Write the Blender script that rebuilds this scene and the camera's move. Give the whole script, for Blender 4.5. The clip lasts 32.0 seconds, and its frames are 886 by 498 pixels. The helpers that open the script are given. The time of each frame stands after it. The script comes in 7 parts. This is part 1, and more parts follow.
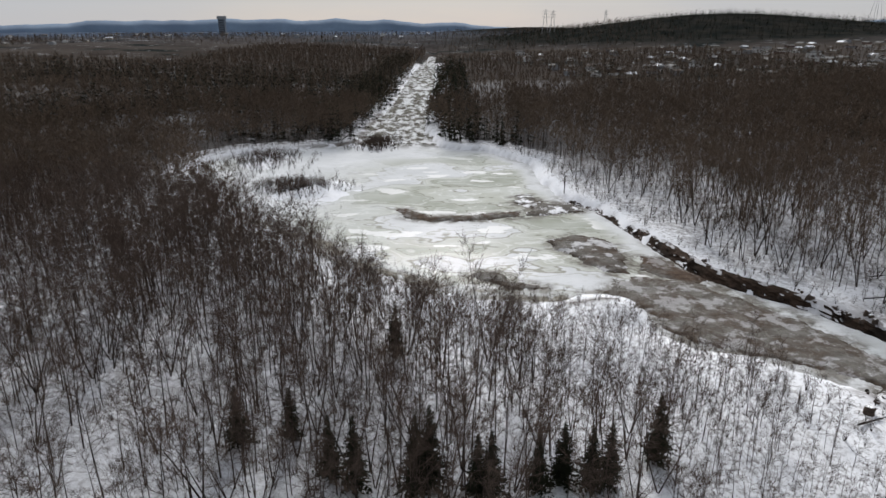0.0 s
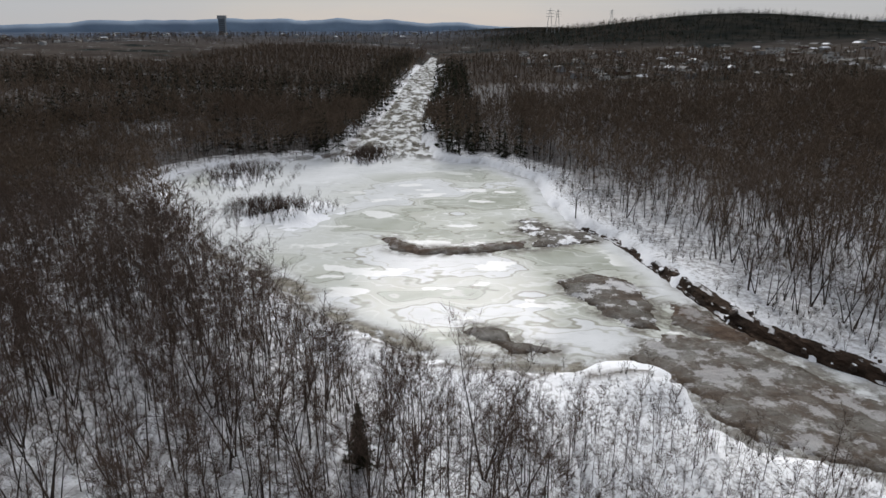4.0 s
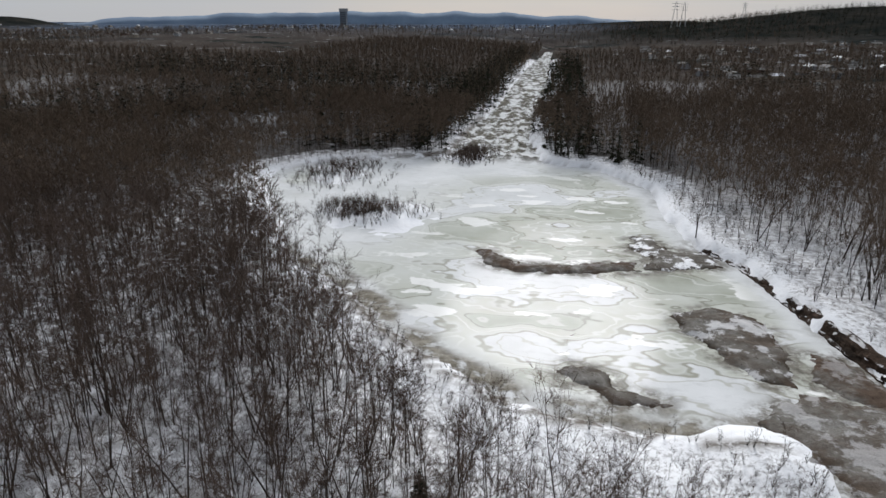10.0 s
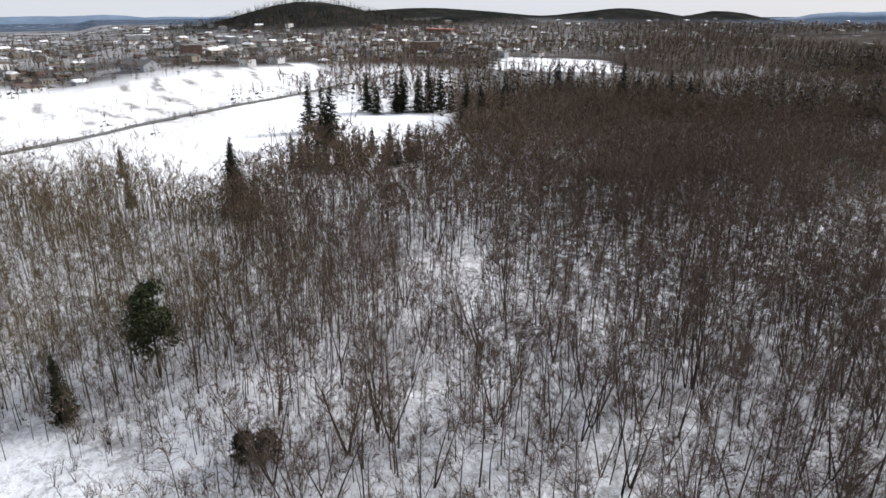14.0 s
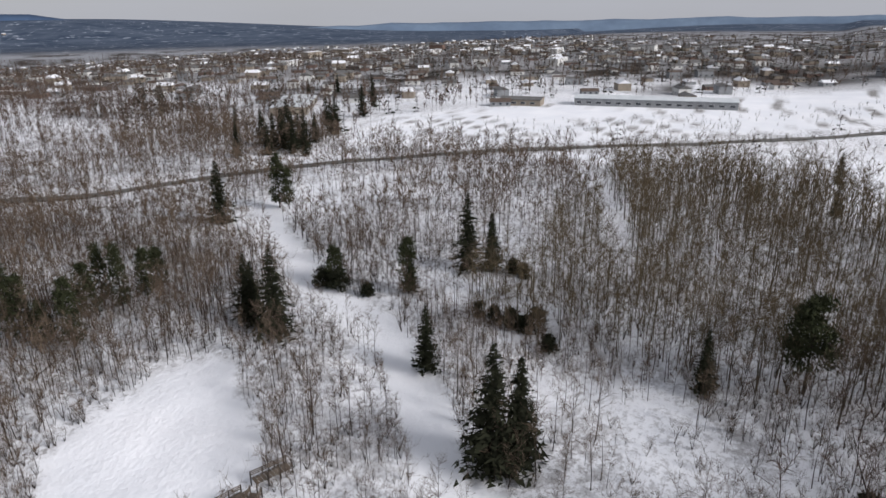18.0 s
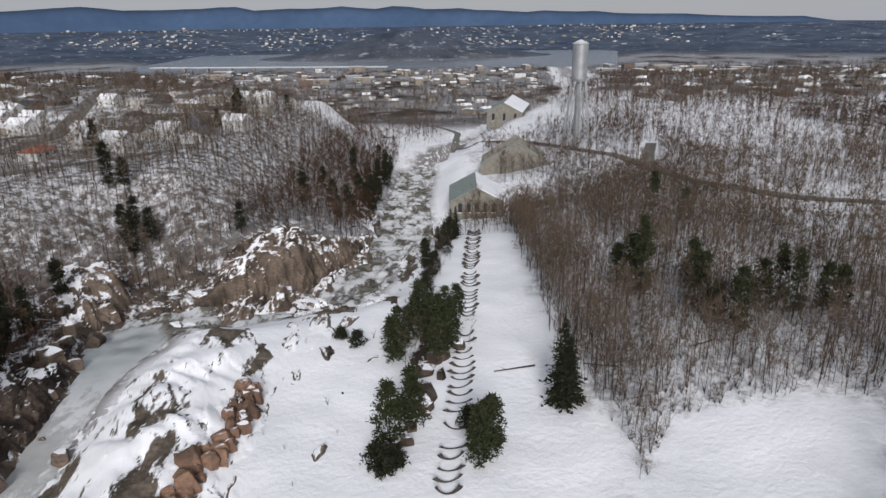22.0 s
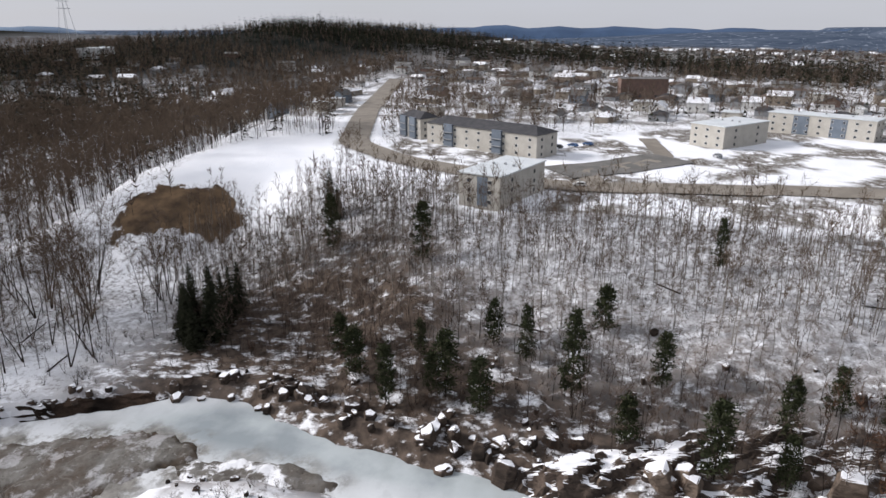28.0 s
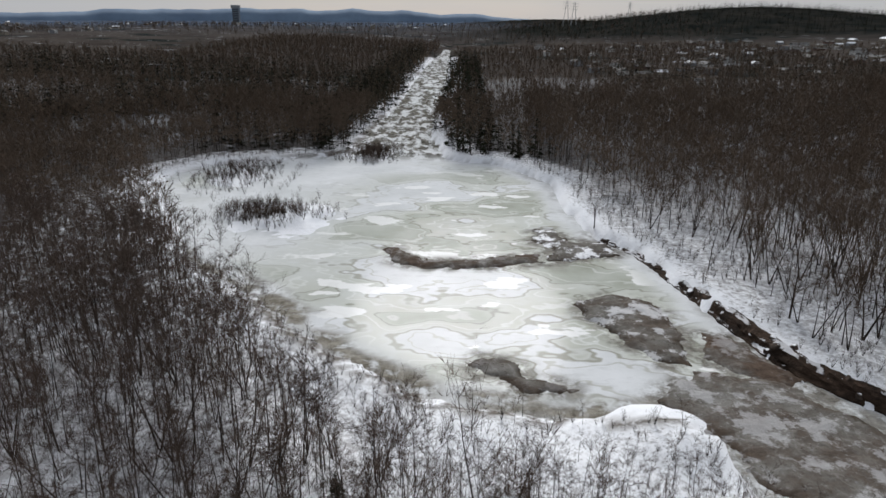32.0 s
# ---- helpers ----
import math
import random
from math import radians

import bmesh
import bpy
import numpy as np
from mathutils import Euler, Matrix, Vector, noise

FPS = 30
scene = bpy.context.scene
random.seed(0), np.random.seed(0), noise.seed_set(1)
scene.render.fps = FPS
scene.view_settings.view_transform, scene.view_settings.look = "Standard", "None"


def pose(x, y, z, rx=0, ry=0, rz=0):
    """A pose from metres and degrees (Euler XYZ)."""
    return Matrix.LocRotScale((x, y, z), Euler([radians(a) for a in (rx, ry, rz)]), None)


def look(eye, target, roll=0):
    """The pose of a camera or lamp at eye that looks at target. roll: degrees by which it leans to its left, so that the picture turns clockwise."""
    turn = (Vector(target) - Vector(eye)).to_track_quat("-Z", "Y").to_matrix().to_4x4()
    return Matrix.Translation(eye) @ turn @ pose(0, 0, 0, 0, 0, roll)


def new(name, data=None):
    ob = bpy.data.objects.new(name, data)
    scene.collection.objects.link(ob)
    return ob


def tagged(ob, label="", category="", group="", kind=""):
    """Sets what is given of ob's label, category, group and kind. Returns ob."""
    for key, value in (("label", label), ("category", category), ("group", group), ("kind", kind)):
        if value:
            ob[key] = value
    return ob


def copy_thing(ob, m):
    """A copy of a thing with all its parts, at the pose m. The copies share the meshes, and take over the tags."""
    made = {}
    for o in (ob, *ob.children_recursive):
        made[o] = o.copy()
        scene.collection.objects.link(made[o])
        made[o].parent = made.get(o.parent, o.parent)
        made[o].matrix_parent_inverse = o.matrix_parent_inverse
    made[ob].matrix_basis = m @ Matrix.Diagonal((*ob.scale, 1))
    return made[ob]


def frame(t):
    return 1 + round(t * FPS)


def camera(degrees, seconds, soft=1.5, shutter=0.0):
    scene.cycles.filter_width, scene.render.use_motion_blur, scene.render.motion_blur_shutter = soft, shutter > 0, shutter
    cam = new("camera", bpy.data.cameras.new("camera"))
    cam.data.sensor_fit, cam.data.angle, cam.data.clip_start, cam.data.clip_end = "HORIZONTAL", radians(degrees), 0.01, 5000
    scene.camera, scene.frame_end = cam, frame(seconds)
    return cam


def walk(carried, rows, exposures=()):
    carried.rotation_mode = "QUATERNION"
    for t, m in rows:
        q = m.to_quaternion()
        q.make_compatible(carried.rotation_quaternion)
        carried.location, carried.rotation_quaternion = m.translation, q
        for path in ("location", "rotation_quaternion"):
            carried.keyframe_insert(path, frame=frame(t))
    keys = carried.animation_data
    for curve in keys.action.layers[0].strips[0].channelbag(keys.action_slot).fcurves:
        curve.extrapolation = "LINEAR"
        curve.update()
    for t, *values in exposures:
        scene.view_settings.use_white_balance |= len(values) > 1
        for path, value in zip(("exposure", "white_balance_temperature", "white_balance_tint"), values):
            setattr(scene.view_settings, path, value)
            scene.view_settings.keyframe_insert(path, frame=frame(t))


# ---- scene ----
cam = camera(66.9, 32.0)
PATH = [
    (0, -5.02, -56.85, 70.0, 0.00, -18.70, 0.00),
    (0.5, -4.65, -52.29, 70.0, 0.00, -18.70, 0.00),
    (1, -4.22, -47.58, 70.0, 0.11, -18.70, -0.03),
    (1.5, -3.72, -42.89, 70.0, 0.11, -18.70, -0.03),
    (2, -3.29, -38.23, 70.0, 0.11, -18.70, 0.07),
    (2.5, -2.79, -33.58, 70.0, 0.11, -18.70, 0.07),
    (3, -2.42, -28.86, 70.0, 0.21, -18.70, 0.03),
    (3.5, -1.92, -24.15, 70.0, 0.21, -18.70, 0.03),
    (4, -1.55, -19.19, 70.0, 0.28, -18.72, 0.04),
    (4.5, -1.16, -14.45, 70.0, 0.32, -18.75, 0.05),
    (5, -0.78, -10.06, 70.0, 0.34, -18.78, 0.06),
    (5.5, -0.40, -6.27, 70.0, 0.32, -18.80, 0.10),
    (6, 0.00, -3.15, 70.0, 0.32, -18.80, -0.00),
    (6.5, 0.15, -1.20, 70.0, 0.21, -18.80, 0.03),
    (7, 0.10, -0.30, 70.0, -0.11, -18.80, 0.03),
    (7.5, 0.00, 0.00, 70.0, -0.59, -18.80, 0.03),
    (8, 0.00, 0.00, 70.0, -0.94, -18.86, 0.08),
    (8.5, 0.00, 0.00, 70.0, -0.93, -18.93, 0.08),
    (9, 0.00, 0.00, 70.0, 0.93, -19.04, 0.03),
    (9.5, 0.00, 0.00, 70.0, 4.57, -19.14, 0.12),
    (10, 0.00, 0.00, 70.0, 9.74, -19.26, 0.15),
    (10.5, 0.00, 0.00, 70.0, 15.65, -19.40, 0.23),
    (11, 0.00, 0.00, 70.0, 22.21, -19.51, 0.27),
    (11.5, 0.00, 0.00, 70.0, 28.76, -19.58, 0.23),
    (12, 0.00, 0.00, 70.0, 35.23, -19.53, 0.13),
    (12.5, 0.00, 0.00, 70.0, 41.87, -19.59, 0.21),
    (13, 0.00, 0.00, 70.0, 49.12, -19.68, 0.18),
    (13.5, 0.00, 0.00, 70.0, 56.02, -19.71, 0.18),
    (14, 0.00, 0.00, 70.0, 62.86, -19.77, 0.12),
    (14.5, 0.00, 0.00, 70.0, 69.73, -19.79, -0.03),
    (15, 0.00, 0.00, 70.0, 76.63, -19.82, -0.11),
    (15.5, 0.00, 0.00, 70.0, 83.61, -19.83, -0.22),
    (16, 0.00, 0.00, 70.0, 90.68, -19.81, -0.32),
    (16.5, 0.00, 0.00, 70.0, 97.85, -19.80, -0.42),
    (17, 0.00, 0.00, 70.0, 105.20, -19.70, -0.47),
    (17.5, 0.00, 0.00, 70.0, 112.65, -19.65, -0.57),
    (18, 0.00, 0.00, 70.0, 120.12, -19.54, -0.57),
    (18.5, 0.00, 0.00, 70.0, 127.61, -19.41, -0.61),
    (19, 0.00, 0.00, 70.0, 135.04, -19.32, -0.70),
    (19.5, 0.00, 0.00, 70.0, 142.24, -19.21, -0.75),
    (20, 0.00, 0.00, 70.0, 149.30, -19.14, -0.76),
    (20.5, 0.00, 0.00, 70.0, 156.32, -19.03, -0.74),
    (21, 0.00, 0.00, 70.0, 163.30, -18.89, -0.73),
    (21.5, 0.00, 0.00, 70.0, 170.26, -18.86, -0.77),
    (22, 0.00, 0.00, 70.0, 177.36, -18.73, -0.81),
    (22.5, 0.00, 0.00, 70.0, 184.38, -18.64, -0.76),
    (23, 0.00, 0.00, 70.0, 191.48, -18.61, -0.80),
    (23.5, 0.00, 0.00, 70.0, 198.90, -18.50, -0.79),
    (24, 0.00, 0.00, 70.0, 206.59, -18.48, -0.78),
    (24.5, 0.00, 0.00, 70.0, 214.19, -18.41, -0.62),
    (25, 0.00, 0.00, 70.0, 222.67, -18.41, -0.58),
    (25.5, 0.00, 0.00, 70.0, 231.51, -18.41, -0.50),
    (26, 0.00, 0.00, 70.0, 240.79, -18.43, -0.41),
    (26.5, 0.00, 0.00, 70.0, 250.35, -18.49, -0.39),
    (27, 0.00, 0.00, 70.0, 260.90, -18.49, -0.21),
    (27.5, 0.00, 0.00, 70.0, 271.06, -18.61, -0.25),
    (28, 0.00, 0.00, 70.0, 281.23, -18.68, -0.09),
    (28.5, 0.00, 0.00, 70.0, 291.51, -18.75, 0.01),
    (29, 0.00, 0.00, 70.0, 301.81, -18.82, 0.11),
    (29.5, 0.00, 0.00, 70.0, 311.98, -18.88, 0.18),
    (30, 0.00, 0.00, 70.0, 322.13, -18.95, 0.31),
    (30.5, 0.00, 0.00, 70.0, 332.25, -19.03, 0.32),
    (31, 0.00, 0.00, 70.0, 342.19, -19.13, 0.39),
    (31.5, 0.00, 0.00, 70.0, 352.22, -19.26, 0.36),
    (32, 0.00, 0.00, 70.0, 361.36, -19.38, 0.51),
]
EXPOSURES = [(0, 0.26, 6450, 11), (8.5, 0.03, 6400, 10), (11, 0.33, 6350, 10), (12, 0.5, 6370, 10), (13, 0.88, 6400, 11), (14.5, 0.88, 6400, 12), (18, 0.12, 6400, 14), (21, -0.07, 6400, 13), (24, -0.02, 6400, 13), (27, 0.45, 6400, 12), (28, 0.48, 6400, 14), (30, 0.5, 6400, 14), (31, 0.42, 6380, 12), (32, 0.1, 6350, 10)]
walk(cam, [(t, pose(x, y, z, 90 + tilt, 0, yaw) @ pose(0, 0, 0, 0, 0, lean)) for t, x, y, z, yaw, tilt, lean in PATH], EXPOSURES)

# world: thin bright cloud over a low late-winter sun ahead of the flight
SUN_UP, SUN_YAW = radians(27), radians(0.0)
world = bpy.data.worlds.new("overcast")
scene.world = world
world.use_nodes = True
wn, wl = world.node_tree.nodes, world.node_tree.links
wn.clear()
sky = wn.new("ShaderNodeTexSky")
sky.sky_type, sky.sun_disc = "NISHITA", False
sky.sun_elevation, sky.sun_rotation = SUN_UP, SUN_YAW
sky.air_density, sky.dust_density, sky.altitude = 1.0, 0.6, 150
coord = wn.new("ShaderNodeTexCoord")
squash = wn.new("ShaderNodeMapping")
squash.inputs["Scale"].default_value = (1.0, 1.0, 5.0)
cloud = wn.new("ShaderNodeTexNoise")
cloud.inputs["Scale"].default_value, cloud.inputs["Detail"].default_value = 2.2, 6
ramp = wn.new("ShaderNodeMapRange")
ramp.inputs["From Min"].default_value, ramp.inputs["From Max"].default_value = 0.3, 0.72
ramp.inputs["To Min"].default_value, ramp.inputs["To Max"].default_value = 0.80, 0.96
mixsky = wn.new("ShaderNodeMix")
mixsky.data_type = "RGBA"
mixsky.inputs["B"].default_value = (8.2, 8.6, 9.3, 1)
back = wn.new("ShaderNodeBackground")
back.inputs["Strength"].default_value = 0.05
wout = wn.new("ShaderNodeOutputWorld")
wl.new(coord.outputs["Generated"], squash.inputs["Vector"])
wl.new(squash.outputs["Vector"], cloud.inputs["Vector"])
wl.new(cloud.outputs["Fac"], ramp.inputs["Value"])
wl.new(ramp.outputs["Result"], mixsky.inputs["Factor"])
wl.new(sky.outputs["Color"], mixsky.inputs["A"])
wl.new(mixsky.outputs["Result"], back.inputs["Color"])
wl.new(back.outputs["Background"], wout.inputs["Surface"])

sun = bpy.data.lights.new("sun", "SUN")
sun.energy, sun.angle, sun.color = 3.4, radians(18), (1.0, 0.98, 0.95)
sun_ob = new("sun", sun)
sun_ob.matrix_world = look((0, 600, 600 * math.tan(SUN_UP) + 70), (0, 0, 70))
# ---------------------------------------------------------------- materials
def node(nt, kind, **values):
    n = nt.nodes.new(kind)
    for k, v in values.items():
        n.inputs[k.replace("_", " ")].default_value = v
    return n


def material(name):
    m = bpy.data.materials.new(name)
    m.use_nodes = True
    nt = m.node_tree
    return m, nt, nt.nodes["Principled BSDF"]


def noise_fac(nt, scale, detail=4, lo=0.35, hi=0.65, rough=0.55, stretch=None):
    """A noise of that scale per metre, spread between lo and hi."""
    geo = nt.nodes.new("ShaderNodeNewGeometry")
    n = node(nt, "ShaderNodeTexNoise", Scale=scale, Detail=detail, Roughness=rough)
    if stretch:
        mp = node(nt, "ShaderNodeMapping", Scale=stretch)
        nt.links.new(geo.outputs["Position"], mp.inputs["Vector"])
        nt.links.new(mp.outputs["Vector"], n.inputs["Vector"])
    else:
        nt.links.new(geo.outputs["Position"], n.inputs["Vector"])
    r = node(nt, "ShaderNodeMapRange", From_Min=lo, From_Max=hi)
    nt.links.new(n.outputs["Fac"], r.inputs["Value"])
    return r.outputs["Result"]


def blend(nt, fac, a, b, mode="MIX"):
    m = nt.nodes.new("ShaderNodeMix")
    m.data_type, m.blend_type = "RGBA", mode
    for key, v in (("Factor", fac), ("A", a), ("B", b)):
        if isinstance(v, (int, float)):
            m.inputs[key].default_value = v
        elif isinstance(v, tuple):
            m.inputs[key].default_value = (*v, 1)
        else:
            nt.links.new(v, m.inputs[key])
    return m.outputs["Result"]


def calc(nt, op, a, b=0.0):
    m = nt.nodes.new("ShaderNodeMath")
    m.operation, m.use_clamp = op, op in ("ADD", "SUBTRACT", "MULTIPLY")
    for i, v in enumerate((a, b)):
        if isinstance(v, (int, float)):
            m.inputs[i].default_value = v
        else:
            nt.links.new(v, m.inputs[i])
    return m.outputs["Value"]


def spread(nt, v, lo, hi, a=0.0, b=1.0):
    r = node(nt, "ShaderNodeMapRange", From_Min=lo, From_Max=hi, To_Min=a, To_Max=b)
    nt.links.new(v, r.inputs["Value"])
    return r.outputs["Result"]


def mask(nt, name):
    a = nt.nodes.new("ShaderNodeAttribute")
    a.attribute_name = name
    return a.outputs["Fac"]


def bumped(nt, bsdf, height, strength, distance):
    b = node(nt, "ShaderNodeBump", Strength=strength, Distance=distance)
    nt.links.new(height, b.inputs["Height"])
    nt.links.new(b.outputs["Normal"], bsdf.inputs["Normal"])


def simple(name, a, b, scale=0.6, rough=0.85, metal=0.0, bump=0.0, island=False, fine=None, shine=0.3):
    """Two tones by noise at one scale, a finer grain, and a little relief."""
    m, nt, bs = material(name)
    fac = noise_fac(nt, scale)
    if island:
        g = nt.nodes.new("ShaderNodeNewGeometry")
        fac = calc(nt, "ADD", calc(nt, "MULTIPLY", fac, 0.5), calc(nt, "MULTIPLY", g.outputs["Random Per Island"], 0.6))
    col = blend(nt, fac, a, b)
    grain = noise_fac(nt, fine or scale * 9, 3, 0.3, 0.7)
    col = blend(nt, calc(nt, "MULTIPLY", grain, 0.35), col, tuple(c * 0.55 for c in a))
    nt.links.new(col, bs.inputs["Base Color"])
    bs.inputs["Roughness"].default_value, bs.inputs["Metallic"].default_value = rough, metal
    bs.inputs["Specular IOR Level"].default_value = 0.0 if island else shine
    if bump:
        bumped(nt, bs, grain, bump, 0.05)
    return m


SNOW, SHADE_SNOW = (0.88, 0.885, 0.905), (0.80, 0.815, 0.845)


def ground_material():
    m, nt, bs = material("snowy_ground")
    col = blend(nt, noise_fac(nt, 0.05, 5), SNOW, SHADE_SNOW)
    # twigs, leaf litter and brush that stick out of the snow
    litter = calc(nt, "MULTIPLY", noise_fac(nt, 0.8, 8, 0.515, 0.57, 0.8), mask(nt, "litter"))
    col = blend(nt, litter, col, blend(nt, noise_fac(nt, 0.3, 3), (0.050, 0.038, 0.029), (0.11, 0.088, 0.068)))
    under = calc(nt, "MULTIPLY", noise_fac(nt, 0.35, 8, 0.45, 0.54, 0.78), mask(nt, "brushy"))
    col = blend(nt, under, col, blend(nt, noise_fac(nt, 0.2, 4), (0.055, 0.042, 0.033), (0.10, 0.080, 0.064)))
    # bare earth and mud
    earth = calc(nt, "MULTIPLY", mask(nt, "mud"), spread(nt, noise_fac(nt, 0.16, 8, 0.3, 0.72, 0.65), 0.18, 0.38))
    mudcol = blend(nt, noise_fac(nt, 0.11, 7, 0.35, 0.62, 0.6), (0.20, 0.185, 0.165), (0.12, 0.10, 0.085))
    mudcol = blend(nt, noise_fac(nt, 0.6, 9, 0.50, 0.60, 0.75), mudcol, (0.42, 0.42, 0.41))
    mudcol = blend(nt, noise_fac(nt, 0.9, 9, 0.58, 0.66, 0.75), mudcol, (0.045, 0.038, 0.032))
    col = blend(nt, earth, col, mudcol)
    sand = spread(nt, calc(nt, "ADD", mask(nt, "sand"), spread(nt, noise_fac(nt, 0.22, 8, 0.25, 0.75, 0.7, (1, 1, 0.4)), 0, 1, -0.4, 0.4)), 0.46, 0.54)
    col = blend(nt, sand, col, blend(nt, noise_fac(nt, 0.2, 6), (0.17, 0.115, 0.07), (0.065, 0.047, 0.034)))
    rock = calc(nt, "MULTIPLY", mask(nt, "rock"), noise_fac(nt, 0.3, 9, 0.385, 0.485, 0.7, (1, 0.6, 1)))
    rockcol = blend(nt, noise_fac(nt, 0.4, 7), (0.045, 0.036, 0.030), (0.13, 0.10, 0.08))
    col = blend(nt, rock, col, rockcol)
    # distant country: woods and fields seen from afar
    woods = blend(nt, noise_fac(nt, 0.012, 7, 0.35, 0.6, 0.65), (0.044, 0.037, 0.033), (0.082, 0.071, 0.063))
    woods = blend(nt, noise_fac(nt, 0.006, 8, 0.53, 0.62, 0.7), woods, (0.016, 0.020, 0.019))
    woods = blend(nt, noise_fac(nt, 0.009, 9, 0.60, 0.66, 0.75), woods, (0.35, 0.36, 0.38))
    woods = blend(nt, noise_fac(nt, 0.035, 9, 0.59, 0.64, 0.78), woods, (0.40, 0.41, 0.43))
    # blue-grey haze painted into the ground colour, stronger with distance
    woods = blend(nt, mask(nt, "distance_haze"), woods, blend(nt, noise_fac(nt, 0.02, 9, 0.585, 0.63, 0.75), blend(nt, noise_fac(nt, 0.006, 9, 0.38, 0.6, 0.7), (0.046, 0.064, 0.096), (0.092, 0.114, 0.152)), (0.42, 0.46, 0.52)))
    woods = blend(nt, mask(nt, "evergreen"), woods, blend(nt, noise_fac(nt, 0.02, 8, 0.4, 0.65, 0.7), (0.012, 0.015, 0.014), (0.035, 0.032, 0.028)))
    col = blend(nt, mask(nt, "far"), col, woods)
    town = blend(nt, noise_fac(nt, 0.03, 9, 0.555, 0.61, 0.8), (0.050, 0.043, 0.038), (0.58, 0.59, 0.61))
    col = blend(nt, mask(nt, "town"), col, town)
    nt.links.new(col, bs.inputs["Base Color"])
    bs.inputs["Roughness"].default_value, bs.inputs["Specular IOR Level"].default_value = 1.0, 0.0
    bumped(nt, bs, noise_fac(nt, 0.7, 6, 0.2, 0.8, 0.6), 0.5, 0.35)
    return m


def raw_add(nt, a, b):
    m = nt.nodes.new("ShaderNodeMath")
    m.operation = "ADD"
    nt.links.new(a, m.inputs[0])
    m.inputs[1].default_value = b
    return m.outputs["Value"]


def iso_lines(nt, scale, detail, turns, lo, hi):
    """Wavy contour lines of a slow noise."""
    f = noise_fac(nt, scale, detail, 0.2, 0.8, 0.5)
    wave = calc(nt, "ABSOLUTE", calc(nt, "SINE", raw_mul(nt, f, turns)))
    return spread(nt, wave, hi, lo)


def raw_mul(nt, a, b):
    m = nt.nodes.new("ShaderNodeMath")
    m.operation = "MULTIPLY"
    nt.links.new(a, m.inputs[0])
    m.inputs[1].default_value = b
    return m.outputs["Value"]


def ice_material():
    m, nt, bs = material("river_ice")
    col = blend(nt, noise_fac(nt, 0.05, 7, 0.3, 0.7, 0.6), (0.70, 0.71, 0.72), (0.56, 0.575, 0.575))
    col = blend(nt, calc(nt, "MULTIPLY", noise_fac(nt, 0.35, 7, 0.52, 0.62, 0.7, (0.5, 1, 1)), 0.45), col, (0.50, 0.51, 0.51))
    # old meltwater pools, refrozen: grey-green stains with wavy tide lines
    level = noise_fac(nt, 0.021, 4, 0.26, 0.74, 0.5, (1, 1.5, 1))
    pools = mask(nt, "wet")
    wet = calc(nt, "MULTIPLY", pools, spread(nt, level, 0.40, 0.48))
    col = blend(nt, wet, col, blend(nt, noise_fac(nt, 0.05, 6), (0.45, 0.46, 0.40), (0.55, 0.565, 0.53)))
    deep = calc(nt, "MULTIPLY", pools, spread(nt, level, 0.58, 0.67))
    col = blend(nt, deep, col, blend(nt, noise_fac(nt, 0.07, 6), (0.33, 0.345, 0.29), (0.44, 0.455, 0.41)))
    for at, wide, tone, much in ((0.425, 0.022, (0.27, 0.265, 0.21), 0.8), (0.33, 0.012, (0.42, 0.42, 0.37), 0.7), (0.52, 0.014, (0.66, 0.67, 0.65), 0.7), (0.62, 0.014, (0.22, 0.22, 0.175), 0.7), (0.72, 0.02, (0.60, 0.61, 0.58), 0.7)):
        tide = spread(nt, calc(nt, "ABSOLUTE", raw_add(nt, level, -at)), wide, wide * 0.3)
        col = blend(nt, calc(nt, "MULTIPLY", calc(nt, "MULTIPLY", tide, pools), much), col, tone)
    bright = calc(nt, "MULTIPLY", noise_fac(nt, 0.045, 4, 0.60, 0.615, 0.5, (1, 1.8, 1)), pools)
    col = blend(nt, calc(nt, "MULTIPLY", bright, 0.9), col, (0.84, 0.84, 0.83))
    clear = mask(nt, "clear")
    col = blend(nt, clear, col, blend(nt, noise_fac(nt, 0.06, 6, 0.4, 0.6), (0.20, 0.235, 0.245), (0.40, 0.44, 0.44)))
    # broken, dirty rapids
    broken = calc(nt, "MULTIPLY", mask(nt, "broken"), noise_fac(nt, 0.16, 8, 0.45, 0.53, 0.72, (1, 0.45, 1)))
    col = blend(nt, broken, col, blend(nt, noise_fac(nt, 0.4, 5), (0.06, 0.054, 0.046), (0.21, 0.20, 0.17)))
    dirt = calc(nt, "MULTIPLY", mask(nt, "dirt"), noise_fac(nt, 0.15, 9, 0.42, 0.54, 0.7))
    col = blend(nt, dirt, col, blend(nt, noise_fac(nt, 0.5, 8, 0.35, 0.65, 0.7), (0.085, 0.075, 0.062), (0.27, 0.255, 0.225)))
    crust = calc(nt, "MULTIPLY", mask(nt, "crust"), noise_fac(nt, 0.22, 8, 0.38, 0.50, 0.65))
    col = blend(nt, crust, col, blend(nt, noise_fac(nt, 0.4, 7, 0.35, 0.65, 0.7), (0.13, 0.115, 0.092), (0.33, 0.31, 0.265)))
    nt.links.new(col, bs.inputs["Base Color"])
    bs.inputs["Roughness"].default_value, bs.inputs["Specular IOR Level"].default_value = 1.0, 0.0
    bumped(nt, bs, noise_fac(nt, 0.5, 8, 0.2, 0.8, 0.65), 0.3, 0.12)
    # a thin film of meltwater gives the smooth parts a weak, clear shine
    film = nt.nodes.new("ShaderNodeBsdfGlossy")
    film.inputs["Roughness"].default_value = 0.14
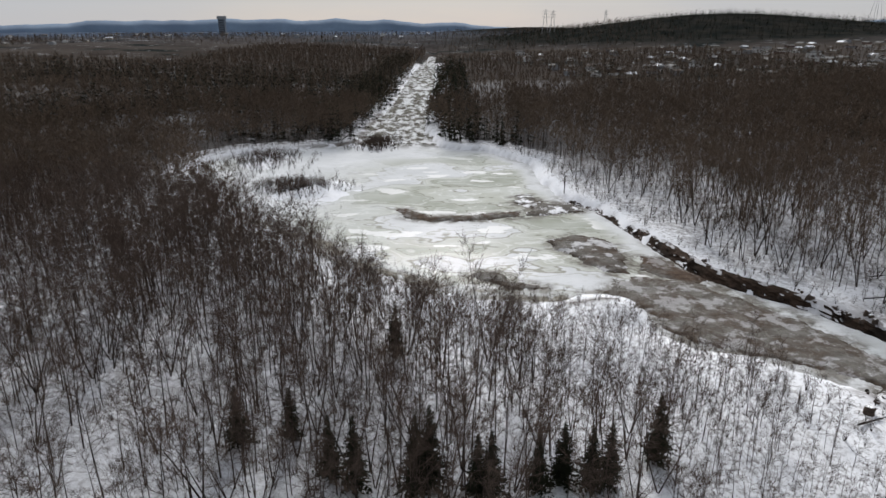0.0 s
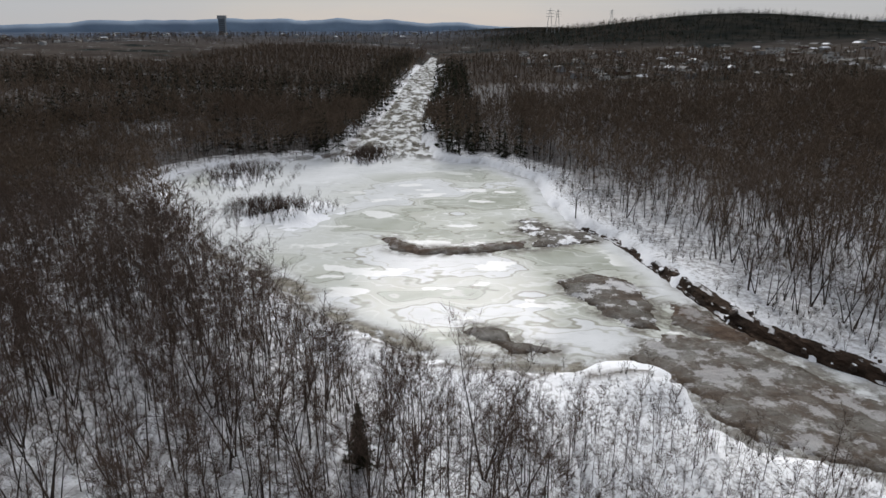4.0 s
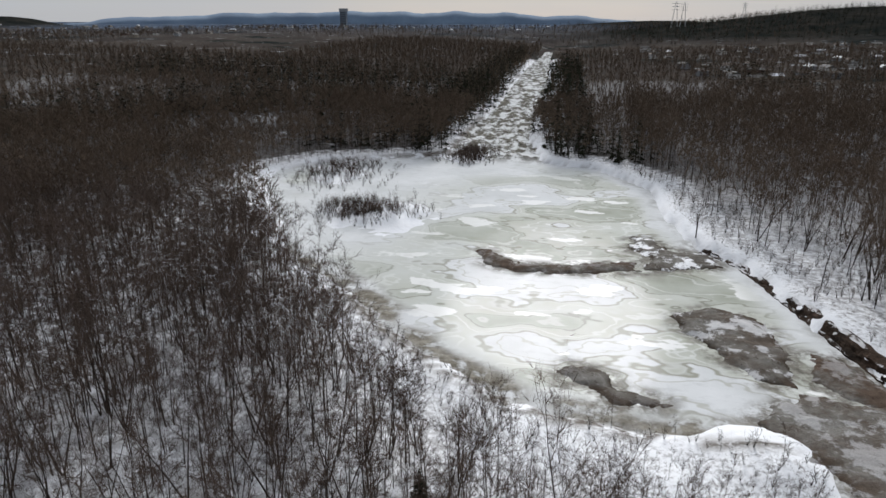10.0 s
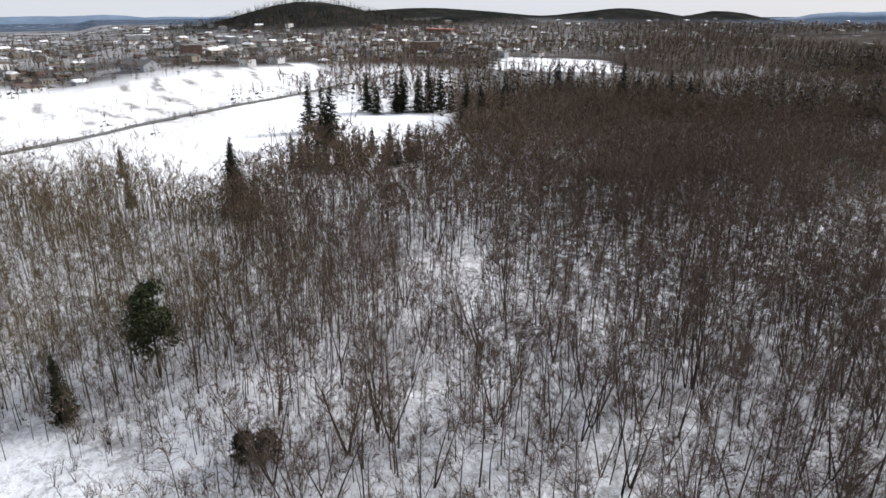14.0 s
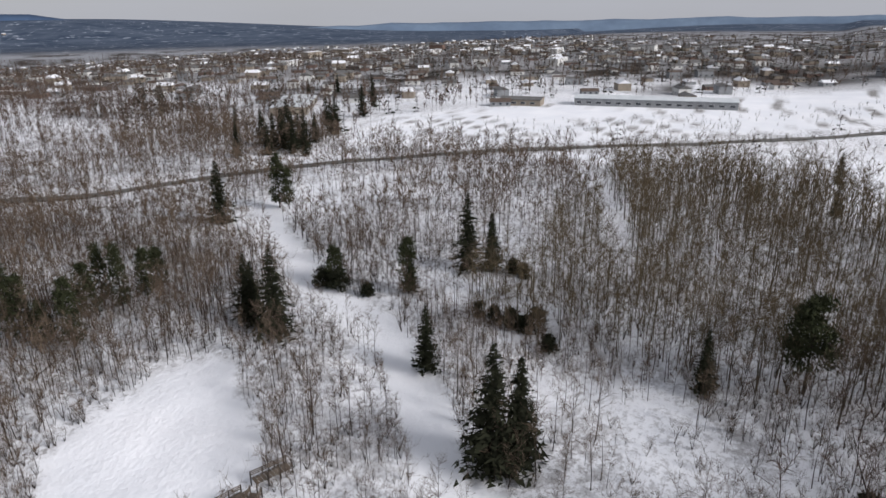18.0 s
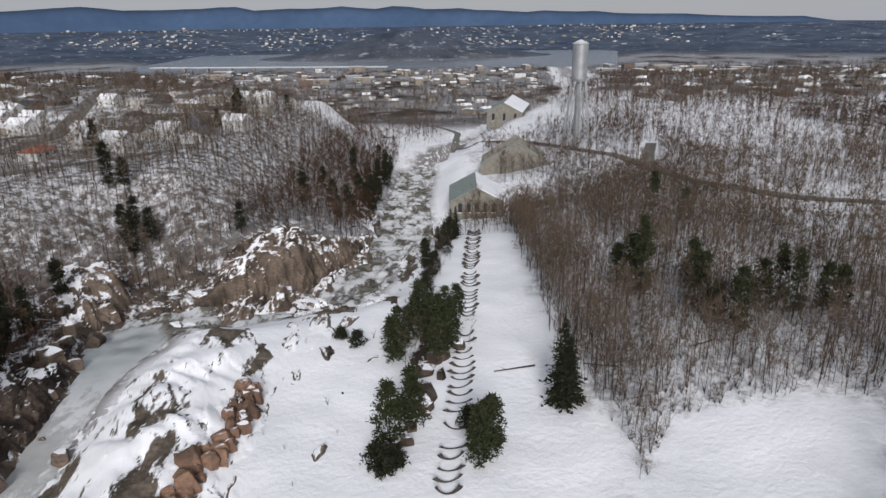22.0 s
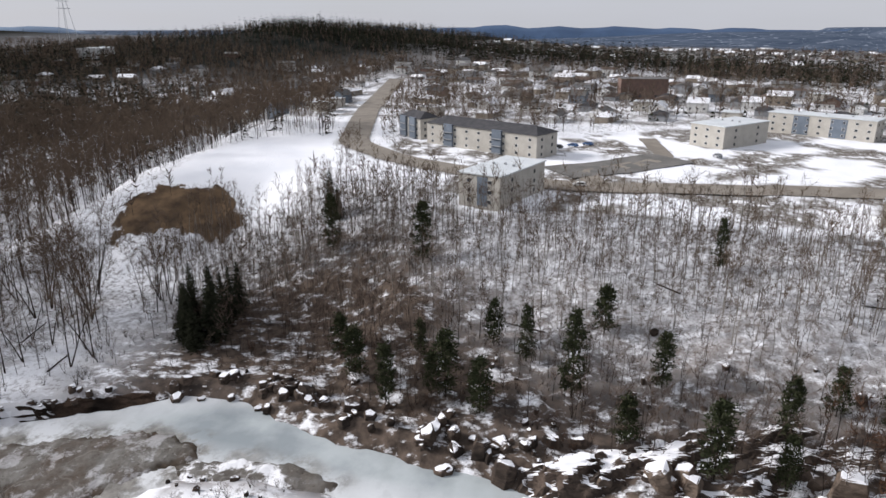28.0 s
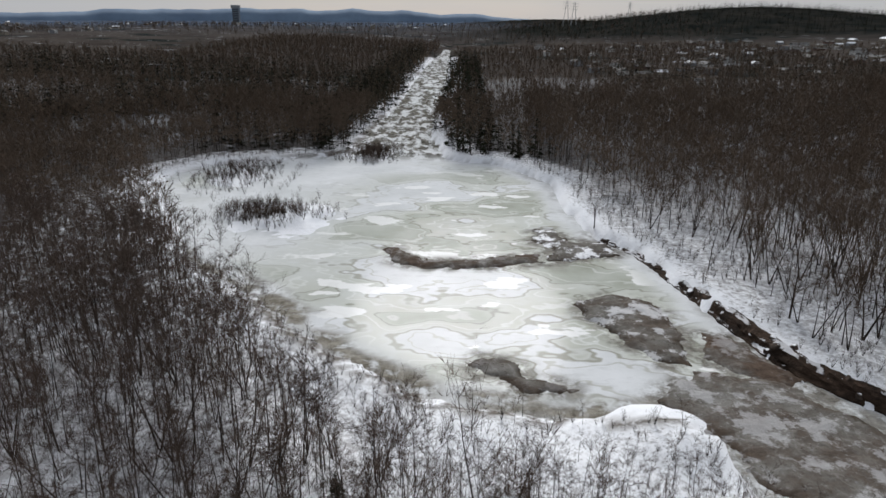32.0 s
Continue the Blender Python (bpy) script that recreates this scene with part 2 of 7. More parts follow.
    glossy = calc(nt, "MULTIPLY", calc(nt, "MAXIMUM", pools, clear), calc(nt, "SUBTRACT", 1.0, dirt))
    both = nt.nodes.new("ShaderNodeMixShader")
    nt.links.new(calc(nt, "ADD", calc(nt, "MULTIPLY", glossy, 0.009), calc(nt, "MULTIPLY", clear, 0.10)), both.inputs["Fac"])
    nt.links.new(bs.outputs["BSDF"], both.inputs[1])
    nt.links.new(film.outputs["BSDF"], both.inputs[2])
    nt.links.new(both.outputs["Shader"], nt.nodes["Material Output"].inputs["Surface"])
    return m


GROUND, ICE = ground_material(), ice_material()
BARK = simple("dark_bark", (0.026, 0.021, 0.018), (0.060, 0.048, 0.041), 0.8, 0.9, island=True)
TWIG = simple("brown_twigs", (0.070, 0.051, 0.041), (0.150, 0.114, 0.092), 0.05, 0.9, island=True)
PALE_BARK = simple("pale_bark", (0.15, 0.135, 0.12), (0.27, 0.25, 0.225), 0.8, 0.9, island=True)
RUSSET_TWIG = simple("russet_twigs", (0.050, 0.027, 0.018), (0.095, 0.055, 0.036), 0.06, 0.9, island=True)
WARM_TWIG = simple("warm_brown_twigs", (0.090, 0.067, 0.050), (0.170, 0.130, 0.098), 0.05, 0.9, island=True)
OLIVE_BARK = simple("olive_bark", (0.075, 0.065, 0.045), (0.14, 0.122, 0.088), 0.8, 0.9, island=True)
OLIVE_TWIG = simple("olive_twigs", (0.095, 0.075, 0.048), (0.175, 0.138, 0.090), 0.06, 0.9, island=True)
NEEDLE = simple("dark_needles", (0.018, 0.020, 0.013), (0.038, 0.040, 0.026), 0.7, 0.8, island=True)
PINE = simple("pine_needles", (0.026, 0.032, 0.017), (0.056, 0.061, 0.034), 0.7, 0.8, island=True)
SNOW_MAT = simple("snow", SNOW, SHADE_SNOW, 0.1, 0.8, bump=0.2)
ASPHALT = simple("worn_asphalt", (0.13, 0.125, 0.115), (0.19, 0.18, 0.165), 0.15, 0.9)
GRAVEL = simple("sandy_road", (0.27, 0.24, 0.20), (0.20, 0.175, 0.145), 0.15, 0.9)
STONE = simple("mill_stone", (0.25, 0.235, 0.20), (0.17, 0.155, 0.13), 0.5, 0.9, bump=0.6, fine=1.5)
STEEL = simple("galvanised_steel", (0.50, 0.52, 0.53), (0.38, 0.39, 0.40), 0.2, 0.45, 0.6)
DARK = simple("dark_opening", (0.02, 0.02, 0.02), (0.03, 0.03, 0.035), 0.5, 0.5)
GLASS = simple("window_glass", (0.035, 0.042, 0.05), (0.055, 0.06, 0.07), 0.5, 0.12)
OLD_WOOD = simple("grey_weathered_wood", (0.075, 0.062, 0.052), (0.040, 0.033, 0.028), 0.6, 0.85, fine=3)
DECK_WOOD = simple("deck_planks", (0.20, 0.165, 0.13), (0.11, 0.09, 0.075), 0.8, 0.85, fine=4)
CREAM = simple("cream_cladding", (0.47, 0.445, 0.395), (0.39, 0.37, 0.33), 0.3, 0.8)
SLATE = simple("blue_grey_cladding", (0.16, 0.19, 0.23), (0.12, 0.145, 0.175), 0.3, 0.7)
SHINGLE = simple("charcoal_shingles", (0.045, 0.045, 0.05), (0.075, 0.073, 0.075), 0.5, 0.9)
WHITE_ROOF = simple("white_membrane_roof", (0.66, 0.69, 0.70), (0.55, 0.58, 0.60), 0.2, 0.7)
WHITE = simple("white_siding", (0.68, 0.68, 0.66), (0.57, 0.57, 0.55), 0.3, 0.75)
BRICK = simple("red_brown_brick", (0.19, 0.125, 0.10), (0.14, 0.095, 0.08), 0.5, 0.9)
TAN = simple("tan_brick", (0.30, 0.26, 0.21), (0.24, 0.205, 0.165), 0.5, 0.9)
GREY = simple("grey_siding", (0.30, 0.31, 0.32), (0.22, 0.23, 0.24), 0.4, 0.8)
ORANGE = simple("orange_brick", (0.30, 0.155, 0.10), (0.24, 0.13, 0.085), 0.4, 0.9)
GREY_ROOF = simple("grey_shingles", (0.17, 0.165, 0.16), (0.11, 0.108, 0.105), 0.5, 0.9)
RED_ROOF = simple("red_shingles", (0.40, 0.15, 0.10), (0.31, 0.12, 0.085), 0.4, 0.85)
BROWN_ROOF = simple("brown_shingles", (0.13, 0.095, 0.075), (0.09, 0.07, 0.06), 0.5, 0.9)
GREEN_ROOF = simple("grey_green_roof", (0.25, 0.29, 0.27), (0.19, 0.22, 0.21), 0.4, 0.7)
# forested hills; the aerial haze over them is mixed into these two base colours
HAZE_BLUE = simple("hazy_blue_hills", (0.062, 0.105, 0.185), (0.045, 0.08, 0.148), 0.004, 1.0, fine=0.02)
HAZE_PALE = simple("hazy_pale_hills", (0.17, 0.235, 0.32), (0.12, 0.17, 0.245), 0.004, 1.0, fine=0.02)


def water_material():
    m, nt, bs = material("open_water")
    nt.links.new(blend(nt, noise_fac(nt, 0.01, 4), (0.10, 0.13, 0.16), (0.17, 0.20, 0.23)), bs.inputs["Base Color"])
    bs.inputs["Roughness"].default_value = 0.25
    bumped(nt, bs, noise_fac(nt, 0.4, 4), 0.2, 0.1)
    return m


WATER = water_material()


def rock_snow_material(name, a, b, cover, size=0.13, sway=0.34, stretch=(1, 0.5, 1)):
    """Rock with snow lying on its flatter parts."""
    m, nt, bs = material(name)
    g = nt.nodes.new("ShaderNodeNewGeometry")
    z = nt.nodes.new("ShaderNodeSeparateXYZ")
    nt.links.new(g.outputs["Normal"], z.inputs["Vector"])
    lie = calc(nt, "ADD", z.outputs["Z"], spread(nt, noise_fac(nt, size, 8, 0.2, 0.8, 0.62, stretch), 0, 1, -sway, sway))
    lie = spread(nt, lie, cover, cover + 0.05)
    grain = noise_fac(nt, 0.9, 7, 0.3, 0.7, 0.65, (1, 1, 2.5))
    col = blend(nt, grain, a, b)
    col = blend(nt, noise_fac(nt, 0.12, 4, 0.45, 0.65), col, tuple(c * 0.6 for c in b))
    col = blend(nt, lie, col, SNOW)
    nt.links.new(col, bs.inputs["Base Color"])
    bs.inputs["Roughness"].default_value, bs.inputs["Specular IOR Level"].default_value = 0.95, 0.05
    bumped(nt, bs, calc(nt, "MULTIPLY", grain, calc(nt, "SUBTRACT", 1.0, lie)), 0.8, 0.3)
    return m


SNOWY_ROCK = rock_snow_material("snow_dusted_rock", (0.23, 0.175, 0.135), (0.10, 0.08, 0.065), 0.85)
DEEP_SNOW_ROCK = rock_snow_material("snow_covered_rock", (0.23, 0.18, 0.14), (0.085, 0.07, 0.058), 0.81)
SNOWY_DARK_ROCK = rock_snow_material("snow_dusted_dark_rock", (0.15, 0.112, 0.088), (0.045, 0.037, 0.032), 0.88)
STREAKED_ROCK = rock_snow_material("snow_streaked_whaleback", (0.22, 0.18, 0.14), (0.080, 0.068, 0.057), 0.85, 0.10, 0.62, (1, 0.30, 1))
SNOWY_RED_ROCK = rock_snow_material("snow_dusted_red_rock", (0.36, 0.21, 0.14), (0.20, 0.135, 0.10), 0.93)

EARTH = rock_snow_material("dark_bank_earth", (0.085, 0.056, 0.040), (0.024, 0.018, 0.014), 0.97)


def gravel_material():
    """Frozen silt and gravel with snow caught between the stones and dark wet edges."""
    m, nt, bs = material("frozen_gravel")
    col = blend(nt, noise_fac(nt, 0.2, 8, 0.35, 0.65, 0.65), (0.205, 0.196, 0.18), (0.105, 0.095, 0.082))
    col = blend(nt, noise_fac(nt, 0.55, 9, 0.56, 0.64, 0.75), col, (0.30, 0.295, 0.285))
    col = blend(nt, noise_fac(nt, 0.8, 9, 0.60, 0.67, 0.75), col, (0.05, 0.043, 0.036))
    swirl = iso_lines(nt, 0.045, 5, 16.0, 0.03, 0.22)
    col = blend(nt, calc(nt, "MULTIPLY", swirl, 0.6), col, (0.27, 0.262, 0.245))
    edge = calc(nt, "MULTIPLY", mask(nt, "edge"), noise_fac(nt, 0.25, 7, 0.30, 0.48, 0.65))
    col = blend(nt, edge, col, blend(nt, noise_fac(nt, 0.5, 6), (0.028, 0.023, 0.018), (0.085, 0.068, 0.052)))
    brown = calc(nt, "MULTIPLY", mask(nt, "brown"), noise_fac(nt, 0.1, 7, 0.4, 0.6, 0.6))
    col = blend(nt, brown, col, blend(nt, noise_fac(nt, 0.6, 8, 0.3, 0.7, 0.7), (0.06, 0.043, 0.033), (0.14, 0.105, 0.082)))
    col = blend(nt, calc(nt, "MULTIPLY", mask(nt, "snowy"), noise_fac(nt, 0.12, 9, 0.52, 0.57, 0.7)), col, SNOW)
    nt.links.new(col, bs.inputs["Base Color"])
    bs.inputs["Roughness"].default_value, bs.inputs["Specular IOR Level"].default_value = 1.0, 0.0
    bumped(nt, bs, noise_fac(nt, 0.9, 8, 0.2, 0.8, 0.7), 0.7, 0.3)
    return m


GRAVEL_BANK = gravel_material()
# ---------------------------------------------------------------- the lie of the land
# Banks of the river, from downstream (south) to upstream: y, x of the west bank and y, x of the east bank.
WEST_BANK = [(-2000, -460), (-1200, -330), (-700, -170), (-560, -92), (-480, -36), (-404, -12), (-328, -5), (-260, -4), (-222, 6), (-182, 14), (-172, 25), (-165, 42),
             (-158, 62), (-133, 66), (-111, 65), (-92, 62), (-70, 57), (-40, 62), (0, 74), (20, 80), (44, 84), (60, 82), (67, 73), (75, 64), (80, 53),
             (86, 47), (99, 46), (104, 38), (106, 22), (110, 2), (113, -6), (119, -14), (128, -24), (139, -37), (156, -49), (169, -62), (186, -80),
             (214, -94), (266, -123), (296, -130), (318, -115), (330, -84), (345, -56), (400, -54), (468, -52), (562, -49), (698, -48), (919, -44), (1130, -32), (1500, -30)]
EAST_BANK = [(-2000, -420), (-1200, -295), (-700, -140), (-560, -66), (-480, -14), (-404, 6), (-328, 12), (-260, 14), (-222, 22), (-190, 34), (-180, 56), (-174, 74),
             (-160, 82), (-150, 80), (-135, 75), (-111, 72), (-92, 69), (-70, 65), (-40, 75), (0, 87), (20, 92), (37, 95), (50, 99), (60, 105),
             (75, 104), (83, 98), (101, 89), (116, 76), (127, 69), (146, 65), (167, 61), (196, 55), (210, 46), (251, 40), (288, 39), (323, 20), (335, -7),
             (401, -17), (527, -14), (760, -13), (1131, -17), (1500, -16)]
BED = [(-2300, -62), (-1200, -48), (-404, -18), (-260, -14), (-180, -7), (-135, -3), (-70, -1.5), (10, 0), (420, 0), (700, 4), (1200, 10), (1500, 12)]


def ss(a, b, x):
    t = np.clip((x - a) / (b - a), 0, 1)
    return t * t * (3 - 2 * t)


def table(rows, y):
    r = np.array(rows, float)
    return np.interp(y, r[:, 0], r[:, 1])


def wobble(x, y, size, seed=0):
    """Cheap smooth unevenness, about -1 to 1."""
    a, b = x / size + seed * 1.7, y / size - seed * 2.3
    return (np.sin(a * 1.9 + 1.3 * np.sin(b * 1.1)) + np.sin(b * 2.3 + 1.7 * np.sin(a * 0.9 + 2)) + 0.6 * np.sin(a * 4.1 + b * 3.3 + 2 * np.sin(b * 1.7))) / 2.6


def outline(rows):
    """Points about four metres apart along a bank."""
    out = []
    for (y0, x0), (y1, x1) in zip(rows, rows[1:]):
        step = 3.0 if max(abs(y0), abs(y1)) < 480 else 25.0
        n = max(1, int(math.hypot(x1 - x0, y1 - y0) / step))
        for i in range(n):
            out.append((x0 + (x1 - x0) * i / n, y0 + (y1 - y0) * i / n))
    return np.array(out)


SHORE = np.concatenate([outline(WEST_BANK), outline(EAST_BANK)])


def shore(x, y):
    """Distance from the water's edge (negative on the water), and whether a place lies east of the river."""
    x, y = np.atleast_1d(np.asarray(x, float)), np.atleast_1d(np.asarray(y, float))
    xw, xe = table(WEST_BANK, y), table(EAST_BANK, y)
    d = np.empty_like(x)
    for i in range(0, len(x), 20000):
        q = (x[i:i + 20000, None] - SHORE[None, :, 0]) ** 2
        q += (y[i:i + 20000, None] - SHORE[None, :, 1]) ** 2
        d[i:i + 20000] = np.sqrt(q.min(1))
    inside = (x > xw) & (x < xe) & (y > -1990) & (y < 1490)
    d = np.where(inside, -d, d) + 0.9 * wobble(x, y, 6) * np.exp(-((d / 25) ** 2))
    return d, x > (xw + xe) / 2


def bump_at(x, y, cx, cy, rx, ry, h, turn=0.0):
    c, s = math.cos(turn), math.sin(turn)
    u, v = (x - cx) * c + (y - cy) * s, -(x - cx) * s + (y - cy) * c
    return h * np.exp(-((u / rx) ** 2) - (v / ry) ** 2)


RIDGE = [(930, 420), (860, 280), (805, 160), (755, 0), (690, -110), (625, -185)]


# Low mud and gravel banks that stand out of the ice: centre, radii, height, turn.
BANKS = [([(-24, 199), (-20, 187), (-9, 181), (5, 182), (23, 188), (26, 196), (14, 193), (5, 189.5), (-8, 188.5), (-14, 193), (-20, 201)], 1.1, 0.9, 0.15),
         ([(25, 188), (36, 190), (50, 195), (48, 207), (37, 208), (32, 219), (26, 222), (24, 208), (30, 200)], 0.7, 0.2, 1.0),
         ([(29.5, 158), (31, 150), (35, 144), (38, 135), (44, 128), (50, 127), (52, 143), (52, 155), (48, 162), (40, 165), (34, 162)], 1.1, 0.55, 0.5),
         ([(2.5, 126), (5, 129.5), (10, 129.5), (13, 126), (14, 121), (19, 119.5), (24, 116.5), (23, 114.5), (14, 114.5), (10, 119), (5, 121)], 0.8, 0.5, 0.1)]
BANKS += [([(38, 113), (43, 119), (49, 124), (57, 124), (66, 121), (73, 110), (82, 97), (88, 84), (92, 72), (91, 62), (86, 60), (80, 66), (72, 72), (62, 77), (54, 82), (48, 90), (47, 101), (42, 107)], 0.55, 0.6, 0.28),
          ([(57, 143), (62, 142), (67, 130), (72, 121), (67, 119), (58, 124), (54, 130)], 0.7, 1.0, 0.2),
          ([(78, 58), (84, 62), (88, 52), (88, 40), (84, 34), (79, 40)], 0.9, 0.3, 0.9)]
MUD_BANKS = [(46, 140, 10, 18, 1, 0.3), (62, 98, 16, 26, 1, -0.6), (80, 74, 10, 18, 1, -0.5), (10, 122, 10, 6, 1, -0.3), (0, 187, 22, 6, 1, 0), (34, 203, 14, 16, 1, -0.5)]
MUD_FLAT = [(38, 112), (44, 120), (51, 127), (53, 134), (59, 138), (66, 142), (69, 138), (72, 121), (76, 112), (84, 100), (91, 88), (88, 62), (60, 77), (46, 86), (44, 98)]
CRUST = [(-86, 190), (-66, 170), (-47, 157), (-35, 141), (-22, 126), (-9, 117), (1, 112), (11, 108.5), (21, 108), (29, 109), (36, 111)]
# Snowy mounds with brush on the western shallows.
MOUNDS = [(-62, 230, 20, 22, 1.8, 0.3), (-100, 295, 16, 26, 1.5, 0.3), (-47, 345, 12, 20, 1.6, 0.2), (36, 106, 8, 5, 1.5, 0), (40, 100, 6, 8, 1.6, 0)]
# Whaleback rocks in and along the gorge.
ROCK_HUMPS = [(46, -106, 12, 40, 4.2, 0.08), (40, -205, 13, 34, 9.0, -0.35), (30, -172, 9, 14, 4.5, 0.3), (86, -150, 9, 22, 4, 0.2), (92, -60, 14, 34, 4.5, 0.25), (80, -95, 7, 22, 5, 0.1), (86, -180, 9, 14, 6, 0.4)]
HILLS = [(-30, -280, 36, 30, -5.5, 0), (700, 1760, 460, 330, 54, 0.3), (1350, 1500, 500, 300, 22, 0.4), (330, 2500, 300, 260, 22, 0), (900, 420, 420, 170, 27, -0.25), (1300, 180, 500, 160, 22, -0.2), (-1440, 425, 190, 185, 60, 0), (-1420, 830, 130, 130, 34, 0), (-1990, 1670, 200, 210, 34, 0), (-1850, 2100, 130, 160, 42, 0),
         (-2500, 1200, 300, 500, 50, 0), (0, -2780, 360, 190, 110, 0.05), (-1700, 1500, 200, 200, 40, 0)]


def ridge_away(x, y):
    """Distance from the crest of the wooded ridge."""
    best = np.full(np.shape(x), 1e9)
    for (x0, y0), (x1, y1) in zip(RIDGE, RIDGE[1:]):
        dx, dy = x1 - x0, y1 - y0
        t = np.clip(((x - x0) * dx + (y - y0) * dy) / (dx * dx + dy * dy), 0, 1)
        best = np.minimum(best, np.hypot(x - x0 - t * dx, y - y0 - t * dy))
    return best


def height(x, y, detail=True):
    """The ground's height in metres."""
    x, y = np.atleast_1d(np.asarray(x, float)), np.atleast_1d(np.asarray(y, float))
    d, east = shore(x, y)
    r = np.hypot(x, y)
    b = table(BED, y)
    dp = np.maximum(d, 0)
    # east: low wooded flat upstream, a steep slope to the town's terrace downstream
    top = 22 - 34 * ss(900, 2300, r) + 3 * ss(350, 700, x)
    flat = b + 2.6 * ss(0.2, 2.8, dp) + 0.03 * np.clip(dp - 5, 0, 800)
    lo, hi = np.interp(y, [40, 100], [4, 62]), np.interp(y, [-200, 40, 100], [70, 88, 116])
    slope = b + 2.2 * ss(0.2, 3, dp) + (top - b - 2.2) * ss(lo, hi, dp + 3 * wobble(x, y, 15, 2))
    edge = np.interp(y, [-1100, -700, -480, -400], [420, 210, 60, -60])
    slope = slope + (b + 6 - slope) * ss(40, -40, x - edge) * ss(-395, -470, y)
    he = slope + (flat - slope) * ss(138, 176, y - 0.1 * (x - 200) + 5 * wobble(x, y, 20, 1))
    # west: forest rising gently upstream; a snow terrace, then a rise, downstream
    wn = b + 1.5 * ss(0.3, 5, dp) + 0.055 * np.clip(dp - 4, 0, 150) + 0.03 * np.clip(dp - 154, 0, 400)
    a = 2 + 11 * ss(25, 200, -x) - 10 * ss(-130, -285, y) * (1 - 0.9 * ss(30, 120, -x)) - 10 * ss(700, 1700, r)
    ws = b + (a - b) * ss(0, 22, dp)
    hw = ws + (wn - ws) * ss(-40, 80, y)
    h = np.where(east, he, hw)
    # the country falls away to the large river in the south
    south = ss(-430, -1900, y)
    h = h + (-52 - h) * south
    yaw = np.degrees(np.arctan2(-x, y)) % 360
    h = h - 16 * ss(1940, 2060, r + 60 * wobble(x, y, 150, 2)) * ss(3300, 3150, r) * ss(160, 166, yaw) * ss(203, 199, yaw)
    h = np.where(y > -1500, h - ss(1500, 4000, r) * 22, h)
    h = h + 95 * ss(3250, 4550, r) * ss(120, 150, yaw) * ss(275, 245, yaw)
    for row in HILLS:
        h = h + bump_at(x, y, *row)
    h = h + np.interp(y, [-200, -100, 0, 160, 300], [0, 3, 9, 12, 4]) * np.exp(-((ridge_away(x, y) / 55) ** 2))
    for row in ROCK_HUMPS:
        h = h + bump_at(x, y, *row) * (0.7 + 0.3 * wobble(x, y, 5, 4)) * ss(-1, 5, d)
    # under the ice
    wet = ss(1.0, -2.5, d)
    h = h - wet * 0.9
    for row in MOUNDS:
        h = h + bump_at(x, y, *row) * (1.25 + 0.7 * wobble(x, y, 7, 11) + 0.3 * wobble(x, y, 2.5, 12))
    if detail:
        near = np.exp(-r / 500)
        h = h + near * ss(-1, 6, d) * (0.35 * wobble(x, y, 4, 5) + 0.5 * wobble(x, y, 13, 6))
        rough = ss(60, 20, d) * ss(60, 20, y) * ss(-330, -290, y) * ss(0, 5, d) * east
        h = h + rough * (0.9 * wobble(x, y, 2.6, 7) + 0.8 * wobble(x, y, 5.5, 8))
    return h


def np_mesh(name, v, t, mats, index=None, smooth=False):
    """A mesh of triangles from arrays."""
    me = bpy.data.meshes.new(name)
    v, t = np.ascontiguousarray(v, np.float32), np.ascontiguousarray(t, np.int32)
    me.vertices.add(len(v))
    me.vertices.foreach_set("co", v.ravel())
    me.loops.add(t.size)
    me.loops.foreach_set("vertex_index", t.ravel())
    me.polygons.add(len(t))
    me.polygons.foreach_set("loop_start", np.arange(0, t.size, t.shape[1], dtype=np.int32))
    for m in mats if isinstance(mats, (list, tuple)) else [mats]:
        me.materials.append(m)
    if index is not None:
        me.polygons.foreach_set("material_index", np.ascontiguousarray(index, np.int32))
    me.polygons.foreach_set("use_smooth", np.full(len(t), smooth))
    me.update(calc_edges=True)
    return me


def floats(me, name, values):
    a = me.attributes.new(name, "FLOAT", "POINT")
    a.data.foreach_set("value", np.ascontiguousarray(values, np.float32))


def axis_steps(fine, lo, hi, far):
    """Grid lines: even between lo and hi, then ever wider out to far."""
    mid = np.arange(lo, hi + fine, fine)
    out, step = [], fine
    p = mid[-1]
    while p < far:
        step *= 1.045
        p += step
        out.append(min(p, far))
    neg, step, p = [], fine, lo
    while p > -far:
        step *= 1.045
        p -= step
        neg.append(max(p, -far))
    return np.array(neg[::-1] + list(mid) + out)


def grid(xs, ys):
    gx, gy = np.meshgrid(xs, ys)
    n, k = len(xs), len(ys)
    i = (np.arange(k - 1)[:, None] * n + np.arange(n - 1)[None]).ravel()
    return gx.ravel(), gy.ravel(), np.stack([i, i + 1, i + n + 1, i + n], 1)


def near_line(x, y, pts):
    """Distance to a broken line."""
    best = np.full(np.shape(x), 1e9)
    for (x0, y0), (x1, y1) in zip(pts, pts[1:]):
        dx, dy = x1 - x0, y1 - y0
        t = np.clip(((x - x0) * dx + (y - y0) * dy) / (dx * dx + dy * dy), 0, 1)
        best = np.minimum(best, np.hypot(x - x0 - t * dx, y - y0 - t * dy))
    return best


def inside(x, y, pts):
    """Whether places lie within an outline."""
    x, y = np.asarray(x, float), np.asarray(y, float)
    odd = np.zeros(x.shape, bool)
    for (x0, y0), (x1, y1) in zip(pts, pts[1:] + pts[:1]):
        if y0 != y1:
            odd ^= ((y0 > y) != (y1 > y)) & (x < (x1 - x0) * (y - y0) / (y1 - y0) + x0)
    return odd


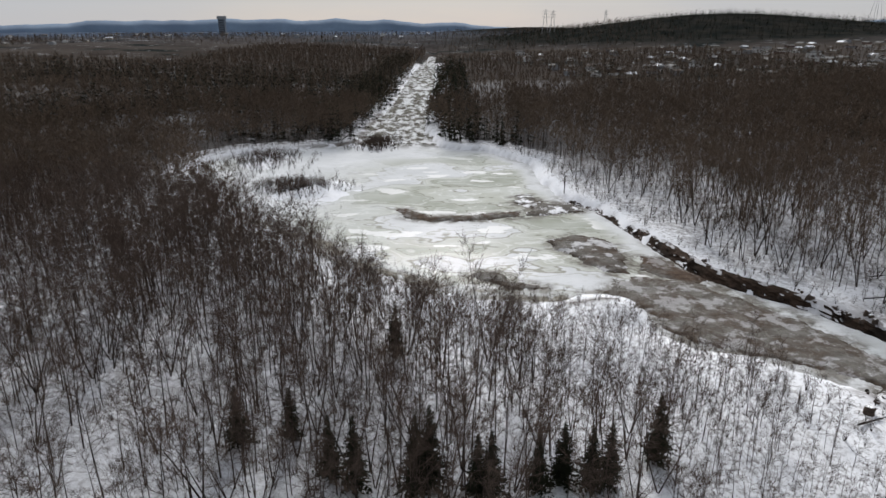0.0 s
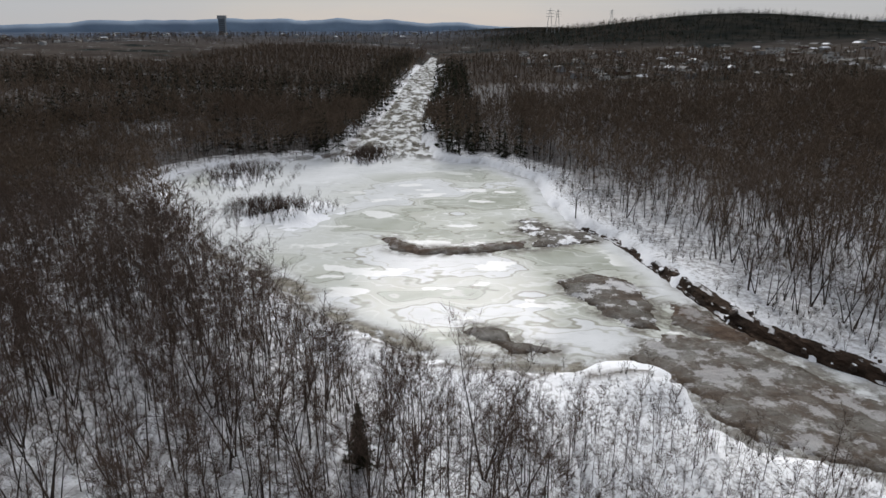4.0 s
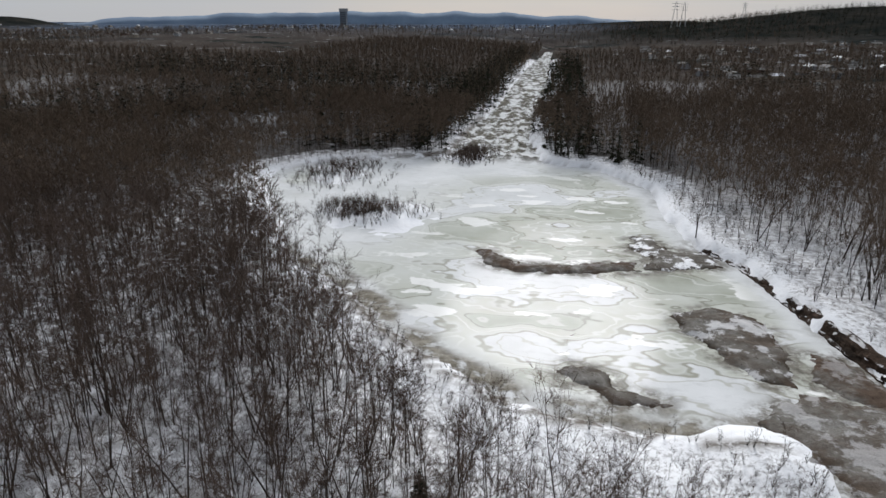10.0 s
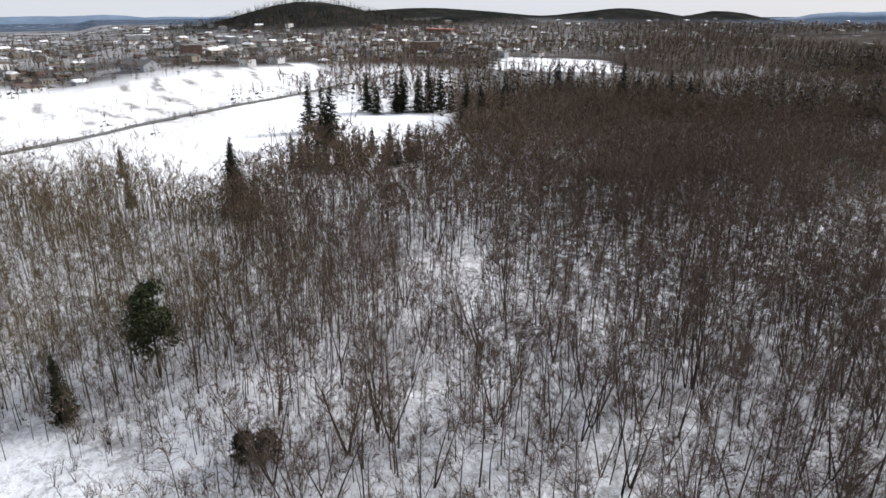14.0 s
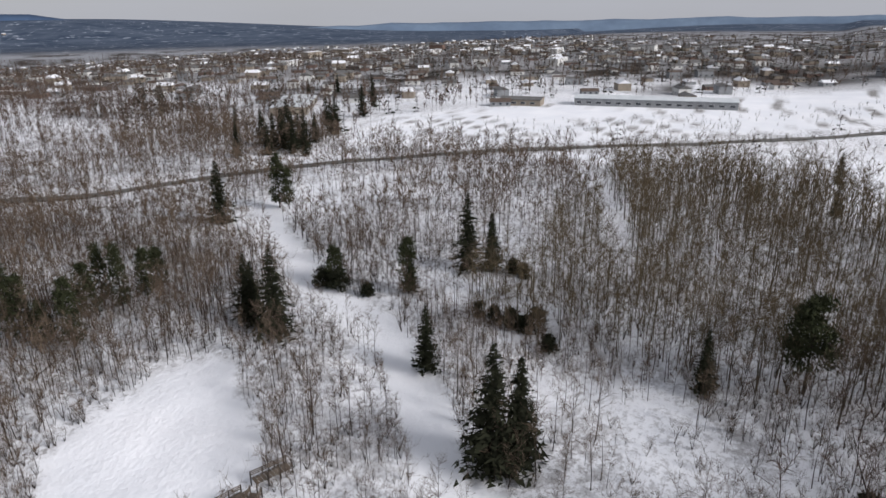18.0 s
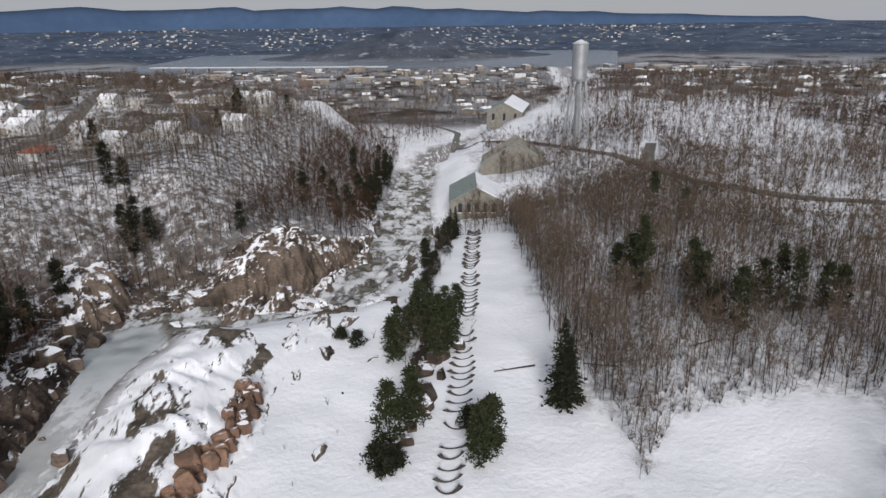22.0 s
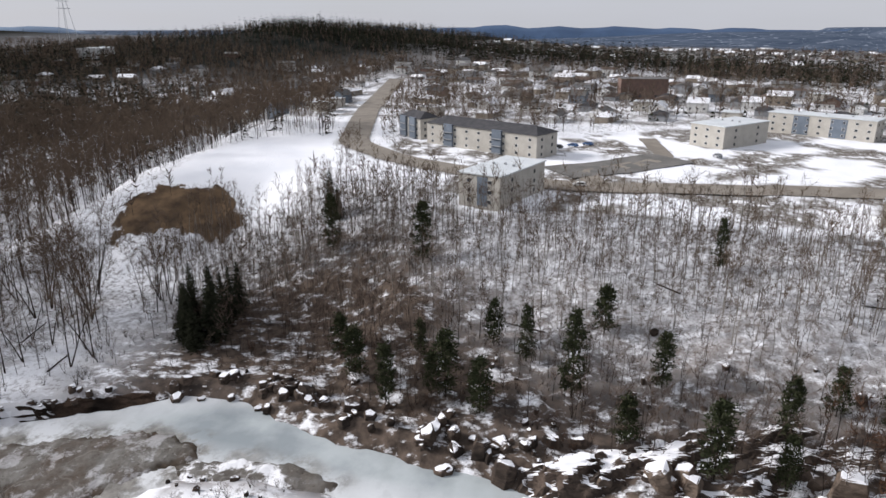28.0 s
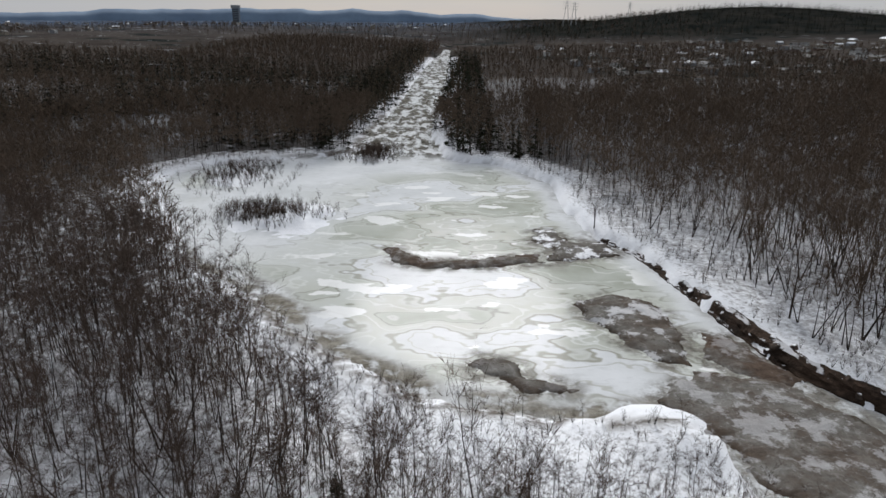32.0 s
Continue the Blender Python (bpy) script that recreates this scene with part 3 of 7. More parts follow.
def within(x, y, pts, soft):
    """One well inside an outline, nought well outside, with an uneven soft rim."""
    away = near_line(x, y, pts + pts[:1])
    return ss(-soft, soft, np.where(inside(x, y, pts), away, -away) + 0.6 * soft * wobble(x, y, 8, 4))


# ways and open places on the plan
WEST_ROAD = [(-126, -345), (-112, -310), (-109, -286), (-115, -262), (-136, -224), (-170, -197), (-201, -177), (-243, -139), (-274, -106), (-308, -58), (-377, 27), (-454, 130), (-498, 186), (-560, 250)]
TRAIL = [(-66, -25), (-70, -40), (-90, -59), (-105, -78), (-112, -100), (-131, -128), (-143, -148), (-165, -156), (-183, -150), (-211, -123), (-240, -112)]
PIPE_WAY = [(-12, -70), (-17, -92), (-17, -118), (-19, -152), (-26, -205), (-30, -240)]
CLEARING = [(-36, -88), (-46, -102), (-64, -105), (-73, -106), (-83, -98), (-73, -85), (-64, -70), (-52, -60), (-38, -66), (-33, -76)]
WEST_FIELD = [(-228, -190), (-260, -150), (-330, -60), (-420, 50), (-520, 170), (-640, 190), (-560, 20), (-450, -120), (-330, -230)]
SMALL_FIELD = [(-205, 30), (-265, 80), (-300, 130), (-345, 165), (-390, 150), (-420, 80), (-350, 40), (-290, 0), (-240, 0)]
GLADES = [[(-130, -153), (-144, -140), (-170, -125), (-188, -107), (-197, -112), (-180, -132), (-153, -149), (-135, -159)], [(-136, -78), (-148, -57), (-138, -54), (-126, -65), (-119, -68), (-122, -81)],
          [(-188, -202), (-204, -212), (-220, -196), (-235, -164), (-225, -160), (-195, -185)], [(-295, -640), (-262, -600), (-290, -570), (-335, -590), (-350, -640)]]
FIELD_ARM = [(-248, 72), (-243, 89), (-246, 120), (-263, 148), (-310, 167), (-342, 178), (-358, 132), (-344, 111)]
DARK_SLOPE = [(173, 93), (174, 58), (161, 36), (132, 26), (110, 24), (109, 38), (114, 54), (125, 71), (150, 88)]
SIDE_TRAIL = [(-150, -38), (-163, -42), (-184, -51), (-230, -72), (-272, -95)]
SPARSE = [(-96, -40), (-107, -39), (-111, -18), (-108, -6), (-83, 11), (-75, -28)]
FAR_FIELD = [(-540, 330), (-640, 400), (-560, 470), (-470, 420)]
CEMETERY = [(-235, -250), (-290, -205), (-370, -260), (-330, -340), (-250, -330)]
SAND_TOP = [(194, 132), (225, 141), (251, 143), (282, 132), (287, 103), (218, 80), (203, 83), (178, 86), (185, 100), (198, 110)]
LOTS = [(168, -140), (163, -60), (176, -5), (172, 36), (215, 40), (262, 75), (300, 72), (300, 10), (345, -60), (350, -190), (300, -200), (230, -140)]
EAST_ROAD = [(560, 150), (505, 141), (373, 118), (268, 92), (240, 66), (218, 32), (207, 15), (206, -15), (212, -64), (213, -89), (208, -110)]
LOT_ROAD = [(208, -8), (226, -2), (256, -34), (300, -30)]
LOT_ROAD_2 = [(213, -89), (232, -112), (262, -128), (330, -172), (420, -230)]
STREET = [(164, -198), (172, -214), (163, -320), (205, -440), (254, -585), (300, -720)]
STREET_2 = [(172, -214), (206, -170), (262, -128)]
STREET_3 = [(172, -214), (140, -235), (95, -275)]
STREET_4 = [(309, -177), (250, -250), (215, -300), (165, -325)]
MILL_ROAD = [(-109, -286), (-104, -330), (-70, -420), (-30, -470), (-40, -560), (-20, -640)]
ROADS = [(WEST_ROAD, 5.5), (EAST_ROAD, 20), (LOT_ROAD, 6), (LOT_ROAD_2, 7), (STREET, 9), (STREET_2, 8), (STREET_3, 7), (STREET_4, 8), (MILL_ROAD, 5)]


def open_ground(x, y):
    """Whether a place is kept free of forest."""
    free = inside(x, y, CLEARING) | inside(x, y, WEST_FIELD) | inside(x, y, SMALL_FIELD) | inside(x, y, SAND_TOP) | inside(x, y, LOTS) | inside(x, y, FAR_FIELD) | inside(x, y, FIELD_ARM)
    for line, w in ROADS:
        free |= near_line(x, y, line) < w * 0.5 + 1.5
    free |= near_line(x, y, TRAIL) < 4.5 + 1.5 * wobble(x, y, 9, 2)
    free |= near_line(x, y, PIPE_WAY) < 8
    free |= near_line(x, y, SIDE_TRAIL) < 3.2 + 1.5 * wobble(x, y, 9, 2)
    free |= (bump_at(x, y, 40, -205, 19, 46, 1, -0.32) > 0.38) | (bump_at(x, y, 46, -108, 18, 50, 1, 0.07) > 0.35) | (bump_at(x, y, 90, -174, 11, 20, 1, 0.3) > 0.5)
    for pts in GLADES:
        free |= inside(x, y, pts)
    return free


def build_ground():
    xs, ys = axis_steps(2.7, -150, 235, 4850), axis_steps(2.7, -270, 345, 4850)
    x, y, q = grid(xs, ys)
    z = height(x, y)
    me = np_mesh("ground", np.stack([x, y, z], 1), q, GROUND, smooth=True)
    d, east = shore(x, y)
    r = np.hypot(x, y)
    mud = 0.5 * ss(2, 0, d) * ss(-2, 0, d)
    beach = ss(7, 4, d) * ss(0, 1, d) * (0.5 + 0.5 * wobble(x, y, 7, 3) > 0.35) * ~east * (y > 100) * ss(-120, -60, x)
    verge = inside(x, y, LOTS) * ss(-0.1, 0.1, wobble(x, y, 17, 3) + 0.5 * wobble(x, y, 6, 1))
    verge = np.maximum(verge, ss(9, 4.5, near_line(x, y, EAST_ROAD)) * 0.9)
    verge = np.maximum(verge, ss(6, 3, near_line(x, y, WEST_ROAD)) * (x < -200) * ss(-0.2, 0.3, wobble(x, y, 20, 2)))
    verge = np.maximum(verge, inside(x, y, WEST_FIELD) * ss(0.55, 0.8, np.sin(near_line(x, y, WEST_ROAD) * 0.42 + 1.5 * wobble(x, y, 40, 2))) * ss(-0.3, 0.3, wobble(x, y, 35, 6)) * 0.9)
    yard = (x > 60) & east & (d > 72) & (((y < -145) & (y > -560)) | (x > 345)) & (r < 700) & (ridge_away(x, y) > 90)
    verge = np.maximum(verge, 0.85 * yard * ss(-0.25, 0.15, wobble(x, y, 11, 3) + 0.7 * wobble(x, y, 4.5, 1)))
    floats(me, "mud", np.clip(mud + beach + verge, 0, 1))
    scar = [(166, 132), (180, 138), (192, 132), (199, 113), (188, 102), (179, 104), (176, 118)]
    away = near_line(x, y, scar + scar[:1])
    floats(me, "sand", 0.5 + 0.5 * np.clip(np.where(inside(x, y, scar), away, -away) / 5, -1, 1))
    rough = 0.9 * east * ss(80, 14, d) * ss(112, 78, y) * ss(-300, -230, y)
    humps = sum(bump_at(x, y, *row) / row[4] for row in ROCK_HUMPS)
    floats(me, "rock", np.clip(0.55 * within(x, y, DARK_SLOPE, 14) + 1.1 * rough + 1.4 * ss(0.25, 0.6, humps) * 0.75 + 0.8 * ss(8, 1, d) * (y < 60), 0, 1))
    terrace = (x > -34) & (y < -40) & ~east
    litter = np.where((x < -8) & (y > -60) & (r < 190), 0.55, 0.85) * (d > 4) * ~terrace * ~open_ground(x, y) * (0.65 + 0.35 * wobble(x, y, 30, 9))
    floats(me, "litter", np.clip(litter, 0, 1))
    thick = np.clip(0.45 * east * (y > 112) * ss(5, 10, d) * ss(70, 40, d) + 0.4 * within(x, y, DARK_SLOPE, 14) + np.where(y < -60, 0.85, 0.5) * east * ss(12, 40, d) * ss(125, 95, y) * (x < 205) + (0.42 + 0.45 * ss(100, 190, r) * (-x < 1.6 * y)) * (x < -10) * ss(-5, 60, y) * ss(4, 16, d) + 0.45 * (x < -30) * (y < 0) * ss(-0.2, 0.4, wobble(x, y, 10, 3)), 0, 1)
    floats(me, "brushy", thick * ~open_ground(x, y) * (r < 420))
    wild = ss(520, 700, r + 60 * wobble(x, y, 60, 3)) * ((d > 30) | (y > 1000))
    wild = np.where(inside(x, y, WEST_FIELD) | inside(x, y, FAR_FIELD), 0, wild)
    yaw = np.degrees(np.arctan2(-x, y)) % 360
    built = np.where((yaw > 150) & (yaw < 205), ss(600, 800, r), ss(400, 540, r)) * ((yaw > 100) & (yaw < 282)) + ss(620, 760, r) * ss(330, 318, yaw) * (yaw >= 282) * 0.6 + ss(700, 900, r) * ss(45, 60, yaw) * (yaw < 110)
    built = np.clip(built, 0, 1) * ss(2900, 2500, r) * ~inside(x, y, WEST_FIELD) * (d > 25)
    hilly = np.clip(sum(bump_at(x, y, *row) for row in HILLS) / 14, 0, 1)
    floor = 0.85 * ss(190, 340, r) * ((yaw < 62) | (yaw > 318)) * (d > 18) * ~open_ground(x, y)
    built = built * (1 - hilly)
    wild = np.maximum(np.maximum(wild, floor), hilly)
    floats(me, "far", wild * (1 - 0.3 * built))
    floats(me, "evergreen", np.clip(hilly * 1.6 - 0.2, 0, 1) * (y > -1500))
    floats(me, "distance_haze", ss(1100, 3600, r))
    floats(me, "town", built * ss(0.35, 0.6, 0.5 + 0.5 * wobble(x, y, 110, 4)) * ss(-0.4, 0.1, wobble(x, y, 40, 8)))
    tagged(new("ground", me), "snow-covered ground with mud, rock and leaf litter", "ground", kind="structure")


def build_ice():
    xs = np.arange(-136, 110, 1.5)
    ys = np.concatenate([np.arange(-420, 350, 1.5), np.arange(350, 620, 4), np.arange(620, 1200, 14)])
    x, y, q = grid(xs, ys)
    d, east = shore(x, y)
    z = table(BED, y) + 0.05 * wobble(x, y, 9, 2)
    rapids = np.maximum(ss(-130, -165, y), ss(330, 350, y) * ss(-8, -2, -d * 0 - 5))
    rapids = np.clip(np.maximum(rapids, ss(325, 350, y)), 0, 1)
    z = z + rapids * (0.7 * wobble(x, y, 3.1, 3) + 0.5 * wobble(x, y, 7, 5)) + 0.25 * rapids
    side = ss(-12, -2, d) * (y > 100) * (y < 330)
    z = z + side * 0.12 * wobble(x, y, 2.5, 6)
    keep = (d[q] < 4.5).all(1)
    q = q[keep]
    used = np.unique(q)
    back_ix = np.zeros(len(x), int)
    back_ix[used] = np.arange(len(used))
    me = np_mesh("river_ice", np.stack([x, y, z], 1)[used], back_ix[q], ICE, smooth=True)
    snowy = bump_at(x, y, -80, 235, 38, 75, 1.2) + bump_at(x, y, -50, 320, 70, 35, 1.0)
    wet = ss(-3, -12, d) * (y > 100) * (y < 330) * (1 - np.clip(snowy, 0, 1))
    floats(me, "wet", wet[used])
    pool = bump_at(x, y, 97, 55, 8, 24, 1.3, 0.1) + bump_at(x, y, 91, 24, 5, 22, 1.3) + bump_at(x, y, 72, -148, 9, 16, 1.4) + bump_at(x, y, 84, 0, 8, 18, 1)
    floats(me, "clear", np.clip(pool, 0, 1)[used] * 0.85)
    floats(me, "broken", (np.clip(rapids + ss(-20, -60, y) * 0.45, 0, 1) * ss(0.62, 0.3, np.clip(pool, 0, 1)))[used])
    rims = np.minimum.reduce([np.where(inside(x, y, b[0]), 0, near_line(x, y, b[0] + b[0][:1])) for b in BANKS])
    shallow = within(x, y, MUD_FLAT, 5) * (0.75 + 0.35 * wobble(x, y, 7, 2)) + 0.75 * ss(4.5, 0.5, rims + 1.5 * wobble(x, y, 4, 6))
    crust = ss(5.5, 1.5, near_line(x, y, CRUST) + 1.8 * wobble(x, y, 7, 3)) * ss(-0.75, -0.2, wobble(x, y, 11, 7))
    floats(me, "crust", np.clip(crust, 0, 1)[used])
    near_mud = shallow + 0.75 * sum(bump_at(x, y, m[0], m[1], m[2] * 1.15, m[3] * 1.15, 1.0, m[5]) for m in MUD_BANKS)
    floats(me, "dirt", np.clip(np.clip(near_mud - 0.15, 0, 0.9) + 0.6 * ss(-5, -1, d) * (y > 90) * (y < 320) * (0.4 + 0.6 * wobble(x, y, 9, 4)) + 0.8 * ss(-10, -4, d + 2.5 * wobble(x, y, 8, 3)) * ss(0.3, -0.2, wobble(x, y, 14, 9)) * ~east * (y > 95) * (y < 180), 0, 1)[used])
    tagged(new("river_ice", me), "pale frozen river with grey meltwater stains", "ice", kind="structure")


build_ground()
build_ice()


def gravel_bank(outline_pts, rise, brown, snowy):
    """A low bank of frozen silt and gravel with a broken rim, standing out of the ice."""
    o = np.array(outline_pts, float)
    xs, ys = np.arange(o[:, 0].min() - 3, o[:, 0].max() + 3, 0.8), np.arange(o[:, 1].min() - 3, o[:, 1].max() + 3, 0.8)
    x, y, q = grid(xs, ys)
    away = near_line(x, y, outline_pts + outline_pts[:1])
    deep = np.where(inside(x, y, outline_pts), away, -away) + 1.1 * wobble(x, y, 3.1, 2) + 0.7 * wobble(x, y, 1.1, 5)
    z = -0.35 + 0.55 * ss(-0.6, 0.7, deep) + 0.28 * rise * ss(0.3, 2.5, deep) * (1 + 0.8 * wobble(x, y, 2.1, 7)) + 0.3 * rise * ss(1, 7, deep) + 0.16 * ss(0, 1, deep) * wobble(x, y, 0.9, 3)
    keep = (deep[q] > -1.2).any(1)
    q = q[keep]
    used = np.unique(q)
    ix = np.zeros(len(x), int)
    ix[used] = np.arange(len(used))
    me = np_mesh("gravel_bank", np.stack([x, y, z], 1)[used], ix[q], GRAVEL_BANK, smooth=True)
    floats(me, "edge", (ss(2.4, 0.6, deep) * ss(-0.5, 0.3, wobble(x, y, 6, 9)))[used])
    floats(me, "brown", np.full(len(used), brown))
    floats(me, "snowy", np.full(len(used), snowy))
    tagged(new("gravel_bank", me), "low grey-brown gravel bank in the ice", "gravel bank", kind="structure")


for row in BANKS:
    gravel_bank(*row)

# the wide river far off in the south, with ice along its shores
wx, wy, wq = grid(np.linspace(-1500, 900, 30), np.linspace(-3500, -1930, 30))
tagged(new("far_river", np_mesh("far_river", np.stack([wx, wy, np.full(len(wx), -60.0)], 1), wq, WATER)), "wide blue-grey river in the distance", "river", kind="structure")


def cut_bank():
    """The dark undercut earth bank along the eastern shore."""
    line = np.array([(x, y) for y, x in EAST_BANK if 62 < y < 235], float)
    dist = np.r_[0, np.cumsum(np.linalg.norm(np.diff(line, axis=0), axis=1))]
    s = np.arange(0, dist[-1], 0.9)
    p = np.c_[np.interp(s, dist, line[:, 0]), np.interp(s, dist, line[:, 1])]
    for _ in range(12):
        p[1:-1] = (p[:-2] + 2 * p[1:-1] + p[2:]) / 4
    tan = np.gradient(p, axis=0)
    tan /= np.linalg.norm(tan, axis=1)[:, None]
    out = np.c_[tan[:, 1], -tan[:, 0]]
    out *= np.where(out[:, :1] < 0, -1, 1)
    size = 0.35 + 0.65 * ss(1.0, 0.2, np.abs(s / dist[-1] - 0.42) * 2)
    cols = []
    for off, z in ((-1.4, -0.7), (-0.9, 0.25), (-0.2, 0.55), (0.3, 1.2), (0.9, 1.95), (1.7, 2.45), (3.0, 2.7), (4.4, 2.2)):
        j = 0.5 * wobble(p[:, 0] * 1.3, p[:, 1] * 1.3, 2.2, z) + 0.35 * wobble(p[:, 0], p[:, 1], 6, off)
        q = p + out * (off + j)[:, None]
        cols.append(np.c_[q, z * size + 0.18 * wobble(q[:, 0], q[:, 1], 1.3, off) + (0.05 if z > 2 else 0)])
    v = np.stack(cols, 1).reshape(-1, 3)
    m = len(cols)
    i = (np.arange(len(p) - 1)[:, None] * m + np.arange(m - 1)[None]).ravel()
    tagged(new("cut_bank", np_mesh("cut_bank", v, np.stack([i, i + m, i + m + 1, i + 1], 1), EARTH)), "dark brown undercut earth bank along the ice", "bank", kind="structure")


cut_bank()


def ridge(name, yaw0, yaw1, far, base, top, mat, seed, label):
    """A long far-off range of hills with depth, along part of the horizon."""
    n = 90
    yaw = np.radians(np.linspace(yaw0, yaw1, n))
    rise = top * (0.84 + 0.12 * np.abs(wobble(np.degrees(yaw) * 3, yaw * 0, 14, seed)) + 0.05 * wobble(np.degrees(yaw) * 3, yaw * 0, 4, seed + 1)) * np.sin(np.linspace(0.1, math.pi - 0.1, n)) ** 0.55
    rows = []
    for k, (f, up) in enumerate(((-170, 0.0), (-110, 0.45), (-50, 0.8), (0, 1.0), (90, 0.0))):
        rows.append(np.stack([-np.sin(yaw) * (far + f), np.cos(yaw) * (far + f), base + rise * up], 1))
    v = np.concatenate(rows)
    i = (np.arange(4)[:, None] * n + np.arange(n - 1)[None]).ravel()
    tagged(new(name, np_mesh(name, v, np.stack([i, i + n, i + n + 1, i + 1], 1), mat, smooth=True)), label, "hills", kind="structure")


ridge("backdrop_hills", 138, 258, 4600, -90, 290, HAZE_BLUE, 1, "long haze-blue forested mountains on the horizon")
ridge("backdrop_hills", 236, 312, 4660, -90, 150, HAZE_BLUE, 4, "low haze-blue wooded plateau on the horizon")
ridge("backdrop_hills", -14, 44, 4700, -90, 205, HAZE_PALE, 2, "haze-pale distant hills on the horizon")
ridge("backdrop_hills", 24, 146, 4720, -90, 124, HAZE_PALE, 3, "haze-pale distant plain on the horizon")
ridge("backdrop_hills", 300, 354, 4700, -90, 190, HAZE_PALE, 5, "haze-pale distant hills on the horizon")


def ribbon(name, line, width, mat, label, lift=0.22, step=4.0, cross=4, cat="road"):
    """A road laid over the ground along a line."""
    pts = []
    for (x0, y0), (x1, y1) in zip(line, line[1:]):
        n = max(1, int(math.hypot(x1 - x0, y1 - y0) / step))
        pts += [(x0 + (x1 - x0) * i / n, y0 + (y1 - y0) * i / n) for i in range(n)]
    p = np.array(pts + [line[-1]])
    for _ in range(6):
        p[1:-1] = (p[:-2] + 2 * p[1:-1] + p[2:]) / 4
    tan = np.gradient(p, axis=0)
    tan /= np.linalg.norm(tan, axis=1)[:, None] + 1e-9
    nor = np.stack([-tan[:, 1], tan[:, 0]], 1)
    zc = height(p[:, 0], p[:, 1])
    for _ in range(4):
        zc[1:-1] = (zc[:-2] + 2 * zc[1:-1] + zc[2:]) / 4
    cols = []
    edge = 0.3 * wobble(p[:, 0], p[:, 1], 5, 3)
    for k in range(cross + 1):
        f = (k / cross - 0.5) * width
        q = p + nor * (f + (edge * (1 if k == cross else -1 if k == 0 else 0)))[:, None]
        cols.append(np.c_[q, np.maximum(height(q[:, 0], q[:, 1]), zc) + lift])
    v = np.stack(cols, 1).reshape(-1, 3)
    m = cross + 1
    i = (np.arange(len(p) - 1)[:, None] * m + np.arange(cross)[None]).ravel()
    return tagged(new(name, np_mesh(name, v, np.stack([i, i + m, i + m + 1, i + 1], 1), mat, smooth=True)), label, cat, kind="structure")


ribbon("road", WEST_ROAD, 5.5, ASPHALT, "narrow asphalt road through snowy fields", lift=0.35)
ribbon("road", EAST_ROAD, 13, GRAVEL, "sandy grey road leading to apartment buildings")
ribbon("road", LOT_ROAD, 7, GRAVEL, "gravel drive to a parking area")
ribbon("road", LOT_ROAD_2, 8, ASPHALT, "residential street beside apartment blocks")
ribbon("road", STREET, 10, ASPHALT, "wide residential street on the terrace")
ribbon("road", STREET_2, 9, ASPHALT, "residential street along bungalows")
ribbon("road", STREET_3, 7, ASPHALT, "residential street near the bluff")
ribbon("road", STREET_4, 8, ASPHALT, "residential cross street")
ribbon("road", MILL_ROAD, 5, ASPHALT, "narrow road to the old mill")
ribbon("parking_lot", [(224, 6), (240, -16), (258, -36)], 20, ASPHALT, "dark asphalt parking area between snow banks", cross=8, cat="parking lot")
ribbon("parking_lot", [(168, -133), (182, -137), (198, -142)], 13, ASPHALT, "dark asphalt parking lot beside flats", cross=8, cat="parking lot")
# ---------------------------------------------------------------- trees
rng = np.random.default_rng(7)


def tube(a, b, ra, rb, sides=3):
    """A tapered stick between two points; a pointed one where rb is zero."""
    a, b = np.asarray(a, float), np.asarray(b, float)
    w = b - a
    w = w / (np.linalg.norm(w) + 1e-9)
    u = np.cross(w, (0.3, 0.9, 0.1))
    u /= np.linalg.norm(u) + 1e-9
    t = np.cross(w, u)
    ang = np.arange(sides) * 2 * math.pi / sides
    ring = np.cos(ang)[:, None] * u + np.sin(ang)[:, None] * t
    if rb <= 0:
        v = np.concatenate([a + ring * ra, b[None]])
        f = [(i, (i + 1) % sides, sides) for i in range(sides)]
    else:
        v = np.concatenate([a + ring * ra, b + ring * rb])
        f = []
        for i in range(sides):
            j = (i + 1) % sides
            f += [(i, j, sides + j), (i, sides + j, sides + i)]
    return v, np.array(f)


def joined(pieces):
    v, f, n = [], [], 0
    for pv, pf in pieces:
        v.append(pv)
        f.append(pf + n)
        n += len(pv)
    return np.concatenate(v), np.concatenate(f)


def sliver(a, b, w):
    """A fine twig: one thin blade."""
    a, b = np.asarray(a, float), np.asarray(b, float)
    u = np.cross(b - a, rng.normal(size=3))
    u /= np.linalg.norm(u) + 1e-9
    return np.array([a - u * w, a + u * w, b]), np.array([(0, 1, 2)])


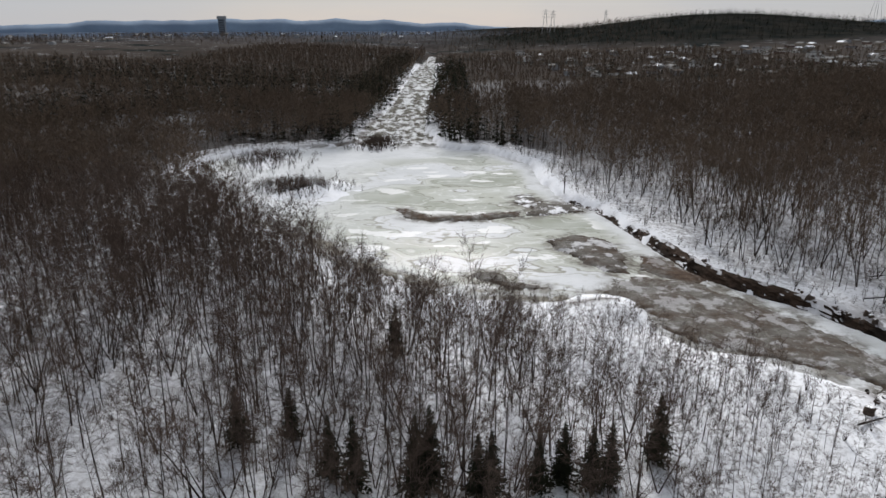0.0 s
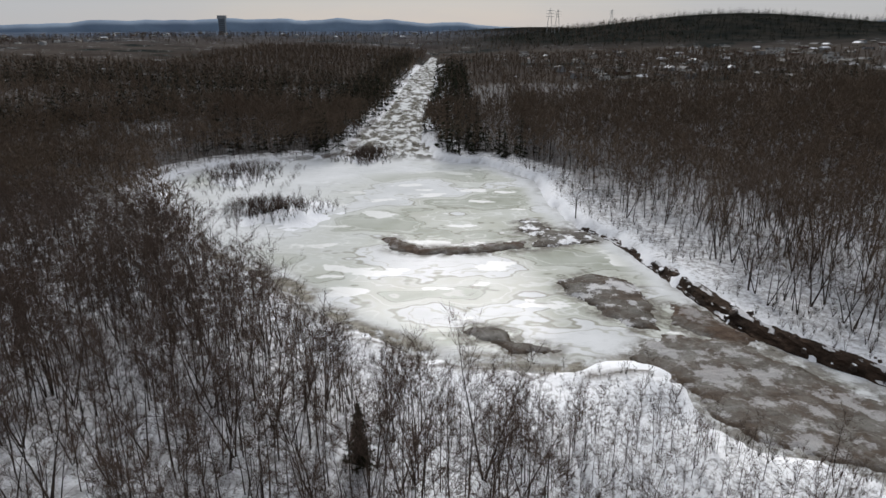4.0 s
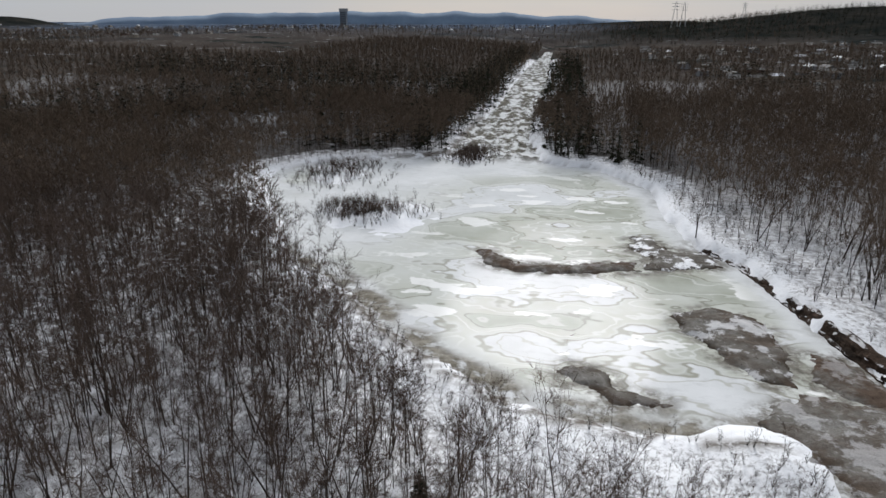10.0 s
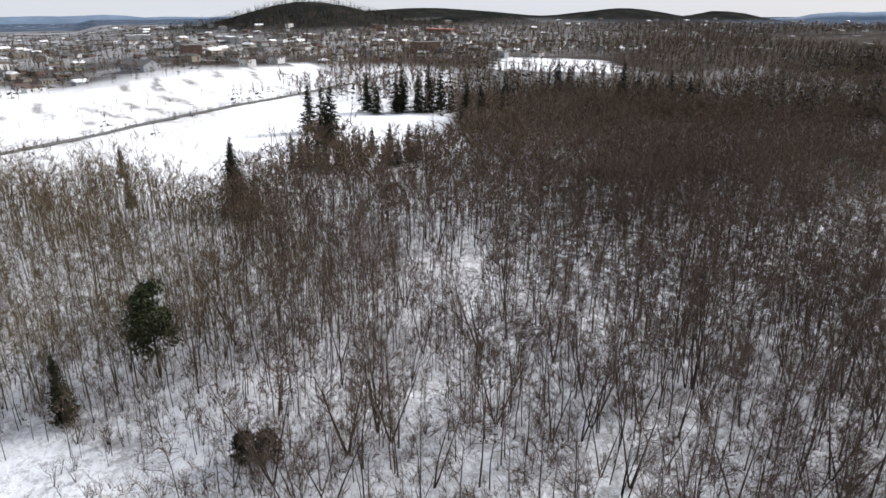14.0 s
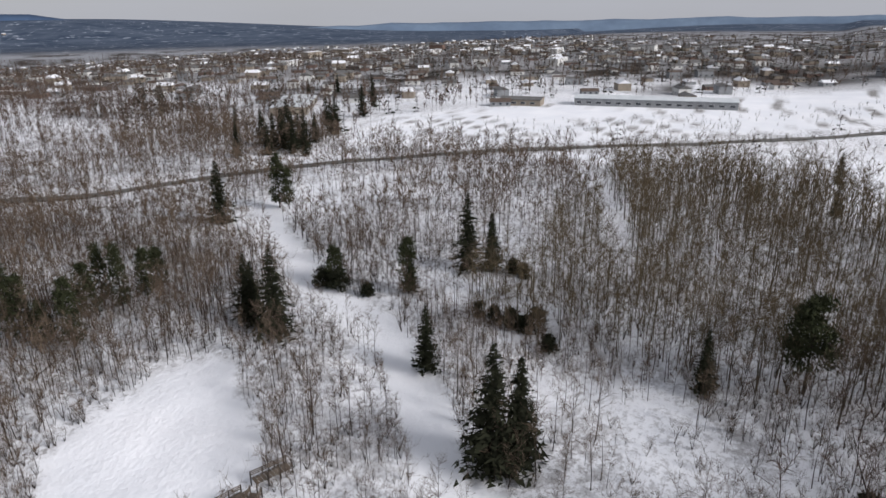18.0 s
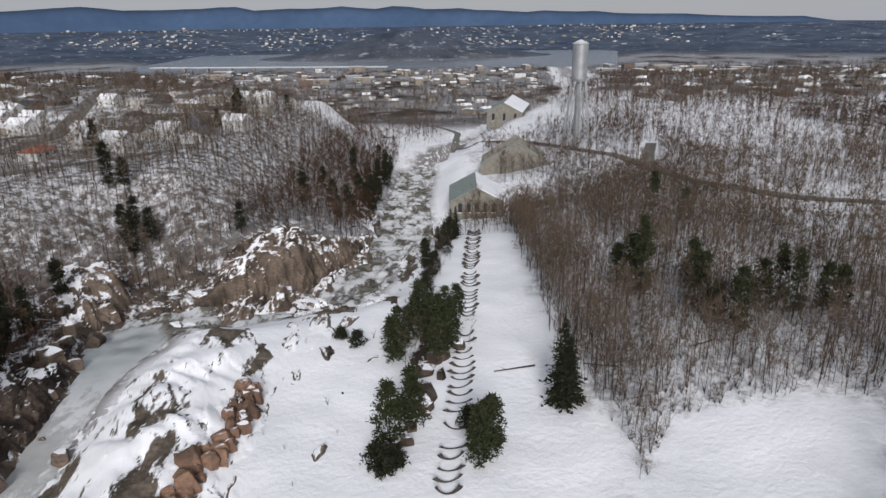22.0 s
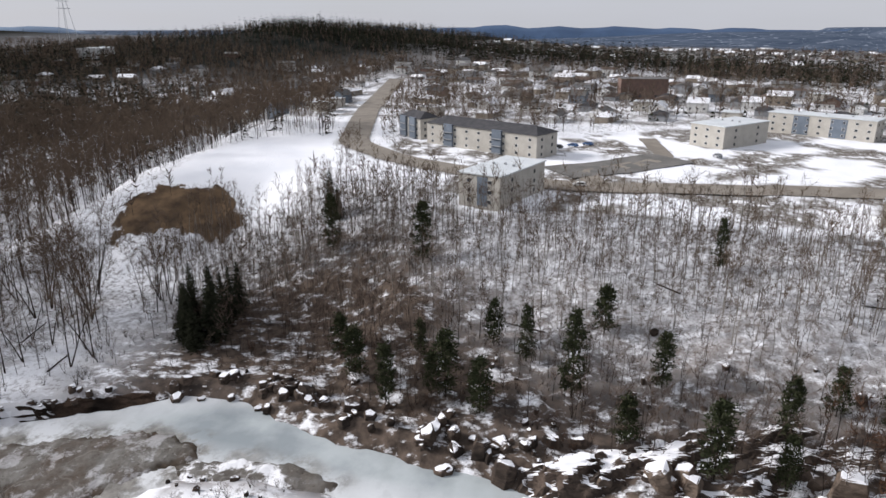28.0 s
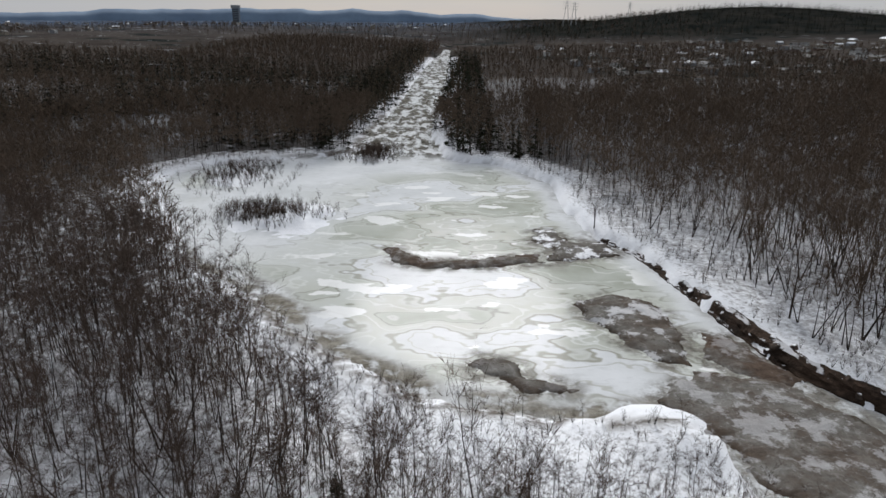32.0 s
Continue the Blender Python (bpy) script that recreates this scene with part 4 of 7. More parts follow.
def bare_tree(h, spread_, limbs, twigs, forks=1, lean=0.03, low=0.4, thick=0.009, twig_w=0.03, twig_l=1.0, climb=1.0):
    """Trunk and crown of a leafless tree: limbs that climb, branches on them, and fine twigs."""
    trunk, crown = [], []
    stems = []
    for k in range(forks):
        out = 0.16 if forks > 1 else lean
        way = np.array([rng.normal(0, out), rng.normal(0, out), 1.0])
        r0 = h * thick
        pts = [np.array([0, 0, -0.4])]
        for f in (0.32, 0.66, 1.0):
            way = way + rng.normal(0, 0.03, 3) * (1, 1, 0)
            pts.append(pts[0] + way * h * f * (1 if k == 0 else rng.uniform(0.7, 0.95)))
        stems.append(pts)
        for i, (ra, rb) in enumerate(((1, 0.66), (0.66, 0.34), (0.34, 0.0))):
            trunk.append(tube(pts[i], pts[i + 1], r0 * ra, r0 * rb, 3))
    arms = []
    for i in range(limbs):
        pts = stems[i % forks]
        f = low + (0.96 - low) * ((i + rng.uniform(0, 1)) / limbs)
        s = min(int(f * 3), 2)
        base = pts[s] + (pts[s + 1] - pts[s]) * (f * 3 - s)
        yaw = rng.uniform(0, 2 * math.pi)
        ln = spread_ * h * (1.25 - 0.85 * f) * rng.uniform(0.7, 1.25)
        up = rng.uniform(0.55, 1.5) * climb
        end = base + np.array([math.cos(yaw), math.sin(yaw), up]) * ln / math.hypot(1, up)
        crown.append(tube(base, end, h * thick * 0.4 * (1.2 - f * 0.8), 0.0))
        arms.append((base, end, 1.0))
    for pts in stems:
        arms.append((pts[2], pts[3], 0.8))
    fine = []
    for a, b, w in arms:
        for j in range(2):
            f = rng.uniform(0.35, 0.85)
            c = a + (b - a) * f
            way = (b - a) * 0.5 + rng.normal(0, 0.32, 3) * np.linalg.norm(b - a) + (0, 0, 0.12 * np.linalg.norm(b - a))
            crown.append(sliver(c, c + way, twig_w * 1.2))
            fine.append((c, c + way))
        fine.append((a, b))
    for i in range(twigs):
        a, b = fine[i % len(fine)]
        c = a + (b - a) * rng.uniform(0.3, 1.0)
        way = (b - a) / (np.linalg.norm(b - a) + 1e-6) * 0.5 + rng.normal(0, 0.55, 3) / climb ** 0.5 + (0, 0, 0.3 * climb)
        crown.append(sliver(c, c + way / np.linalg.norm(way) * h * twig_l * rng.uniform(0.045, 0.105), twig_w * rng.uniform(0.6, 1.2)))
    return joined(trunk), joined(crown)


def conifer(h, spread_, whorls, arms, blades, base=0.06, droop=0.25, broad=1.0):
    """Trunk and crown of a spruce or fir: drooping arms set with needle sprays."""
    trunk = tube((0, 0, -0.4), (0, 0, h * 0.98), h * 0.014, 0.0, 5)
    crown = []
    for i in range(whorls):
        f = base + (0.97 - base) * i / (whorls - 1)
        reach = spread_ * h * (1 - f) ** 0.85 + 0.12
        for k in range(arms):
            yaw = rng.uniform(0, 2 * math.pi)
            ln = reach * rng.uniform(0.45, 1.2)
            z = f * h + rng.uniform(-0.25, 0.25)
            d = np.array([math.cos(yaw), math.sin(yaw), 0.0])
            side = np.array([-d[1], d[0], 0.0])
            a = np.array([0, 0, z])
            b = a + d * ln + (0, 0, -droop * ln * rng.uniform(0.5, 1.4))
            for j in range(blades):
                g = (j + rng.uniform(0.2, 1.0)) / blades
                c = a + (b - a) * g
                w = (0.3 * ln * (1.15 - 0.6 * g) + 0.14) * broad
                tip = c + d * w * rng.uniform(0.6, 1.2) + side * rng.normal(0, 0.8) * w + (0, 0, rng.normal(-0.12, 0.18) * w)
                sw = side * w * 0.5 + (0, 0, rng.normal(0, 0.25) * w)
                crown.append((np.array([c - sw, c + sw, tip]), np.array([(0, 1, 2)])))
    return trunk, joined(crown)


def bushy(h, spread_, clumps_, base=0.12):
    """A full, uneven pine or cedar: clumps of needle sprays round a rough egg-shaped crown."""
    trunk = [tube((0, 0, -0.4), (0.1, 0.0, h * 0.97), h * 0.013, 0.02, 5)]
    crown = []
    lobes = rng.uniform(0, 6.283, 3)
    for i in range(clumps_):
        f = base + (0.99 - base) * rng.uniform(0, 1) ** 0.9
        yaw = rng.uniform(0, 6.283)
        full = (1 - f) ** 0.62 * min(1.0, 0.55 + 0.45 * (f - base) / 0.22) + 0.03
        ln = spread_ * h * full * (0.82 + 0.22 * math.sin(2 * yaw + lobes[0] + 7 * f) + 0.16 * math.sin(5 * yaw + lobes[1] - 11 * f)) * rng.uniform(0.35, 1.0) ** 0.5
        a = np.array([0.0, 0.0, f * h - 0.15 * ln])
        b = np.array([math.cos(yaw) * ln, math.sin(yaw) * ln, f * h])
        if i % 5 == 0:
            trunk.append(tube(a, b, 0.035, 0.0))
        for j in range(15):
            c = b + rng.normal(0, 1, 3) * (0.42, 0.42, 0.24)
            w = rng.normal(0, 1, 3) + (0.9 * math.cos(yaw), 0.9 * math.sin(yaw), 0.35)
            w /= np.linalg.norm(w)
            crown.append(sliver(c, c + w * rng.uniform(0.45, 0.9), 0.15))
    return joined(trunk), joined(crown)


def pine(h):
    """A broad white pine with tufted clumps on level limbs."""
    trunk = [tube((0, 0, -0.4), (0.2, 0.1, h * 0.95), h * 0.016, 0.03, 5)]
    crown = []
    for i in range(64):
        f = rng.uniform(0.30, 1.0)
        yaw = rng.uniform(0, 2 * math.pi)
        ln = h * 0.33 * (1.12 - f) ** 0.6 * rng.uniform(0.5, 1.1)
        a = np.array([0.2 * f, 0.1 * f, f * h * 0.95])
        b = a + np.array([math.cos(yaw), math.sin(yaw), 0.25]) * ln
        trunk.append(tube(a, b, 0.05, 0.0))
        for j in range(64):
            c = b + rng.normal(0, 1, 3) * (0.75, 0.75, 0.35)
            w = rng.normal(0, 1, 3)
            w /= np.linalg.norm(w)
            crown.append(sliver(c, c + w * rng.uniform(0.5, 0.9), 0.15))
    return joined(trunk), joined(crown)


def turned(v, yaw, s, p, zs=1.0):
    c, sn = math.cos(yaw) * s, math.sin(yaw) * s
    out = np.empty_like(v)
    out[:, 0] = v[:, 0] * c - v[:, 1] * sn + p[0]
    out[:, 1] = v[:, 0] * sn + v[:, 1] * c + p[1]
    out[:, 2] = v[:, 2] * s * zs + p[2]
    return out


def scatter(name, kinds, places, mats, label, category, sizes=(0.75, 1.2)):
    """Many plants as one mesh: kinds are lists of (vertices, triangles), one for each material."""
    v, f, m, n = [], [], [], 0
    for p in places:
        kind = kinds[rng.integers(len(kinds))]
        yaw, s, zs = rng.uniform(0, 6.283), rng.uniform(*sizes) * (1 + 0.2 * float(wobble(p[0], p[1], 13, 8))), rng.uniform(0.9, 1.12)
        for k, (pv, pf) in enumerate(kind):
            v.append(turned(pv, yaw, s, p, zs))
            f.append(pf + n)
            m.append(np.full(len(pf), k))
            n += len(pv)
    if v:
        tagged(new(name, np_mesh(name, np.concatenate(v), np.concatenate(f), mats, np.concatenate(m))), label, category, kind="stuff")


def as_things(name, kinds, places, mats, part_names, label, category, group, sizes=(0.75, 1.2)):
    """Plants as things of their own with parts, built once and copied."""
    models = []
    for kind in kinds:
        root = new(name)
        for (pv, pf), mat, pn in zip(kind, mats, part_names):
            o = new(pn, np_mesh(pn, pv, pf, mat))
            o.parent = root
        tagged(root, label, category, group)
        models.append(root)
    for i, p in enumerate(places):
        s = rng.uniform(*sizes)
        m = Matrix.Translation(p) @ Matrix.Rotation(rng.uniform(0, 6.283), 4, "Z") @ Matrix.Diagonal((s, s, s * rng.uniform(0.92, 1.1), 1))
        if i < len(models):
            models[i].matrix_basis = m
        else:
            o = copy_thing(models[i % len(models)], Matrix())
            o.matrix_basis = m


def sown(x0, x1, y0, y1, gap, keep=None, shore_gap=4.0):
    """Uneven planting places in a rectangle, off the water and the open ground."""
    xs, ys = np.meshgrid(np.arange(x0, x1, gap), np.arange(y0, y1, gap))
    x, y = xs.ravel() + rng.uniform(-0.62, 0.62, xs.size) * gap, ys.ravel() + rng.uniform(-0.62, 0.62, xs.size) * gap
    ok = ~open_ground(x, y)
    x, y = x[ok], y[ok]
    d, east = shore(x, y)
    ok = d > shore_gap
    if keep is not None:
        ok &= keep(x, y, d, east)
    x, y = x[ok], y[ok]
    return np.stack([x, y, height(x, y) - 0.05], 1) if len(x) else np.zeros((0, 3))


WOOD_EDGE = [(-75, 165), (-62, 150), (-46, 128), (-38, 116), (-27, 104), (-16, 93), (-8, 84), (4, 72), (20, 58), (34, 40)]


def wood(x, y):
    """Whether a place lies on the wooded side of the brushy shore."""
    e = np.array(WOOD_EDGE, float)
    return (y > 165) | (x < np.interp(-y, -e[:, 1], e[:, 0]) - 2 + 3 * wobble(x, y, 9, 5))


def chance(x, y, amount):
    return rng.uniform(0, 1, len(x)) < amount


TALL = [bare_tree(h, 0.28, 11, 390, 1 + (i % 4 == 3), low=0.46, thick=0.0092, twig_w=0.025, twig_l=1.2, climb=0.95) for i, h in enumerate((15, 16.5, 14, 17, 15.5, 13, 16, 18))]
COTTON = [bare_tree(h, 0.27, 14, 480, 1 + (i % 3 == 1), low=0.40, thick=0.0085, twig_w=0.034, twig_l=1.1, climb=0.9) for i, h in enumerate((20, 23, 21, 18, 24))]
HALF = [bare_tree(h, 0.27, 6, 160, 1, low=0.44, thick=0.0085, twig_w=0.046, twig_l=1.3, climb=0.95) for h in (15, 16, 13.5, 17, 14)]
MID = [bare_tree(h, 0.30, 3, 52, 1, low=0.40, thick=0.007, twig_w=0.11, twig_l=1.7, climb=0.85) for h in (14, 15.5, 13, 16, 14.5, 12)]
SLIM = [bare_tree(h, 0.25, 7, 150, 1, low=0.3, thick=0.0085, twig_w=0.024, twig_l=1.35, climb=1.0) for h in (10, 11.5, 12.5, 8, 9, 7)]
SLIM_FAR = [bare_tree(h, 0.27, 3, 34, 1, low=0.3, thick=0.008, twig_w=0.085, twig_l=1.7, climb=1.0) for h in (10, 11.5, 12.5, 8, 9)]
SLIM_MID = [bare_tree(h, 0.23, 4, 66, 1, low=0.34, thick=0.009, twig_w=0.042, twig_l=1.4, climb=1.15) for h in (10, 11.5, 12.5, 8, 9)]
SAPLING = [bare_tree(h, 0.17, 4, 46, 1, low=0.5, thick=0.0095, twig_w=0.04, twig_l=1.3, climb=1.4) for h in (10, 11.5, 12.5, 8, 9)]
BIG = [bare_tree(h, 0.40, 22, 420, 2, lean=0.1, low=0.32, thick=0.017, twig_w=0.028, climb=0.7) for h in (15, 17, 16)]


def far_tree(h):
    """A leafless tree for the far woods: a stem and a fan of broad twig sprays."""
    crown = []
    for i in range(14):
        f = rng.uniform(0.3, 0.82)
        yaw = rng.uniform(0, 6.283)
        way = np.array([math.cos(yaw), math.sin(yaw), rng.uniform(0.5, 1.6)]) * h * 0.2
        crown.append(sliver((0, 0, h * f), np.array((0, 0, h * f)) + way, 0.24))
    return tube((0, 0, -0.3), (0, 0, h), h * 0.009, 0.0), joined(crown)


def bush(h):
    """Leafless brush: many stems from one root, with twigs."""
    stems, twigs = [], []
    for i in range(9):
        yaw, out = rng.uniform(0, 6.283), rng.uniform(0.1, 0.45)
        b = np.array([math.cos(yaw) * out, math.sin(yaw) * out, 1.0]) * h * rng.uniform(0.6, 1.0)
        stems.append(sliver((0, 0, -0.1), b, 0.035))
        for j in range(4):
            c = b * rng.uniform(0.4, 1.0)
            twigs.append(sliver(c, c + rng.normal(0, 0.14, 3) * h + (0, 0, 0.2 * h), 0.022))
    return joined(stems), joined(twigs)


def along_line(line, gap, off):
    """Places scattered beside a broken line."""
    out = []
    for (x0, y0), (x1, y1) in zip(line, line[1:]):
        n = int(math.hypot(x1 - x0, y1 - y0) / gap * 6)
        f = rng.uniform(0, 1, n)
        out.append(np.stack([x0 + (x1 - x0) * f + rng.normal(0, off, n), y0 + (y1 - y0) * f + rng.normal(0, off, n)], 1))
    return np.concatenate(out)


FAR = [far_tree(h) for h in (12, 13, 11, 10)]
SHRUB = [bush(h) for h in (2.6, 3.3, 2.0, 3.9)]
WOOD_PARTS = ("trunk", "crown")

# western forest; its eastern fringe, which the flight passes nearest, tree by tree
fringe = sown(-80, -8, 62, 150, 3.9, lambda x, y, d, e: wood(x, y) & (d > 7) & chance(x, y, 0.85))
rng.shuffle(fringe)
as_things("bare_tree", TALL, fringe[:200], (BARK, TWIG), WOOD_PARTS, "tall leafless brown hardwood standing in snow", "tree", "bare forest trees")
if len(fringe) > 200:
    scatter("bare_forest", TALL, fringe[200:], (BARK, TWIG), "leafless brown hardwood forest on snow", "forest")
west_near = np.concatenate([sown(-180, -80, 6, 190, 5.0, lambda x, y, d, e: (y > 0.25 * (-75 - x)) & chance(x, y, 0.62 + 0.45 * wobble(x, y, 14, 5) + 0.4 * (y > 115))), sown(-80, 40, 12, 90, 4.0, lambda x, y, d, e: chance(x, y, np.where(x < -42, 0.55, 1.0)) & ((y < 62) | (x > -8)) & wood(x, y) & (d > 18))])
scatter("bare_forest", TALL, west_near, (BARK, TWIG), "leafless brown hardwood forest on snow", "forest")
fill = np.concatenate([sown(-190, -10, 4, 200, 4.4, lambda x, y, d, e: (y > 0.3 * (-75 - x)) & wood(x, y) & (d > 7) & chance(x, y, np.where((np.hypot(x, y) > 110) & (-x < 1.1 * y), 0.8, np.where(np.hypot(x, y) > 125, 0.42, 0.14) + 0.2 * wobble(x, y, 12, 4)))), sown(-90, -20, 150, 330, 4.4, lambda x, y, d, e: d > 6)])
fill_far = sown(-330, -150, 60, 330, 5.4, lambda x, y, d, e: d > 6)
scatter("bare_forest", MID, fill_far, (BARK, WARM_TWIG), "leafless brown hardwood undergrowth", "forest", (0.8, 1.15))
scatter("bare_forest", HALF, fill, (BARK, TWIG), "leafless brown hardwood forest on snow", "forest", (0.75, 1.1))
west_mid = np.concatenate([sown(-14, 52, 300, 480, 5.2, lambda x, y, d, e: e & (d > 6)), sown(-150, -60, 325, 480, 5.5, lambda x, y, d, e: (d > 6) & ~e), sown(-330, -75, 190, 480, 5.2), sown(-330, -180, 40, 190, 5.0), sown(-75, 0, 330, 480, 5)])
scatter("bare_forest", MID, west_mid, (BARK, WARM_TWIG), "dense leafless hardwood forest", "forest")
# south-western mixed wood: clumps of slim trees between snowy glades
def clumps(x, y, base, size, seed):
    """Uneven density: thick groves and open gaps."""
    return base + 0.62 * wobble(x, y, size, seed) + 0.35 * wobble(x, y, size * 2.7, seed + 2) - 0.45 * inside(x, y, SPARSE)


sw = sown(-250, -20, -290, 62, 2.5, lambda x, y, d, e: chance(x, y, clumps(x, y, 0.74, 10, 3) + 0.3 * (x < -112) * (y > -62)) & ~((x > -75) & (y > 12)) & ~((y < -60) & (x > -34) & (y > -200)))
near = np.hypot(sw[:, 0], sw[:, 1]) < 180
olive = (sw[:, 0] < -112) & (sw[:, 1] > -62) & (sw[:, 1] < 40)
scatter("slim_trees", SLIM, sw[near & olive], (OLIVE_BARK, OLIVE_TWIG), "slim olive-barked leafless aspens on snow", "trees", (0.95, 1.4))
scatter("slim_trees", SLIM, sw[near & ~olive], (BARK, WARM_TWIG), "slim leafless young trees on snow", "trees", (0.55, 1.1))
scatter("slim_trees", SLIM_MID, sw[~near & olive], (OLIVE_BARK, OLIVE_TWIG), "slim olive-barked leafless aspens on snow", "trees", (0.95, 1.4))
scatter("slim_trees", SLIM_FAR, sw[~near & ~olive], (BARK, WARM_TWIG), "slim leafless young trees on snow", "trees", (0.6, 1.15))
shore_saplings = np.concatenate([sown(-30, 44, 74, 106, 4.4, lambda x, y, d, e: chance(x, y, 0.4) & ~e, 2.5), sown(-6, 62, 22, 86, 2.3, lambda x, y, d, e: (d > 6) & ~e & ~wood(x, y) & chance(x, y, 0.75))])
scatter("slim_trees", SLIM, shore_saplings, (BARK, TWIG), "thin leafless saplings on the snowy shore", "trees", (0.5, 0.95))
sw2 = sown(-118, -26, -278, -108, 2.5, lambda x, y, d, e: chance(x, y, clumps(x, y, 0.66, 9, 7)) & (x < -27 + 0.08 * (y + 100)))
scatter("slim_trees", SLIM_MID, sw2, (BARK, WARM_TWIG), "dense leafless young wood beside the path", "trees", (0.75, 1.25))
# north-eastern wood beyond the bank
BANK_PATH = [(112, 88), (124, 100), (140, 112), (158, 122), (175, 142)]
ne = sown(44, 330, 96, 480, 4.7, lambda x, y, d, e: e & (d > 13 + 6 * wobble(x, y, 14, 2)) & chance(x, y, np.where(d < 40, 0.5, 0.88) + 0.3 * wobble(x, y, 22, 3)) & ~((y < 112) & (x > 150)) & ~((x > 150) & (x < 202) & (y > 92) & (y < 142)) & (near_line(x, y, BANK_PATH) > 5))
near = np.hypot(ne[:, 0], ne[:, 1]) < 240
rim = shore(ne[:, 0], ne[:, 1])[0] < 60
scatter("bare_forest", COTTON, ne[near & rim], (BARK, WARM_TWIG), "tall leafless cottonwoods along the river bank", "forest", (0.8, 1.1))
scatter("bare_forest", HALF, ne[near & ~rim], (BARK, WARM_TWIG), "tall leafless cottonwoods on a snowy flat", "forest", (1.0, 1.4))
scatter("bare_forest", MID, ne[~near], (BARK, WARM_TWIG), "tall leafless hardwoods on a snowy flat", "forest", (1.0, 1.45))
# eastern slope between the river and the apartment blocks
es = sown(84, 196, -150, 112, 2.5, lambda x, y, d, e: e & (d > 12) & (near_line(x, y, BANK_PATH) > 4) & chance(x, y, 0.5 + 0.75 * ss(38, 72, d) + 0.3 * wobble(x, y, 12, 4)))
near = np.hypot(es[:, 0], es[:, 1]) < 165
low_es = es[:, 0] - table(EAST_BANK, es[:, 1]) < 40
scatter("slope_trees", SLIM_MID, es[near & low_es], (BARK, TWIG), "brown leafless trees at the foot of the slope", "trees", (0.6, 1.05))
near = near & ~low_es
scatter("slope_trees", SAPLING, es[near], (PALE_BARK, WARM_TWIG), "pale leafless saplings on a snowy slope", "trees", (0.7, 1.2))
scatter("slope_trees", SAPLING, es[~near & ~low_es], (PALE_BARK, WARM_TWIG), "pale leafless saplings on a snowy slope", "trees", (0.8, 1.3))
crest = sown(120, 200, -150, 70, 3.4, lambda x, y, d, e: e & (d > 52) & (d < 84) & chance(x, y, 0.75 + 0.3 * wobble(x, y, 11, 6)))
scatter("slope_trees", SLIM_MID, crest, (PALE_BARK, WARM_TWIG), "tan leafless trees along the top of the slope", "trees", (0.6, 0.9))
shady = sown(98, 190, 0, 110, 3.0, lambda x, y, d, e: e & chance(x, y, 0.6 * within(x, y, DARK_SLOPE, 14)))
scatter("slope_trees", SLIM_MID, shady, (BARK, TWIG), "dark leafless thicket on a rocky slope", "trees", (0.6, 1.0))
scatter("brush", SHRUB, sown(98, 190, 0, 110, 1.9, lambda x, y, d, e: e & chance(x, y, 0.45 * within(x, y, DARK_SLOPE, 14))), (BARK, RUSSET_TWIG), "dark brush among rocks on the slope", "shrubs", (0.4, 0.9))
se = sown(18, 178, -420, -140, 2.9, lambda x, y, d, e: e & (d > 9) & chance(x, y, clumps(x, y, 1.0, 13, 5)) & (near_line(x, y, STREET) > 9) & (x < 150 + 0.3 * (y + 300)))
scatter("slope_trees", SAPLING, se, (BARK, WARM_TWIG), "leafless young trees on the bluff", "trees", (0.75, 1.3))
bluff = np.concatenate([sown(10, 70, -450, -225, 2.9, lambda x, y, d, e: e & (d > 3) & (d < 38)), sown(64, 120, -170, -40, 3.2, lambda x, y, d, e: e & (d > 6) & (d < 26) & chance(x, y, 0.6))])
scatter("slope_trees", SLIM_FAR, bluff, (BARK, RUSSET_TWIG), "dark russet brush trees above the gorge", "trees", (0.7, 1.15))
mill_wood = np.concatenate([sown(-130, -44, -420, -255, 3.5, lambda x, y, d, e: chance(x, y, 0.9) & (np.hypot(x + 40, y + 305) > 22)), sown(-20, 260, -820, -430, 6.0, lambda x, y, d, e: e & (d > 14) & chance(x, y, clumps(x, y, 0.7, 30, 3))),
                            sown(-330, -110, -560, -280, 5.2, lambda x, y, d, e: chance(x, y, clumps(x, y, 0.95, 28, 2)))])
scatter("slim_trees", SLIM_FAR, mill_wood, (BARK, TWIG), "leafless brush and trees round the mill", "trees", (0.75, 1.2))
# trees between the houses and flats of the terrace
yards = sown(120, 640, -480, 300, 7.2, lambda x, y, d, e: e & (d > 70) & chance(x, y, clumps(x, y, 0.6, 24, 4)), 60)
behind_flats = sown(225, 420, 10, 120, 5.0, lambda x, y, d, e: chance(x, y, 0.6))
scatter("yard_trees", SLIM_FAR, np.concatenate([yards, behind_flats]), (PALE_BARK, WARM_TWIG), "bare yard trees between houses", "trees", (0.75, 1.35))
